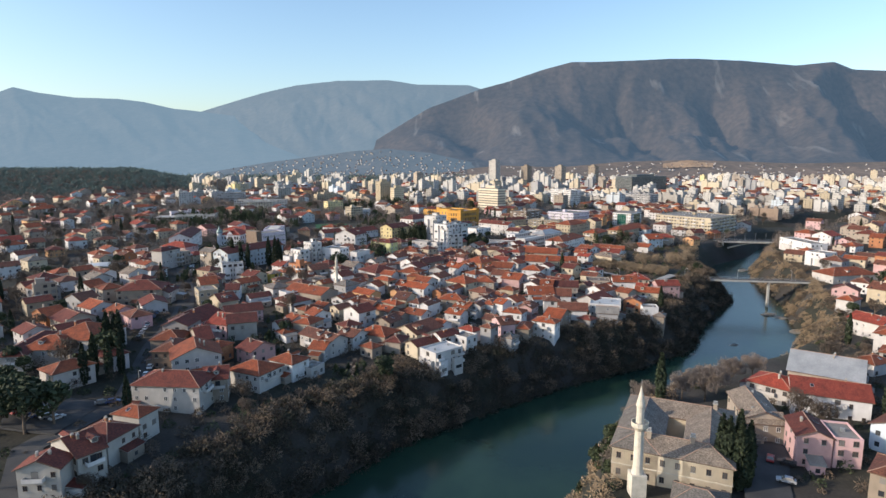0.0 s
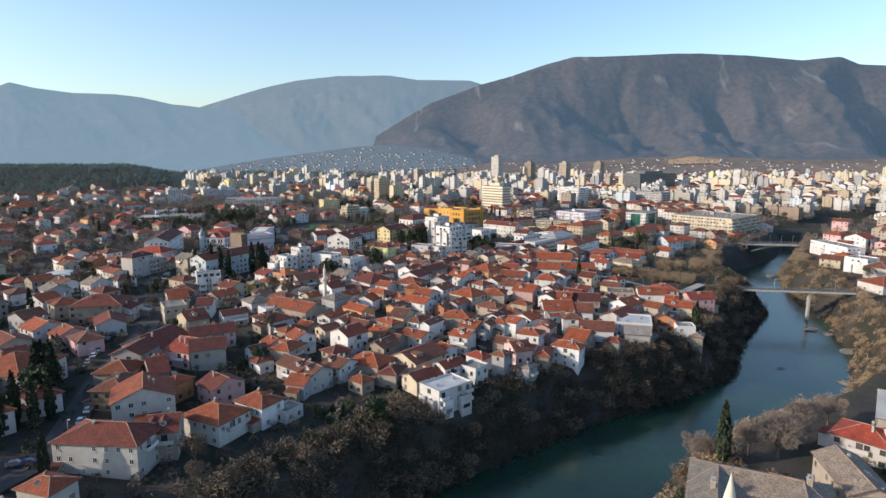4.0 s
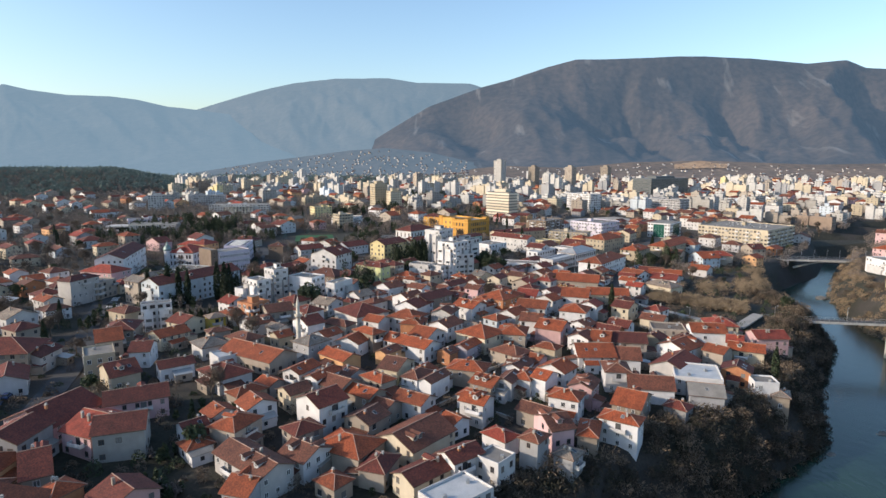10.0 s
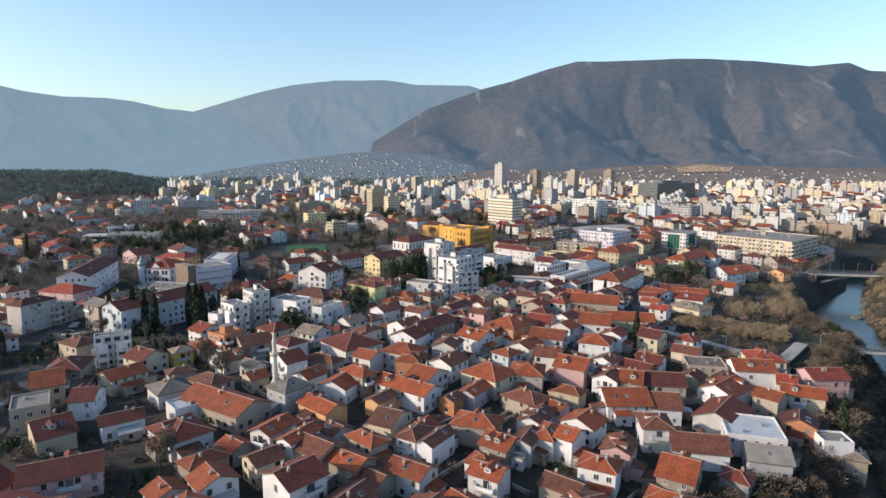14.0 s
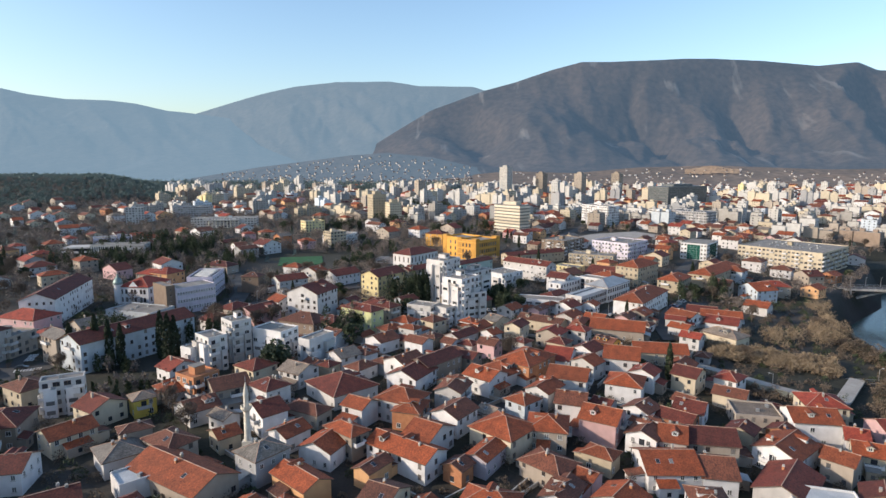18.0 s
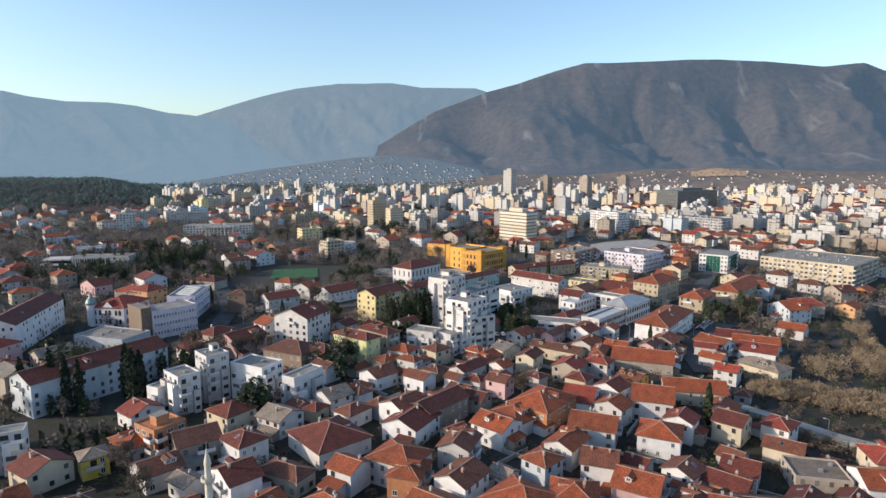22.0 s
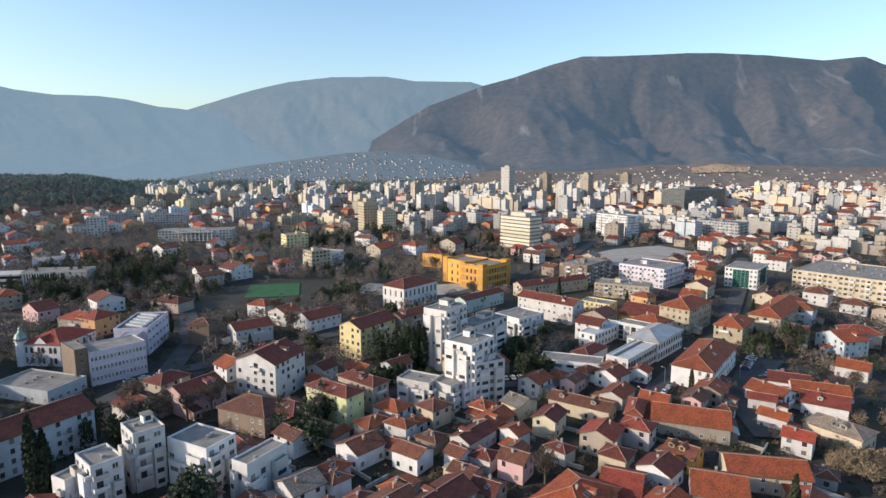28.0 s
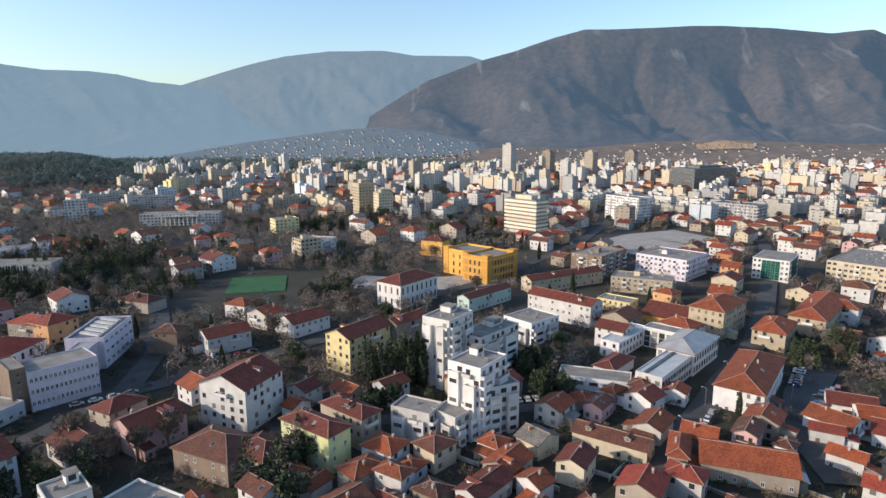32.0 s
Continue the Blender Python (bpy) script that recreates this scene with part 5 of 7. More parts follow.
base = root("shed", pose(57.5, 125.5, ground(57, 125), 0, 0, -25), "low stone shed with a hipped grey slab roof", "shed")
rb, gable, peak = roof_of("h", 11, 8, 2.6, ROOF["greytile"])
child("roof", rb.mesh("roof"), base)
b = Build(PALE_STONE)
b.box(-5.5, -4, -3, 5.5, 4, 2.58)
child("wall", b.mesh("wall"), base)


def art_school(x, y, turn):
    """A low white school round a yard: sheet-roofed street wing, glazed back wing, flat front wing."""
    base = root("town_building", pose(x, y, ground(x, y), 0, 0, turn), "low white school complex round a yard with pale sheet roofs", "school building")
    wing_of(base, 0, 0, 27, 9.4, -4, 7.4, "white", "whiteroof", "street_wing", "white street wing with a pale sheet roof", 2.4, (1.6, 1.5), 3.4, (0, 1), 1.2)
    b = Build(ROOF["glassd"])
    b.box(1, 5.6, 7.62, 26.5, 7.0, 7.85)
    child("roof_light", b.mesh("roof_light"), base, None, "dark ridge roof light")
    rb, gable, peak = roof_of("h", 27, 14, 8.4, ROOF["metal"])
    hall = wing_of(base, 27.02, -0.8, 54, 13.2, -4, 8.3, "white", "metal", "hall", "white hall under a hipped metal roof", 2.6, (1.5, 2.1), 3.9, (0, 1), 1.2, True, 0.05)
    child("hall_roof", rb.mesh("hall_roof"), hall, pose(40.5, 6.2, 0))
    wing_of(base, 24, 27, 52, 35, -4, 6.6, "white", "whiteroof", "yard_wing", "white yard wing with a pale sheet roof", 3.0, (1.2, 1.5), 3.4, (0, 1), 1.2)
    back = wing_of(base, 46, 13.5, 54, 26.9, -4, 8.2, "white", "flat", "back_wing", "white back wing with tall dark glazing", 40, (1.0, 1.0), 9, ())
    for i in range(4):
        b = Build(GLASS, FRAME)
        b.box(45.9, 14.6 + i * 3.1, 0.5, 46.02, 16.9 + i * 3.1, 7.2)
        for z in (2.6, 4.8):
            b.box(45.86, 14.6 + i * 3.1, z, 45.9, 16.9 + i * 3.1, z + 0.15, 1)
        child("glazing_bay", b.mesh("glazing_bay"), back)
    TAKEN.extend([(x + 6, y + 10, 8), (x + 16, y + 22, 9), (x + 28, y + 34, 12), (x + 8, y + 34, 9), (x + 0, y + 20, 8)])
    base = root("town_building", pose(55.6, 477.2, ground(55, 477), 0, 0, 71.6), "low flat-roofed white wing with a band of dark windows", "school wing")
    wing_of(base, 0, 0, 10, 24.6, -4, 4.4, "white", "flat", "wall", "", 4.4, (3.0, 1.1), 5, (1, 0), 2.2)
    base = root("house", pose(56, 499, ground(56, 499), 0, 0, 48), "low white annexe with a hipped dark red tile roof", "house")
    rb, gable, peak = roof_of("h", 17, 8, 4.2, ROOF["dark"])
    child("roof", rb.mesh("roof"), base)
    b = Build(WALL["white"])
    b.box(-8.5, -4, -4, 8.5, 4, 4.18)
    child("wall", b.mesh("wall"), base)


art_school(65.1, 474.6, 48)

# white school with tall windows under a hipped roof
base = root("town_building", pose(-29.1, 579.5, ground(-29, 579), 0, 0, 51.5), "white two-storey school with tall windows and hipped dark red roof", "school building")
wing_of(base, 0, 0, 29.4, 16.4, -4, 12.6, "white", "flat", "wall", "", 3.4, (1.15, 3.4), 5.9, (0, 1), 1.6, True, 0.05)
rb, gable, peak = roof_of("h", 29.4, 16.4, 12.7, ROOF["dark"])
child("roof", rb.mesh("roof"), base, pose(14.7, 8.2, 0))
TAKEN += [(-34, 590, 10), (-24, 597, 10), (-30, 594, 10)]

# lilac school with a brown stair tower and a skewed hall behind
base = root("town_building", pose(-140.1, 466.5, ground(-140, 466), 0, 0, 48.6), "pale lilac three-storey school with rows of narrow windows", "school building")
wing_of(base, 0, 0, 20.5, 13, -4, 13.0, "lilac", "flat", "wall", "", 1.35, (0.95, 1.5), 3.9, (0,), 2.0, False)
wing_of(base, -4.5, 2.0, -0.02, 17, -4, 14.6, "brown", "flat", "stair_tower", "brown rendered stair tower", 2.6, (0.7, 0.8), 2.6, (0,), 2.0)
base = root("town_building", pose(-136.3, 503.3, ground(-136, 503), 0, 0, 97), "pale skewed school hall with white skylight ridges on the roof", "school hall")
hall = wing_of(base, 0, 0, 28, 14, -4, 11.6, "lilac", "glassd", "wall", "", 4.5, (2.6, 1.2), 3.9, (0,), 1.8, False, 0.9)
for i in range(5):
    b = Build(ROOF["whiteroof"])
    m = pose(6 + i * 4.6, 7, 11.8, 0, 0, 62)
    b.box(-5, -0.9, 0, 5, 0.9, 0.7, 0, m)
    child("skylight", b.mesh("skylight"), hall, None, "long white skylight ridge")
wing_of(base, -20, 2, -0.02, 9, -4, 10.5, "lilac", "metal", "link_wing", "", 5, (2.2, 1.2), 3.9, (), 1.8)
TAKEN += [(-139, 480, 13), (-152, 478, 9), (-143, 510, 10), (-146, 524, 10), (-141, 492, 9)]

base = root("town_building", pose(-283, 636, ground(-283, 636), 0, 0, 8), "modern white hall with upright fins and stacked terraces", "public hall")
hall = wing_of(base, 0, 0, 40, 15, -3, 11, "pale", "flat", "wall", "", 60, (1, 1), 20, ())
for i in range(16):
    b = Build(FRAME, GLASS)
    b.box(1.2 + i * 1.6, -0.5, 0.5, 1.5 + i * 1.6, -0.003, 10.4, 0)
    b.box(1.55 + i * 1.6, -0.06, 0.8, 2.75 + i * 1.6, -0.002, 10.0, 1)
    child("fin", b.mesh("fin"), hall, None, "pale upright fin beside dark glass")
wing_of(base, 27, -4, 41, -0.02, -3, 9, "white", "flat", "annex", "", 60, (1, 1), 20, ())
for i in range(3):
    b = Build(WALL["white"], GLASS)
    b.box(-22 + i * 1.5, -3 + i, i * 3.4 + 2.2, -0.5, 14, i * 3.4 + 3.3)
    b.box(-20 + i * 1.5, -1 + i, i * 3.4 - (3 if i == 0 else 0), -0.6, 13, i * 3.4 + 2.19, 1)
    child("terrace", b.mesh("terrace"), base, None, "white terrace slab over dark glazing")
TAKEN += [(-265, 640, 13), (-250, 643, 12), (-292, 640, 11)]

# historic corner building with a domed turret
base = root("town_building", pose(-183, 490.2, ground(-183, 490), 0, 0, -6), "white historic corner building with arched windows and red roof", "town building")
body = wing_of(base, 0, 0, 17.6, 22, -4, 9.4, "white", "flat", "wall", "", 60, (1, 1), 30, (), 1, True, 0.05)
for i, px in enumerate((2.4, 5.0, 8.2, 10.0, 13.4, 15.4)):
    for z in (1.2, 5.6):
        child("window", arched_window(1.15, 2.5), body, pose(px, -0.02, z))
for i in range(5):
    for z in (1.2, 5.6):
        child("window", arched_window(1.15, 2.5), body, pose(17.62, 2.5 + i * 4.0, z, 0, 0, 90))
rb, gable, peak = roof_of("h", 17.6, 22, 9.5, ROOF["red"])
child("roof", rb.mesh("roof"), base, pose(8.8, 11, 0))
b = Build(WALL["white"], ROOF["red"])
b.face([(6.2, -0.15, 9.4), (12.2, -0.15, 9.4), (9.2, -0.15, 12.4)], 0)
b.face([(12.2, -0.15, 9.4), (12.2, 4.5, 11.6), (9.2, 6.0, 12.4), (9.2, -0.15, 12.4)], 1)
b.face([(9.2, -0.15, 12.4), (9.2, 6.0, 12.4), (6.2, 4.5, 11.6), (6.2, -0.15, 9.4)], 1)
child("front_gable", b.mesh("front_gable"), base, None, "white front gable")
DOME = rough("verdigris_dome_metal", (0.14, 0.2, 0.19), (0.26, 0.33, 0.31), 0.8, 0.5, 0.3)
b = Build(WALL["white"], DOME, GLASS)
b.tube(0, 0, [(2.1, -3), (2.1, 10.2), (2.45, 10.4), (2.45, 10.8)], 12)
b.tube(0, 0, [(2.4, 10.8), (2.5, 11.8), (1.9, 13.3), (0.9, 14.4), (0.55, 15.2), (0.75, 15.6), (0.2, 16.4), (0.0, 17.4)], 12, 1)
child("turret", b.mesh("turret"), base, pose(0.2, 0.3, 0), "white round corner turret with a green metal dome")
TAKEN += [(-174, 499, 12), (-172, 508, 9)]


def tower(x, y, turn, w, d, h, wall, label):
    """A high-rise with balcony bands and a lift head."""
    base = root("apartment_block", pose(x, y, ground(x, y), 0, 0, turn), label, "tower block")
    b = Build(WALL[wall])
    b.box(-w / 2, -d / 2, -3, w / 2, d / 2, h)
    child("wall", b.mesh("wall"), base)
    b = Build(ROOF["flat"], WALL[wall])
    b.box(-w / 2 - 0.2, -d / 2 - 0.2, h, w / 2 + 0.2, d / 2 + 0.2, h + 0.8, 1)
    b.box(-w / 4, -d / 4, h + 0.8, w / 4, d / 4, h + 4.5, 1)
    child("roof", b.mesh("roof"), base)
    for fl in range(int(h / 3.1)):
        b = Build(GLASS)
        zz = 1.2 + fl * 3.1
        for run, m in ((w, pose(0, -d / 2, 0)), (d, pose(-w / 2, 0, 0, 0, 0, -90)), (d, pose(w / 2, 0, 0, 0, 0, 90))):
            n = max(2, int(run / 3.2))
            for i in range(n):
                px = (i + 0.5) * run / n - run / 2
                b.box(px - 0.7, -0.08, zz, px + 0.7, 0.02, zz + 1.3, 0, m)
        tagged(child("glazing", b.mesh("glazing"), base), kind="stuff")
    TAKEN.append((x, y, 0.6 * max(w, d)))
    return base


def banded(x, y, turn, w, d, h, label):
    """A slab block with continuous balcony bands."""
    base = root("apartment_block", pose(x, y, ground(x, y), 0, 0, turn), label, "apartment block")
    b = Build(WALL["ivory"], GLASS)
    b.box(-w / 2 + 1.3, -d / 2 + 1.3, -3, w / 2 - 1.3, d / 2 - 1.3, h, 1)
    b.box(-w / 4, -d / 4, h, w / 4, d / 4, h + 3.2, 0)
    child("wall", b.mesh("wall"), base)
    for fl in range(int(h / 3.3)):
        b = Build(WALL["ivory"])
        b.box(-w / 2, -d / 2, 1.6 + fl * 3.3, w / 2, d / 2, 3.5 + fl * 3.3)
        child("balcony_band", b.mesh("balcony_band"), base)
    TAKEN.append((x, y, 0.55 * max(w, d)))


tower(126, 1489, 50, 20, 20, 62, "pale", "tall white tower block above the centre")
tower(205, 1500, 50, 20, 18, 48, "beige", "beige high-rise tower block")
tower(285, 1480, 50, 22, 18, 48, "beige", "beige-brown high-rise tower block")
tower(370, 1500, 50, 20, 18, 48, "beige", "beige-brown high-rise tower block")
tower(-92, 935, 30, 18, 18, 34, "cream", "cream apartment tower among low blocks")
tower(-70, 922, 30, 16, 14, 25, "cream", "cream apartment tower among low blocks")
banded(66, 812, -48, 36, 17, 31, "pale slab block with deep horizontal balcony bands")
tower(402, 1235, 28, 95, 45, 32, "slate", "dark glass shopping centre block")


# ---- footbridge, road bridge ----
def bridge(x0, y0, x1, y1, z, width, deep, piers, label):
    a = math.degrees(math.atan2(y1 - y0, x1 - x0))
    run = math.dist((x0, y0), (x1, y1))
    base = root("bridge", pose(x0, y0, z, 0, 0, a), label, "bridge")
    b = Build(CONCRETE, ASPHALT)
    b.box(0, -width / 2, -deep, run, width / 2, 0)
    b.box(0, -width / 2 + 0.4, 0.004, run, width / 2 - 0.4, 0.06, 1)
    child("deck", b.mesh("deck"), base)
    for s in (-1, 1):
        b = Build(METAL)
        yy = s * (width / 2 - 0.15)
        b.box(0, yy - 0.05, 1.05, run, yy + 0.05, 1.15)
        b.box(0, yy - 0.03, 0.5, run, yy + 0.03, 0.56)
        child("handrail", b.mesh("handrail"), base)
        post = Build(METAL)
        post.box(-0.05, -0.05, 0, 0.05, 0.05, 1.05)
        pm = post.mesh("post")
        for i in range(int(run / 4)):
            child("post", pm, base, pose(2 + i * 4, yy, 0.06))
    for k in piers:
        b = Build(CONCRETE)
        b.box(run * k - 0.45, -width / 2 + 0.9, -20, run * k + 0.45, width / 2 - 0.9, -deep)
        child("pier", b.mesh("pier"), base)
    return base


bridge(148, 390, 246, 374, 0.3, 4.5, 1.1, (0.62,), "pale concrete footbridge over the green river")
base = bridge(255, 566, 335, 553, 0.6, 10, 1.4, (0.1, 0.9), "concrete road bridge with an arched underside")
arch = [(8 + 64 * i / 16, -9 + 7.2 * math.sin(math.pi * i / 16)) for i in range(17)]
v = [(x, y, z + o) for x, z in arch for y, o in ((-0.7, -0.7), (0.7, -0.7), (0.7, 0.7), (-0.7, 0.7))]
f = [(4 * i + a, 4 * i + (a + 1) % 4, 4 * i + 4 + (a + 1) % 4, 4 * i + 4 + a) for i in range(16) for a in range(4)] + [(3, 2, 1, 0), (64, 65, 66, 67)]
child("arch", raw_mesh("arch", v, f, [CONCRETE]), base)
lamp = Build(METAL, FRAME)
lamp.bar((0, 0, 0), (0, 0, 6), 0.07)
lamp.bar((0, 0, 6), (1.2, 0, 6.3), 0.05)
lamp.box(1.0, -0.15, 6.2, 1.6, 0.15, 6.35, 1)
LAMP = lamp.mesh("street_lamp")
for i, (x, y) in enumerate(((158, 388), (190, 383), (222, 378), (62, 449), (78, 470), (96, 494), (110, 476), (122, 492), (-100, 190), (-122, 238), (-135, 470), (-108, 492), (90, 395), (112, 377))):
    z = 0.36 if 150 < x < 230 else ground(x, y) + 0.2
    ob = tagged(new("street_lamp", LAMP), "grey steel street lamp with a short arm", "street lamp", "street lamps")
    ob.matrix_basis = pose(x, y, z, 0, 0, i * 40)

# white petrol station canopy on thin columns
base = root("canopy", pose(-215, 374, ground(-215, 374), 0, 0, 8), "pale curved station canopy on thin steel columns", "canopy")
b = Build(ROOF["whiteroof"], METAL)
ring = [(-11 + 22 * i / 10, 4.6 + 1.1 * math.sin(math.pi * i / 10)) for i in range(11)]
for (x0, z0), (x1, z1) in zip(ring, ring[1:]):
    b.slab([(x0, -7, z0 + 0.3), (x1, -7, z1 + 0.3), (x1, 7, z1 + 0.3), (x0, 7, z0 + 0.3)], 0.35)
child("roof", b.mesh("roof"), base)
for x in (-8, 0, 8):
    for y in (-4.5, 4.5):
        b = Build(METAL)
        b.tube(0, 0, [(0.18, -1), (0.18, 5.2)], 8)
        child("column", b.mesh("column"), base, pose(x, y, 0))
TAKEN.append((-215, 374, 13))

# lamps along the road bridge
for i in range(9):
    ob = tagged(new("street_lamp", LAMP), "grey steel street lamp with a short arm", "street lamp", "street lamps")
    ob.matrix_basis = pose(258 + i * 9, 570.2 - i * 1.48, 0.62, 0, 0, -100)

# larger buildings standing in the wooded western quarter
house(-262, 872, 10, 72, 20, 11, "f", "white", "flat", True)
house(-352, 1004, 12, 46, 22, 14, "f", "grey", "glassd", True)
house(-384, 905, 25, 20, 16, 20, "f", "white", "flat", True)
house(-300, 700, 30, 30, 16, 10, "f", "lilac", "flat", True)
house(-105, 712, 40, 16, 13, 14, "f", "cream", "flat", True)
house(-180, 756, 30, 14, 11, 8, "h", "cream", "orange", True)
house(-196, 752, 30, 11, 10, 7, "h", "pink", "red", True)
house(-150, 826, 35, 22, 14, 12, "f", "yellowc", "flat", True)
house(-128, 700, 35, 13, 11, 7, "h", "pink", "orange", True)
house(-265, 690, 50, 16, 12, 6, "h", "pale", "dark", True)
house(-245, 720, 50, 15, 11, 6, "u", "beige", "dark", True)
b = Build(PALE_STONE, WALL["white"])
for i in range(9):
    b.tube(-16 + i * 4.0, -12.4, [(0.7, 0), (0.55, 8.2), (0.9, 8.6)], 8, 0)
b.box(-18, -13.4, 8.6, 18, -10.05, 9.8, 1)
tagged(new("portico", b.mesh("portico")), "pale columned portico before a white hall", "portico").matrix_basis = pose(-262, 872, ground(-262, 872), 0, 0, 10)

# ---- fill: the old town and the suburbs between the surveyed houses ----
rng = random.Random(5)


def mixed(old):
    wall = rng.choices(("white", "cream", "beige", "pink", "grey", "peach", "lightblue", "brick"), (9, 4, 4, 1, 1, 0.6, 0.7, 0.7))[0]
    top = rng.choices(("orange", "dark", "brown", "red", "greytile"), (7, 4, 4, 1.2, 0.6) if old else (5, 4, 4, 1, 0.5))[0]
    return wall, top


def scatter(count, x0, x1, y0, y1, turn, test, far, size=(8, 13), tall=(5.5, 8.0), gap=0.78, small=False, things=False):
    made, crowd = 0, Build(*CROWD)
    for _ in range(count * 8):
        if made >= count:
            break
        x, y = rng.uniform(x0, x1), rng.uniform(y0, y1)
        w, d = rng.uniform(*size), rng.uniform(*size)
        if not test(x, y) or not free(x, y, gap * 0.52 * math.hypot(w, d)):
            continue
        wall, top = mixed(not far)
        row = (x, y, turn + rng.choice((0, 90)) + rng.uniform(-9, 9), w, d, rng.uniform(*tall), rng.choice("uvh"), wall, top)
        far_house(None if things else crowd, *row) if far else house(*row, small)
        made += 1
    if far and not things:
        tagged(new("suburb_houses", crowd.mesh("suburb_houses")), "small tiled houses crowding the outer streets", "houses", kind="stuff")


def west_side(x, y):
    return off(WEST, x, y) > 20


def east_side(x, y):
    return off(EAST, x, y) < -20


scatter(70, -60, 100, 235, 480, 50, west_side, False, (7, 10), (4.6, 6.5), 0.58, True)
scatter(80, -70, 100, 225, 480, 50, west_side, False, (5, 7.5), (3, 5), 0.5, True)
scatter(6, -125, -75, 205, 300, 50, west_side, False, (7, 10), (4.5, 6.5), 0.6, True)
TAKEN += [(-62, 254, 9), (-72, 262, 7), (-128, 385, 16), (-120, 362, 10), (-146, 402, 10)]
scatter(70, -230, -60, 180, 480, 55, west_side, True, (8, 13), (4.5, 7), 0.78, things=True)
TAKEN += [(130, 222, 13), (112, 210, 11), (98, 202, 11), (147, 238, 13), (84, 186, 9), (78, 143, 9), (74, 130, 9)]
scatter(80, 60, 420, 60, 520, 40, lambda x, y: east_side(x, y) and x < 40 + 0.85 * y and x > 95, True, (8, 14), (5, 8), 0.78, things=True)
TAKEN += [(-240, 665, 40), (-270, 630, 30), (-235, 725, 30)]
scatter(60, -520, -150, 480, 760, 50, west_side, True, (9, 17), (5, 9), 1.05)
scatter(80, 60, 330, 520, 900, 45, west_side, True, (9, 15), (5, 9), 0.85)
scatter(90, 300, 800, 500, 1000, 40, east_side, True, (10, 18), (6, 10), 0.9)
scatter(95, -700, 160, 760, 1150, 50, west_side, True, (10, 20), (5, 9), 1.15)
scatter(330, 250, 1500, 900, 1900, 40, lambda x, y: (west_side(x, y) or east_side(x, y)) and x < 0.8 * y, True, (10, 20), (6, 10), 0.9)
scatter(110, -500, 500, 1150, 1900, 40, west_side, True, (10, 20), (6, 10), 1.2)

scatter(24, -400, -215, 260, 490, 50, west_side, True, (9, 15), (5, 8), 1.1)

# low garden walls and yards between the houses
for _ in range(500):
    x, y = rng.uniform(-60, 95), rng.uniform(245, 470)
    if not west_side(x, y) or not free(x, y, 0.4):
        continue
    a, run = 50 + rng.choice((0, 90)) + rng.uniform(-8, 8), rng.uniform(6, 16)
    ex, ey = math.cos(radians(a)), math.sin(radians(a))
    if not free(x + ex * run * 0.5, y + ey * run * 0.5, 0.2) or len([1 for o in scene.objects if o.name.startswith("garden_wall")]) >= 45:
        continue
    b = Build(WALL["beige"] if rng.random() < 0.6 else CONCRETE, CONCRETE)
    b.box(0, -0.12, -2.5, run, 0.12, 1.2, 0)
    b.box(-0.05, -0.18, 1.2, run + 0.05, 0.18, 1.28, 1)
    ob = tagged(new("garden_wall", b.mesh("garden_wall")), "low rendered garden wall between old houses", "garden wall", "garden walls")
    ob.matrix_basis = pose(x, y, ground(x, y), 0, 0, a)

# ---- the new town: slab and point blocks towards the mountains ----


def block_builds(w, d, h, wall):
    """A slab block in staggered upright segments, with loggia columns, lift heads and windows."""
    b = Build(WALL[wall], ROOF["flat"])
    g = Build(GLASS, WALL["grey"])
    n = max(1, round(w / 11))
    seg = w / n
    for k in range(n):
        x0, hk, y0 = -w / 2 + k * seg, h + 3.0 * rng.choice((-1, 0, 0, 1)) * (n > 1), -d / 2 + 1.6 * ((k + n) % 2)
        x1, y1 = x0 + seg - 0.02, y0 + d - 1.6
        b.box(x0, y0, -3, x1, y1, hk)
        b.box(x0 + 0.4, y0 + 0.4, hk + 0.004, x1 - 0.4, y1 - 0.4, hk + 0.25, 1)
        b.box(x0 + seg * 0.3, y0 + d * 0.3, hk + 0.25, x0 + seg * 0.65, y0 + d * 0.6, hk + 2.9)
        for fl in range(int(hk / 3.0)):
            z = 1.0 + fl * 3
            cols = max(2, int(seg / 3.4))
            for i in range(cols):
                px = x0 + (i + 0.5) * seg / cols
                if (i + k) % 3 == 1:
                    g.box(px - 1.2, y0 - 0.9, z - 0.1, px + 1.2, y0 - 0.01, z + 0.75, 1)
                    g.box(px - 1.2, y0 - 0.06, z + 0.75, px + 1.2, y0 + 0.02, z + 1.6)
                else:
                    g.box(px - 0.75, y0 - 0.08, z, px + 0.75, y0 + 0.02, z + 1.3)
            if k == 0:
                for i in range(max(2, int(d / 5))):
                    py = y0 + (i + 0.5) * (d - 1.6) / max(2, int(d / 5))
                    g.box(x0 - 0.08, py - 0.6, z, x0 + 0.02, py + 0.6, z + 1.2)
    return b, g


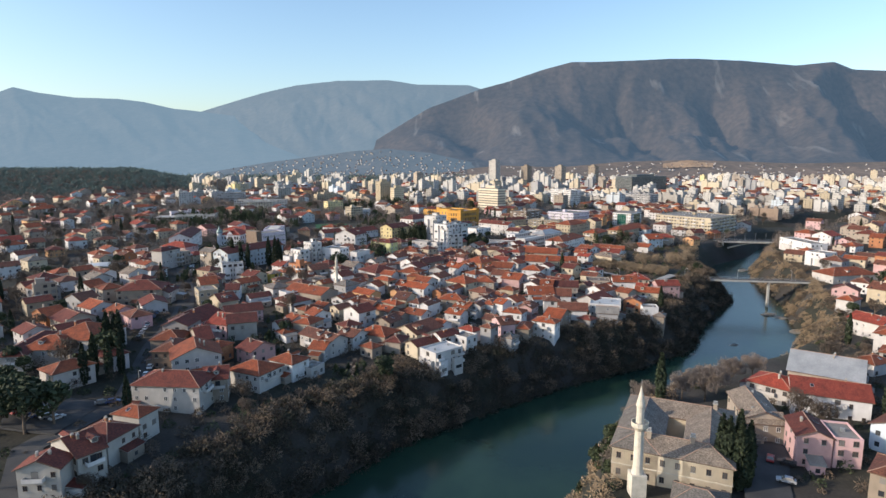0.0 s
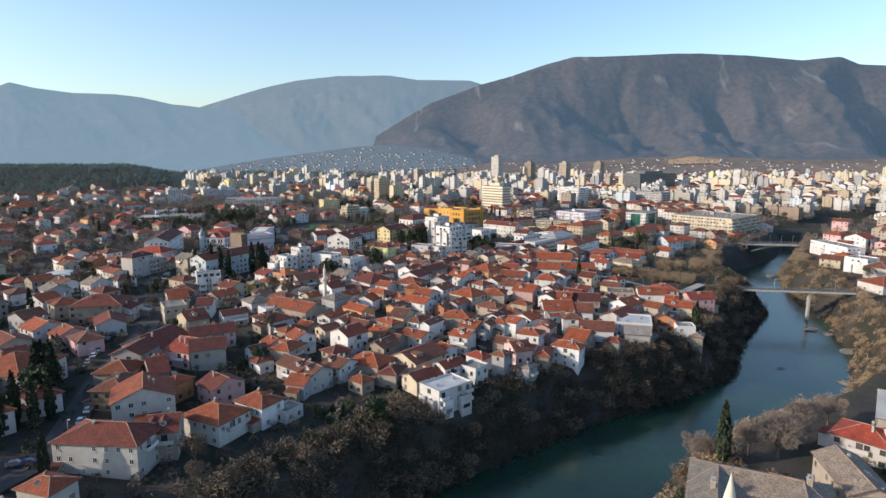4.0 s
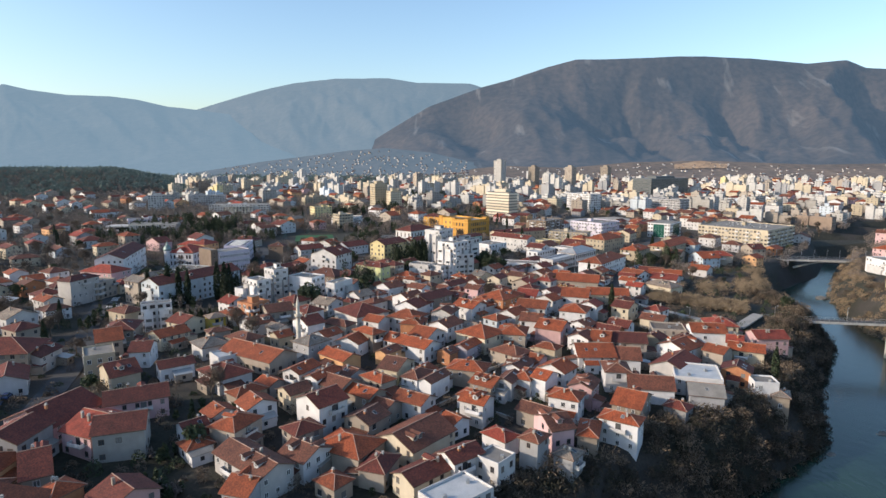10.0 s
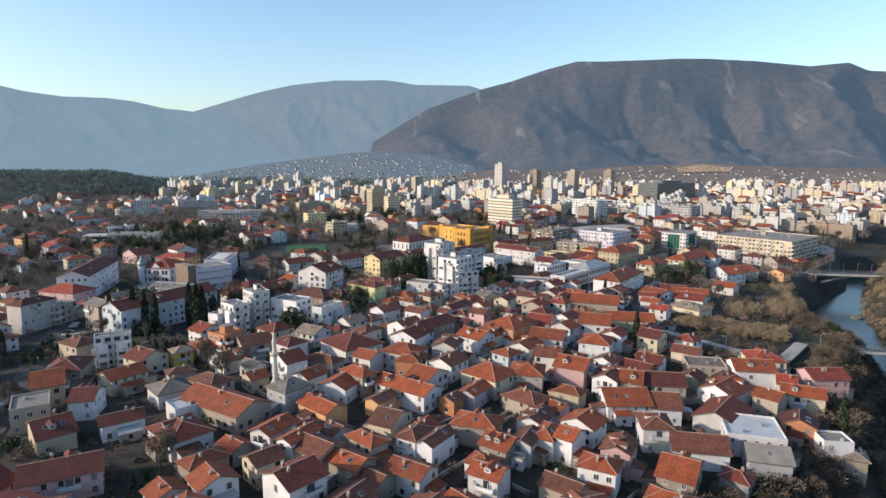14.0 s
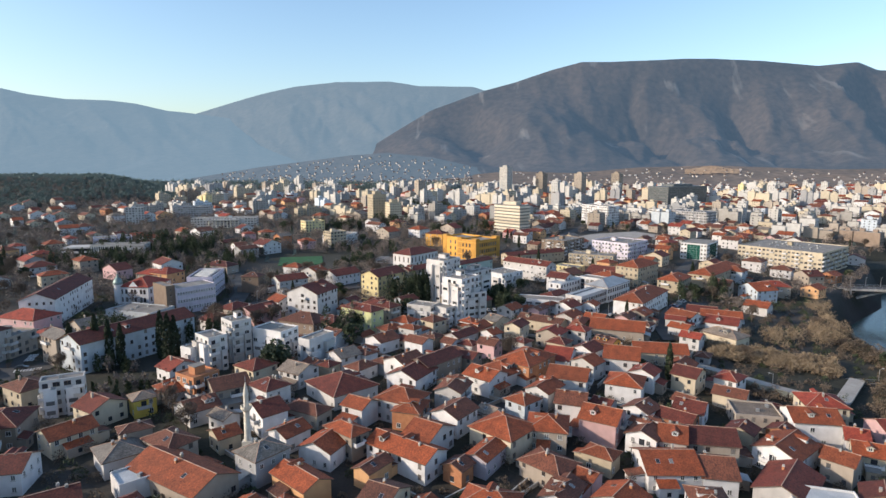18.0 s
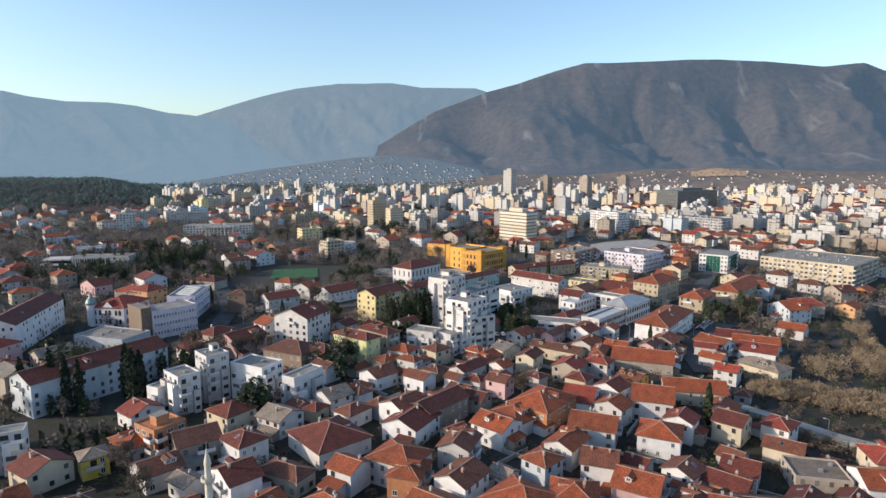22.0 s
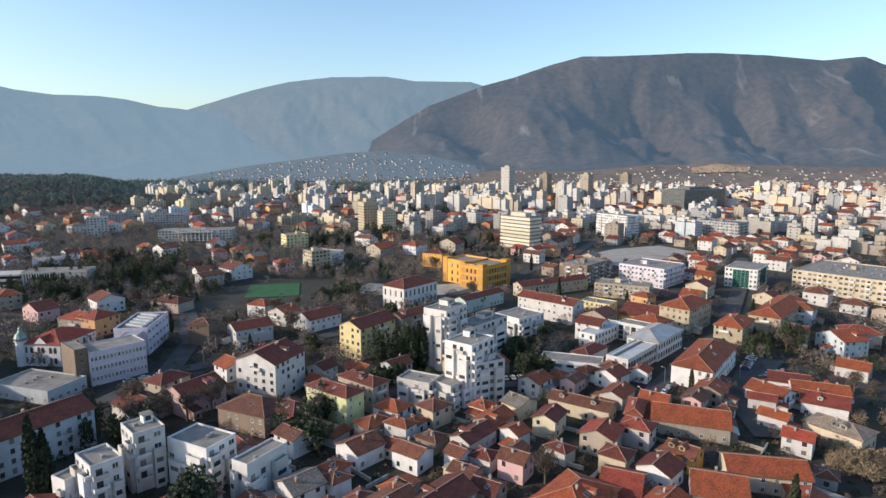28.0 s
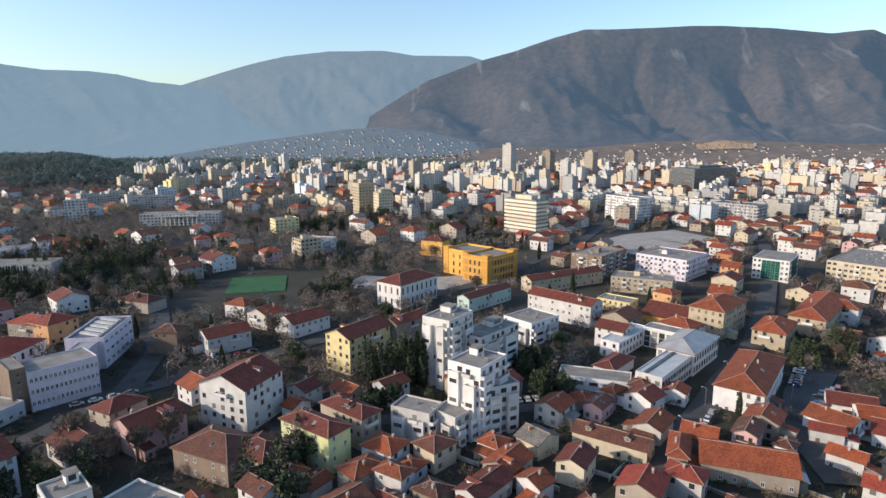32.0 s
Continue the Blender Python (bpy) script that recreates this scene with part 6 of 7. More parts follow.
made, crowd = 0, Build(*CROWD)
for _ in range(9000):
    if made >= 370:
        break
    y = 780 + 1000 * rng.random() ** 1.1
    b0 = rng.uniform(-0.42, 0.78)
    x = b0 * y
    if not (west_side(x, y) or east_side(x, y)):
        continue
    if y < 900 and -150 < x < 48 or ground(x, y) > 11 or b0 < -0.1 and (y < 960 or rng.random() < 0.45):
        continue
    w, d = rng.choice(((18, 13), (26, 13), (36, 14), (16, 16), (22, 15), (44, 14)))
    h = rng.choice((9, 12, 15, 15, 18, 18, 21, 24)) * (1.0 if y > 1150 else 0.75)
    if rng.random() < 0.035 and y > 1200:
        w, d, h = 18, 16, rng.uniform(28, 38)
    if not free(x, y, 0.36 * math.hypot(w, d)):
        continue
    # Dimmed white replaces plain white so the far walls hold haze in colour.
    wall = rng.choices(("pale", "cream", "beige", "grey", "yellowc", "lightblue", "brown"), (12, 5, 2.5, 1.5, 0.25, 0.6, 0.5))[0]
    turn = 46 + rng.choice((0, 90)) + rng.uniform(-10, 10)
    b, g = block_builds(w, d, h, wall)
    m = pose(x, y, ground(x, y), 0, 0, turn)
    if y < 1080:
        base = root("apartment_block", m, f"distant {WORD[wall]} apartment block with a flat roof", "apartment block", "blocks of the new town")
        child("wall", b.mesh("wall"), base)
        tagged(child("glazing", g.mesh("glazing"), base), kind="stuff")
    else:
        crowd.add(b, m)
        crowd.add(g, m)
    TAKEN.append((x, y, 0.52 * math.hypot(w, d)))
    made += 1
tagged(new("distant_blocks", crowd.mesh("distant_blocks")), "pale apartment blocks of the new town below the mountain", "apartment blocks", kind="stuff")

# small houses strewn over the mountain's foot
b = Build(WALL["pale"], WALL["white"], ROOF["brown"], ROOF["brown"])
for k in range(1900):
    if k % 5 == 0:
        q, y = -0.36 + 0.4 * rng.random() ** 0.8, 2090 + 300 * rng.random() ** 1.7
        z = max(mid_hill(q, y) if y > 2750 else 4.0, near_hill(q, y) if q > -0.155 else 4.0, spur(q, y) if y < 2420 and q > -0.45 else 4.0, low_hill(q, y) if y < 2290 and q > -0.22 else 4.0)
        x, y = q * y - 4, y + 60
    elif k % 5 == 2:
        q, y = rng.uniform(-0.1, 0.8), 1830 + 420 * rng.random() ** 1.5
        z = low_hill(q, y)
        x, y = q * y - 4, y + 60
    else:
        q, y = rng.uniform(-0.34, 0.8), rng.uniform(1600, 1830)
        x = q * y
        z = ground(x, y)
    m = pose(x, y, z, 0, 0, rng.uniform(0, 90))
    s, h, k = rng.uniform(2.2, 3.8), rng.uniform(3, 5), rng.choice((0, 1, 1))
    b.box(-s, -s * 0.8, -6, s, s * 0.8, h, k, m)
    t = rng.choice((2, 3))
    top = [m @ Vector(v) for v in ((-s, -s * 0.8, h), (s, -s * 0.8, h), (s, s * 0.8, h), (-s, s * 0.8, h), (-s * 0.4, 0, h + 2.4), (s * 0.4, 0, h + 2.4))]
    for f in ((0, 1, 5, 4), (1, 2, 5), (2, 3, 4, 5), (3, 0, 4)):
        b.face([top[i] for i in f], t)
tagged(new("hillside_houses", b.mesh("hillside_houses")), "tiny pale houses strewn along the foot of the mountain", "houses", kind="stuff")

# ---- plants ----


def tufts(count, place, size, seed, flat=0.6, wide=0.4):
    """Many small tilted quads: twigs or leaves. place gives the middle of each."""
    r = np.random.RandomState(seed)
    c = np.array([place(r) for _ in range(count)])
    a = r.normal(size=(count, 3))
    a[:, 2] *= flat
    a /= np.linalg.norm(a, axis=1)[:, None]
    o = np.cross(a, r.normal(size=(count, 3)))
    o /= np.linalg.norm(o, axis=1)[:, None] + 1e-9
    s = size * r.uniform(0.6, 1.4, (count, 1))
    v = np.stack([c - a * s - o * s * wide, c + a * s - o * s * wide * 1.2, c + a * s * 1.1 + o * s * wide, c - a * s * 0.9 + o * s * wide * 1.2], 1)
    return v.reshape(-1, 3)


def crown_mesh(name, mat, count, place, size, seed, flat=0.6, wide=0.4):
    v = tufts(count, place, size, seed, flat, wide)
    return quad_mesh(name, v, mat)


def ball(r, rx, rz, cz, lumps):
    q = lumps[r.randint(len(lumps))]
    d = r.normal(size=3)
    d /= np.linalg.norm(d)
    d *= r.uniform(0.55, 1.0) ** 0.5
    return (q[0] + d[0] * rx * q[3], q[1] + d[1] * rx * q[3], cz + q[2] + d[2] * rz * q[3])


def trunk_mesh(height, r, limbs, seed, spread):
    rr = random.Random(seed)
    b = Build(BARK)
    b.tube(0, 0, [(r * 1.3, -1.5), (r, 0.6), (r * 0.7, height * 0.55), (r * 0.3, height * 0.95)], 7)
    for i in range(limbs):
        a, z0 = rr.uniform(0, 6.28), height * rr.uniform(0.3, 0.7)
        ln = spread * rr.uniform(0.6, 1.1)
        mid = (math.cos(a) * ln * 0.5, math.sin(a) * ln * 0.5, z0 + ln * 0.45)
        tip = (math.cos(a + 0.3) * ln, math.sin(a + 0.3) * ln, z0 + ln * 1.0)
        b.bar((0, 0, z0), mid, r * 0.3)
        b.bar(mid, tip, r * 0.16)
        b.bar(mid, (mid[0] * 1.5, mid[1] * 0.8, mid[2] + ln * 0.6), r * 0.12)
    return b.mesh("trunk")


def lumps_of(seed, n, sp, up):
    r = random.Random(seed)
    return [(r.uniform(-sp, sp), r.uniform(-sp, sp), r.uniform(-up, up), r.uniform(0.5, 0.95)) for _ in range(n)]


BARE = []
for k in range(4):
    lm = lumps_of(k, 7, 1.9, 1.3)
    BARE.append((trunk_mesh(6.5, 0.24, 9, k, 3.2), crown_mesh("crown", YARD_TWIGS, 1400, lambda r: ball(r, 2.4, 2.2, 6.0, lm), 0.36, k, 1.4, 0.1)))
BROAD = []
for k in range(2):
    lm = lumps_of(k + 60, 14, 4.2, 1.9)
    BROAD.append((trunk_mesh(9.5, 0.34, 16, k + 60, 6.0), crown_mesh("crown", TWIGS, 5200, lambda r: ball(r, 3.2, 2.7, 8.6, lm), 0.42, k + 60, 1.4, 0.07)))
GREEN = []
for k in range(3):
    lm = lumps_of(k + 20, 6, 1.6, 1.2)
    GREEN.append((trunk_mesh(5.0, 0.22, 6, k + 9, 2.2), crown_mesh("crown", LEAVES, 800, lambda r: ball(r, 2.2, 2.0, 4.6, lm), 0.36, k + 20)))
CYPRESS = []
for k in range(2):
    def spindle(r):
        z = r.uniform(0, 1)
        w = 1.35 * math.sin(math.pi * min(1, 0.12 + z * 0.9)) ** 0.7 * (1 - 0.25 * z)
        a = r.uniform(0, 6.28)
        q = w * r.uniform(0.7, 1.05)
        return (math.cos(a) * q, math.sin(a) * q, 0.6 + z * 12.5)
    CYPRESS.append((trunk_mesh(9, 0.2, 2, k + 30, 0.6), crown_mesh("crown", NEEDLES, 900, spindle, 0.36, k + 40, 2.5)))


def tree(kind, x, y, size, turn, z=None):
    stock = {"bare": BARE, "broad": BROAD, "green": GREEN, "cypress": CYPRESS}[kind]
    t, c = stock[int(turn) % len(stock)]
    name, label, cat = {"bare": ("bare_tree", "leafless brown deciduous tree in winter", "tree"), "broad": ("bare_tree", "broad leafless pale brown tree by the river", "tree"), "green": ("evergreen_tree", "dense dark green evergreen tree", "tree"), "cypress": ("cypress_tree", "tall narrow dark green cypress", "cypress")}[kind]
    base = root(name, pose(x, y, ground(x, y) if z is None else z, 0, 0, turn) @ Matrix.Scale(size, 4), label, cat, f"{cat}s of the town" if kind != "cypress" else "cypresses")
    child("trunk", t, base)
    child("crown", c, base)


# single trees that stand out
for x, y, s in ((69, 183, 1.3), (-118, 190, 1.1), (-118, 196, 1.2), (67, 133, 1.35), (69, 131.5, 1.3), (70, 134, 1.3), (71, 132, 1.2), (-132, 389, 1.4), (-127, 388, 1.3), (-109, 388, 1.6), (-107, 389, 1.5), (-90, 404, 1.2), (-33, 484, 1.2), (-32, 487, 1.1), (-19, 484, 1.4), (-17, 487, 1.5), (-15, 484, 1.4), (-21, 487, 1.3), (-22, 530, 1.2), (-20, 536, 1.2), (66, 134.5, 1.35), (72, 138, 1.3), (73.5, 136, 1.15), (-122, 212, 1.4), (-117, 211, 1.45), (-119.5, 213, 1.3), (-147, 389.5, 1.3), (-138, 391, 1.5), (-116, 397, 1.5), (126, 162, 1.3), (-10, 520, 1.3), (62, 600, 1.1), (45, 575, 1.1), (60, 700, 1.0), (157, 560, 1.0), (155, 556, 1.1), (-12, 512, 1.0), (-113, 196, 1.1), (-111, 200, 1.0)):
    tree("cypress", x, y, s, x * 3 + y)
for x, y, s in ((-68, 379, 1.5), (-65, 381, 1.4), (-45, 434, 1.4), (-42, 437, 1.3), (-48, 436, 1.2), (-66, 245, 1.0), (-12, 470, 0.9), (-43, 440, 1.0), (-40, 436, 1.1), (66, 383, 0.9), (88, 455, 0.9), (-128, 172, 1.5), (-136, 178, 1.4), (-143, 168, 1.5), (-124, 160, 1.3), (47, 155, 1.1), (44, 160, 1.0), (49, 163, 1.1), (-24, 470, 1.1), (-31, 462, 1.2), (30, 495, 1.0), (-62, 610, 1.4), (-70, 600, 1.3), (-120, 164, 1.9), (-111, 163, 1.8), (-116, 158, 2.0), (-126, 160, 1.9), (-122, 197, 1.2), (-119, 208, 1.7), (-51, 419, 1.3), (-44, 415, 1.4), (-48, 428, 1.2), (-69.5, 383, 1.6), (27, 481, 1.1), (33, 474, 1.2), (24, 500, 1.3), (40, 520, 1.2), (142, 520, 1.1), (-148, 200, 1.2)):
    tree("green", x, y, s, x * 3 + y + 7)
for x, y, s in ((84.5, 185.7, 1.0), (78, 188, 0.75), (91, 192, 0.85), (100, 201, 0.8), (110, 206, 0.75), (66, 190, 0.7), (-99, 432, 1.4), (-104, 428, 1.3), (-92, 437, 1.2), (-86, 443, 1.3), (-117, 428, 1.3), (-113, 442, 1.4)):
    tree("broad" if x > 0 else "bare", x, y, s, x * 3 + y)
TAKEN += [(60, 124, 14), (48, 128, 8), (80, 122, 8)]
n = 0
for _ in range(6000):
    if n >= 305:
        break
    y = rng.uniform(120, 900)
    x = rng.uniform(-0.85, 0.75) * y
    side = off(WEST, x, y)
    if not (side > 17 or east_side(x, y)):
        continue
    if -60 < x < 110 and 230 < y < 470 and rng.random() < 0.7:
        continue
    if x > -60 and rng.random() < 0.35:
        continue
    if not free(x, y, 1.2):
        continue
    kind = rng.choices(("bare", "green", "cypress"), (7, 2, 1.4))[0]
    tree(kind, x, y, rng.uniform(0.7, 1.35) if kind != "cypress" else rng.uniform(0.7, 1.1), rng.uniform(0, 360))
    TAKEN.append((x, y, 1.0))
    n += 1


def thicket(name, spots, mat, label, seed, per, size, category="scrub", wide=0.3):
    """Uncounted bushes as one mass: each spot is x, y, z, radius, height."""
    r = np.random.RandomState(seed)
    parts = []
    for x, y, z, rad, high in spots:
        c = int(per * rad)
        d = r.normal(size=(c, 3))
        d /= np.linalg.norm(d, axis=1)[:, None]
        d[:, 2] = np.abs(d[:, 2])
        q = d * r.uniform(0.5, 1.0, (c, 1)) ** 0.5 * np.array([rad, rad, high])
        q[:, 2] *= 0.8 + 0.4 * r.rand(c)
        q += (x, y, z)
        a = r.normal(size=(c, 3))
        a /= np.linalg.norm(a, axis=1)[:, None]
        o = np.cross(a, r.normal(size=(c, 3)))
        o /= np.linalg.norm(o, axis=1)[:, None] + 1e-9
        s = size * r.uniform(0.5, 1.4, (c, 1))
        parts.append(np.stack([q - a * s, q - o * s * wide, q + a * s, q + o * s * wide], 1).reshape(-1, 3))
    v = np.concatenate(parts)
    ob = new(name, quad_mesh(name, v, mat))
    return tagged(ob, label, category, kind="stuff")


def woods(name, spots, mat, label, seed, dense, size, wide=0.3, point=0.0, category="trees"):
    """Trees of an uncounted wood as one mass of twig clumps, finer in the near quarters."""
    r = np.random.RandomState(seed)
    parts = []
    for x, y, z, rad, high in spots:
        k = 1.0 if y < 700 else (0.5 if y < 950 else 0.25)
        n = int(dense * k * rad / 4)
        lump = r.uniform(-0.42, 0.42, (6, 3))
        d = r.normal(size=(n, 3))
        d /= np.linalg.norm(d, axis=1)[:, None]
        d = d * r.uniform(0.3, 1.0, (n, 1)) ** 0.4 * 0.62 + lump[r.randint(0, 6, n)]
        d[:, :2] *= 1 - point * np.clip((d[:, 2:] + 1.0) / 2.0, 0, 1)
        q = d * np.array([rad, rad, high * 0.52]) + (x, y, z + high * 0.52)
        a = d * 1.6 + r.normal(size=(n, 3)) * 0.45
        a /= np.linalg.norm(a, axis=1)[:, None]
        o = np.cross(a, r.normal(size=(n, 3)))
        o /= np.linalg.norm(o, axis=1)[:, None] + 1e-9
        s = size / math.sqrt(k) * r.uniform(0.5, 1.4, (n, 1))
        parts.append(np.stack([q - a * s, q - o * s * wide, q + a * s, q + o * s * wide], 1).reshape(-1, 3))
    return tagged(new(name, quad_mesh(name, np.concatenate(parts), mat)), label, category, kind="stuff")


def strip(count, line, lo, hi, sign, y0, y1, seed, rad=(1.6, 3.4)):
    r = random.Random(seed)
    out = []
    while len(out) < count:
        k = r.randrange(len(line) - 1)
        (ax, ay), (bx, by) = line[k], line[k + 1]
        t, o = r.random(), r.uniform(lo, hi)
        ln = math.dist((ax, ay), (bx, by))
        if r.random() > ln / 90:
            continue
        x, y = ax + (bx - ax) * t - sign * (by - ay) / ln * o, ay + (by - ay) * t + sign * (bx - ax) / ln * o
        if y0 < y < y1 and free(x, y, 0.3):
            q = r.uniform(*rad)
            out.append((x, y, ground(x, y) - 0.3, q, q * r.uniform(0.9, 1.5)))
    return out


thicket("bank_scrub", strip(2100, WEST, 0.5, 24, 1, 60, 470, 1), SCRUB, "dense leafless brown scrub darkened for the shade of the bank", 1, 44, 0.46, "scrub", 0.3)
woods("bank_trees", strip(540, WEST, 2, 25, 1, 60, 470, 5, (1.8, 4.6)), BANK, "leafless trees crowding the river bank", 7, 290, 0.4, 0.28)
# The sunny bank takes the tawny reed colour, not the shade-darkened one.
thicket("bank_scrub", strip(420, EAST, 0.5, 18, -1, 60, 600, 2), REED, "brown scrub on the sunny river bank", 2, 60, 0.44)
woods("bank_trees", strip(260, EAST, 3, 26, -1, 165, 560, 6, (1.6, 3.6)), BANK, "leafless pale brown trees above the river", 8, 330, 0.38, 0.28)
woods("bank_trees", strip(110, WEST, 3, 20, 1, 365, 480, 16, (1.6, 3.4)), BANK, "leafless trees beside the promenade", 17, 330, 0.38, 0.28)
r = random.Random(19)
spots = []
for _ in range(70):
    t, k = r.random(), r.uniform(4, 15)
    x, y = 96 + t * 38 - 0.6 * k, 391 - t * 25 - 0.8 * k
    if outdoors(x, y, 0.6):
        q = r.uniform(1.2, 2.4)
        spots.append((x, y, ground(x, y) - 0.3, q, q * r.uniform(1.2, 2.2)))
woods("bank_trees", spots, BANK, "leafless bushes below the promenade wall", 41, 300, 0.34, 0.26)
r = random.Random(9)
spots = []
for _ in range(300):
    t, k = r.random(), r.uniform(3, 21)
    x, y = 102 + t * 44 + 0.35 * k, 404 - t * 15 + 0.94 * k
    if off(WEST, x, y) > 2 and outdoors(x, y, 0.5):
        q = r.uniform(1.8, 3.0)
        spots.append((x, y, ground(x, y), q, q * 1.4))
for _ in range(150):
    t = r.random() * 2
    x, y = (138 + t * 58, 432 + t * 22) if t < 1 else (196 + (t - 1) * 16, 454 + (t - 1) * 55)
    x, y = x + r.uniform(-9, 9), y + r.uniform(-9, 9)
    if off(WEST, x, y) > 2 and outdoors(x, y, 0.5):
        q = r.uniform(2.2, 4.0)
        spots.append((x, y, ground(x, y), q, q * 2.0))
woods("reed_thicket", spots, REED, "tawny leafless thicket between promenade and river", 3, 230, 0.38, 0.28)
spots, dark, bare = [], [], []
for j in range(96):
    for i in range(86):
        x, y = -215 + i * 5 + r.uniform(-2.5, 2.5), 100 + j * 5 + r.uniform(-2.5, 2.5)
        if abs(x) < 0.78 * y + 20 and (off(WEST, x, y) > 16 or off(EAST, x, y) < -14) and outdoors(x, y, 0.5) and r.random() < 0.8:
            q = r.uniform(1.0, 2.4)
            p = r.random()
            if p < 0.16:
                bare.append((x, y, ground(x, y) - 0.2, q * 1.15, q * 2.4))
            else:
                (dark if p < 0.5 else spots).append((x, y, ground(x, y) - 0.2, q, q * r.uniform(0.8, 1.6)))
thicket("garden_scrub", spots, BANK, "winter garden bushes between the houses", 4, 62, 0.4)
woods("garden_bare_trees", bare, YARD_TWIGS, "small leafless trees in gardens between the houses", 15, 300, 0.4, 0.2)
thicket("garden_evergreens", dark, LEAVES, "low evergreen garden bushes between the houses", 14, 56, 0.36, "scrub", 0.45)
spots = []
for j in range(90):
    for i in range(128):
        x, y = -1000 + i * 13 + r.uniform(-7, 7), 490 + j * 10.5 + r.uniform(-6, 6)
        if x < -0.85 * y or x > 0.8 * y or (x > 0 and r.random() < 0.6) or (y > 800 and r.random() < 0.15) or (y > 1130 and x > -0.13 * y):
            continue
        if -152 < x < -84 and 565 < y < 668:
            continue
        if (off(WEST, x, y) > 8 or off(EAST, x, y) < -10) and free(x, y, 0.5):
            q = r.uniform(3.0, 6.0)
            spots.append((x, y, ground(x, y) - 0.3, q, q * r.uniform(1.3, 2.0)))
woods("far_bare_trees", spots, TWIGS, "bare brown trees filling the suburbs", 5, 230, 0.58, 0.26)
spots = []
for _ in range(900):
    y = r.uniform(500, 1700)
    x = r.uniform(-0.8, 0.75) * y
    if off(WEST, x, y) > 20 and free(x, y, 0.6):
        q = r.uniform(1.4, 2.6)
        spots.append((x, y, ground(x, y) - 0.3, q, q * r.uniform(2.5, 4.5)))
thicket("far_evergreens", spots, PINES, "haze-paled conifers standing between the blocks", 6, 34, 0.6, "trees", 0.5)
spots = []
for _ in range(3600):
    b0 = r.uniform(-0.9, -0.34)
    y = r.uniform(1120 + 900 * max(0, b0 + 0.6), 1720)
    x = b0 * y
    q = r.uniform(4, 7)
    spots.append((x, y, ground(x, y) - 1, q, q * r.uniform(1.4, 2.0)))
for _ in range(1300):
    b0, y = r.uniform(-0.36, 0.06) if _ % 3 else r.uniform(-0.3, -0.12), r.uniform(1640, 1790)
    if noise.noise(Vector((b0 * 14, 3, 0))) < -0.05:
        continue
    q = r.uniform(4, 7)
    spots.append((b0 * y, y, ground(b0 * y, y), q, q * r.uniform(1.8, 2.6)))
for _ in range(800):
    b0, y = r.uniform(-0.5, 0.04), r.uniform(1880, 2260)
    q = r.uniform(5, 9)
    spots.append((b0 * y, y, ground(b0 * y, y) - 1, q, q * r.uniform(1.3, 2.0)))
thicket("pine_forest", spots, PINES, "haze-paled blue-green pine forest on the low hill", 10, 14, 1.25, "forest", 0.5)

# evergreen gardens: the dark park left of the pitch, the school trees, the overgrown garden in the old town
spots, bare = [], []
for cx, cy, rx, ry, count, tall in ((-250, 685, 50, 55, 200, 9), (-262, 612, 40, 30, 70, 8), (157, 523, 5, 8, 8, 11), (133, 508, 5, 6, 8, 7), (-52, 423, 5, 7, 14, 9), (-47, 434, 4, 4, 8, 9), (-144, 410, 7, 5, 14, 11), (-134, 406, 5, 4, 8, 11), (-215, 640, 70, 60, 150, 6.5), (-165, 600, 30, 35, 50, 6.0), (-126, 384, 9, 4, 10, 5.0), (-116, 362, 10, 12, 22, 3.4), (-98, 366, 9, 8, 18, 2.8), (-146, 402, 9, 9, 14, 5.5), (-62, 254, 9, 8, 26, 2.6), (-73, 263, 7, 6, 14, 2.4), (-32, 470, 9, 7, 12, 5.0), (20, 505, 9, 7, 12, 4.5), (-152, 360, 6, 16, 16, 4.0), (140, 540, 8, 8, 10, 4.0), (-70, 690, 45, 25, 45, 5.0), (40, 760, 40, 30, 45, 5.0), (150, 960, 60, 30, 40, 5.5), (-124, 840, 26, 14, 40, 9), (-72, 895, 22, 14, 34, 9), (2, 806, 26, 16, 40, 8), (34, 832, 8, 10, 12, 10), (-45, 1170, 20, 12, 16, 9), (-8, 1135, 20, 12, 16, 9), (-84, 604, 12, 10, 16, 7), (-64, 602, 7, 7, 8, 9), (190, 845, 14, 10, 18, 6), (-24, 491, 5, 5, 9, 12), (-34, 494, 3, 4, 5, 11), (-110, 420, 14, 8, 14, 8), (27, 490, 8, 18, 30, 6), (-290, 650, 45, 30, 70, 6), (-240, 632, 30, 20, 40, 7), (41, 150, 5, 12, 12, 4), (52, 178, 4, 10, 10, 4), (-70, 225, 9, 6, 24, 2.9), (-126, 224, 4, 9, 14, 6), (-142, 250, 8, 8, 14, 5), (-73, 242, 3, 3, 6, 2.8), (-34, 212, 7, 5, 14, 2.6), (-63, 262, 8, 4, 14, 2.8)):
    for _ in range(count):
        a, q = r.uniform(0, 6.28), math.sqrt(r.random())
        x, y, h = cx + math.cos(a) * rx * q, cy + math.sin(a) * ry * q, tall * r.uniform(0.6, 1.3)
        if -150 < x < -86 and 570 < y < 662:
            continue
        if all((x - k[0]) ** 2 + (y - k[1]) ** 2 > (k[2] * 0.8) ** 2 for k in TAKEN + ROUND if k[2] > 4 and k[2] < 8.9) or tall < 3:
            (bare if r.random() < 0.25 else spots).append((x, y, ground(x, y) - 0.3, h * r.uniform(0.35, 0.6), h * 1.4))
woods("evergreen_park", spots, LEAVES, "dense dark evergreen trees filling parks and gardens", 21, 340, 0.5, 0.5, 0.7)
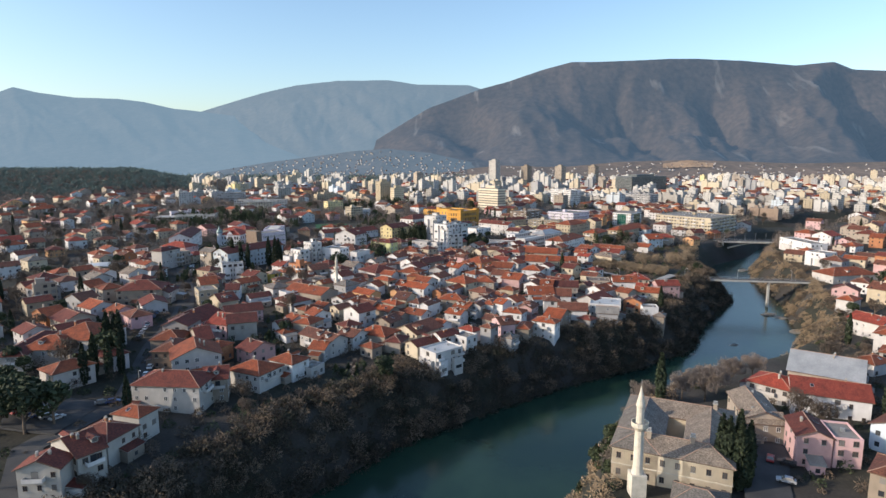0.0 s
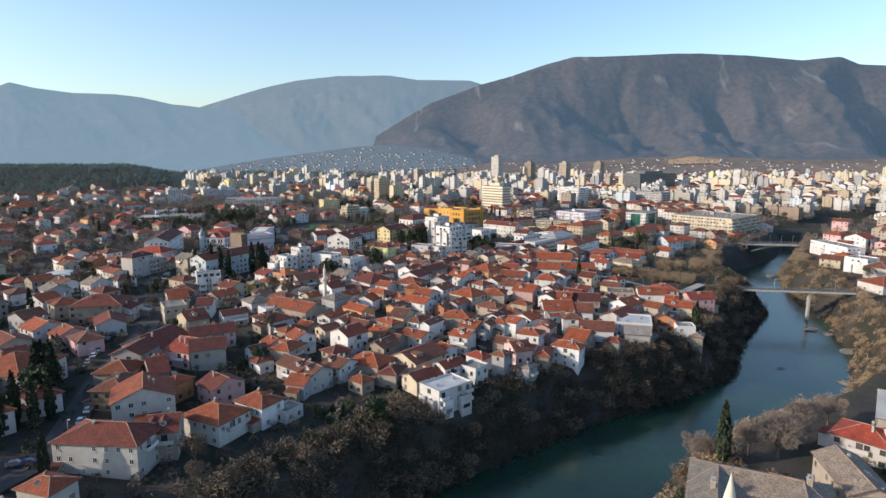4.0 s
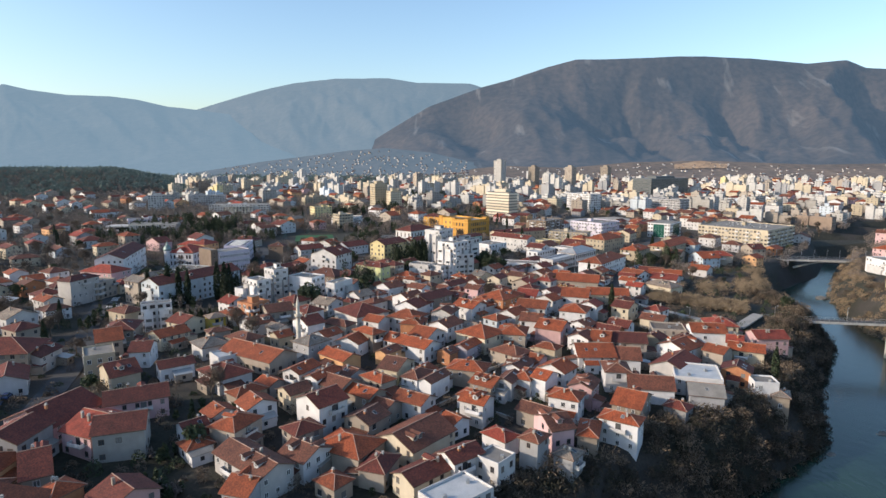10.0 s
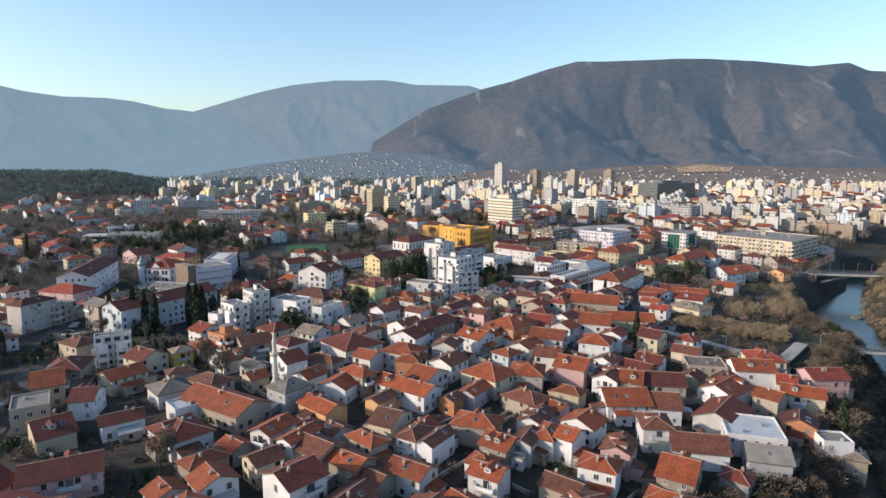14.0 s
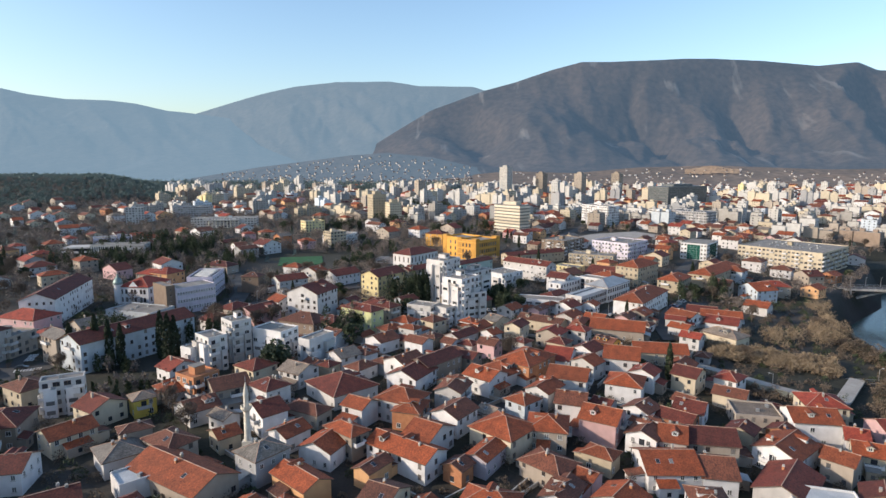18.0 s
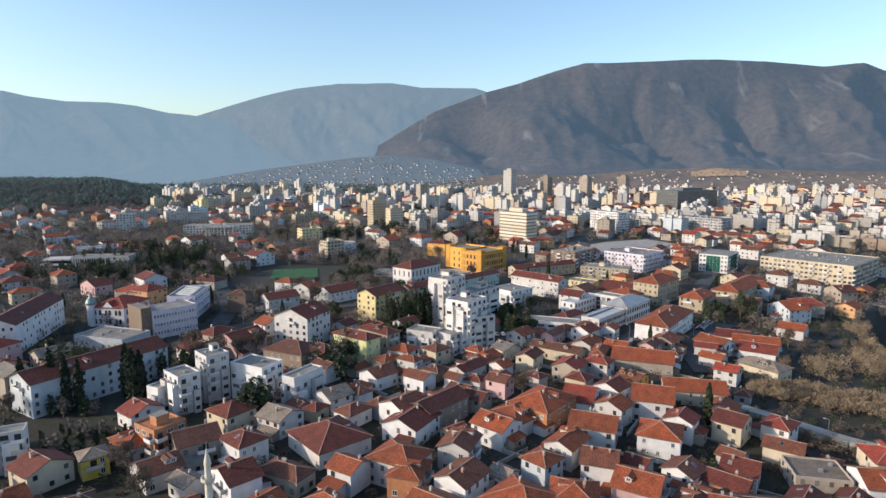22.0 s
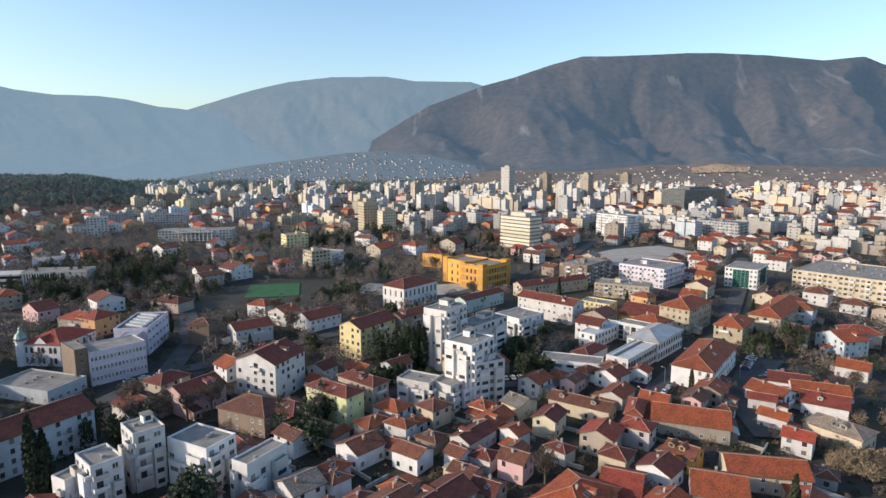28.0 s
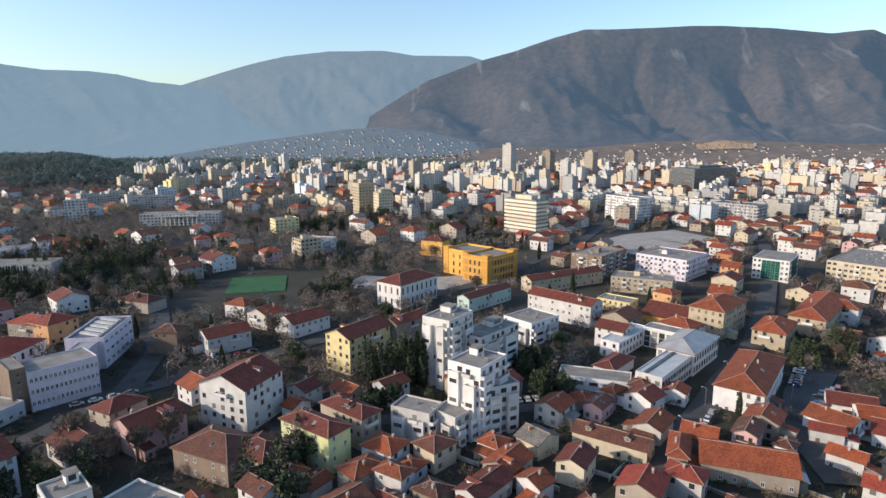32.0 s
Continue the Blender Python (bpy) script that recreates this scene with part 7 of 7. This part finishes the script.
woods("park_bare_trees", bare, TWIGS, "bare brown trees among the evergreens", 22, 260, 0.55, 0.3)

spots = []
for j in range(26):
    for i in range(22):
        x, y = -440 + i * 11 + r.uniform(-5, 5), 215 + j * 11 + r.uniform(-5, 5)
        if x > -0.9 * y and free(x, y, 0.5):
            q = r.uniform(2.2, 4.6)
            spots.append((x, y, ground(x, y) - 0.3, q, q * r.uniform(1.3, 2.0)))
woods("outer_bare_trees", spots, YARD_TWIGS, "bare brown trees in the outer gardens", 33, 170, 0.6, 0.3)

# rocks at the water's edge
for i, (x, y, s) in enumerate(((196, 323, 4), (199, 359, 3.5), (203, 352, 3), (150, 300, 1.8), (122, 285, 1.4), (168, 281, 3), (126, 251, 4), (255, 505, 4), (212, 480, 3), (190, 400, 2.5), (205, 330, 3))):
    r = random.Random(i)
    bm = bmesh.new()
    bmesh.ops.create_icosphere(bm, subdivisions=3, radius=1)
    for v in bm.verts:
        k = 1 + 0.45 * noise.fractal(v.co * 1.3 + Vector((i, 0, 0)), 1, 2, 4)
        v.co = Vector((v.co.x * s * k * 1.5, v.co.y * s * k, v.co.z * s * 0.32 * k))
    me = bpy.data.meshes.new("river_rock")
    bm.to_mesh(me)
    bm.free()
    me.materials.append(STONE)
    ob = tagged(new("river_rock", me), "low grey weathered rock at the water's edge", "rock", "river rocks")
    ob.matrix_basis = pose(x, y, -17.2, 0, 0, r.uniform(0, 180))

# ---- cars ----
PAINTS = []
for i, c in enumerate(((0.6, 0.6, 0.6), (0.35, 0.36, 0.38), (0.03, 0.03, 0.035), (0.3, 0.02, 0.02), (0.05, 0.08, 0.2), (0.2, 0.21, 0.22))):
    m, n_, p_ = shader(("white", "silver", "black", "red", "blue", "grey")[i] + "_car_paint")
    n_.links.new(ramp(n_, noise_tex(n_, 3.0, 3), scaled(c, 0.86), scaled(c, 1.05)), p_.inputs["Base Color"])
    p_.inputs["Roughness"].default_value, p_.inputs["Coat Weight"].default_value = 0.35, 0.6
    PAINTS.append(m)
body_pts = [(-2.1, 0.35), (2.1, 0.35), (2.15, 0.7), (1.1, 0.92), (-2.0, 0.95), (-2.15, 0.7)]
cab_pts = [(-1.7, 0.93), (1.05, 0.9), (0.35, 1.45), (-1.3, 1.45)]


def extruded(pts, half, mats, slot_top=0):
    b = Build(*mats)
    n = len(pts)
    taper = 0.86 if slot_top else 1.0
    hi = max(z for _, z in pts)
    left = [(x, -half * (taper if z == hi else 1), z) for x, z in pts]
    right = [(x, half * (taper if z == hi else 1), z) for x, z in pts]
    b.face(left, 0)
    b.face(right[::-1], 0)
    for i in range(n):
        j = (i + 1) % n
        top = slot_top and pts[i][1] == hi and pts[j][1] == hi
        b.face([left[j], left[i], right[i], right[j]], 1 if top else 0)
    return b.mesh("part")


wheel = Build(TYRE, METAL)
wheel.tube(0, 0, [(0.0, -0.1), (0.32, -0.1), (0.32, 0.1), (0.2, 0.11), (0.0, 0.11)], 12)
WHEEL = wheel.mesh("wheel")
BODIES = [extruded(body_pts, 0.86, [m]) for m in PAINTS]
CABS = [extruded(cab_pts, 0.78, [GLASS, m], 1) for m in PAINTS]


def car(x, y, turn, i, z=None):
    name = ("white", "silver", "black", "red", "dark blue", "grey")[i]
    base = root("car", pose(x, y, ground(x, y) + 0.4 if z is None else z, 0, 0, turn), f"parked {name} hatchback car on asphalt", "car", "parked cars")
    child("body", BODIES[i], base)
    child("cabin", CABS[i], base, label="dark glazed cabin with a painted roof")
    for a in (-1.3, 1.3):
        for s in (-0.84, 0.84):
            child("wheel", WHEEL, base, pose(a, s, 0.32, 90))


cars = [(-112 - i * 3.1, 166 + i * 0.5, 60) for i in range(6)] + [(-99 - i * 1.6, 186 + i * 6.5, 108) for i in range(9)] + [(-122 - i * 1.8, 234 + i * 6.4, 106) for i in range(7)]
cars += [(83.4, 144.3, 60), (86.2, 141.8, 150), (72.4, 136.0, 60), (81.2, 133.2, 150), (-121.8, 170.5, 20), (-118.6, 171.4, 20), (-105, 176.9, 30), (-102.3, 177.9, 30)]
cars += [(104 + i * 1.55, 450 + i * 2.6, 150) for i in range(12)] + [(64 + i * 3.3, 445 + i * 4.6, 54) for i in range(9)] + [(92 + i * 1.5, 456 + i * 2.6, 150) for i in range(6)] + [(118 + i * 1.7, 488 + i * 2.4, 140) for i in range(7)] + [(124 + i * 3.2, 482 + i * 2.0, 50) for i in range(4)]
cars += [(-168 + i * 5.4, 383 + i * 1.8, 20) for i in range(2)] + [(-128 + i * 4.4, 470 + i * 3.1, 40) for i in range(4)] + [(-98 + i * 4.2, 508 + i * 3.6, 44) for i in range(4)] + [(14 + i * 3.0, 472 + i * 0.6, 100) for i in range(5)] + [(-45 + i * 3.0, 455 + i * 0.8, 80) for i in range(4)] + [(-55 + i * 5, 622 - i, 10) for i in range(5)]
for i, (x, y, a) in enumerate(cars):
    if i % 7 != 5:
        z = ground(x, y) + 0.62
        car(x, y, a + rng.uniform(-4, 4), (i * 5 + i // 3) % 6, z)
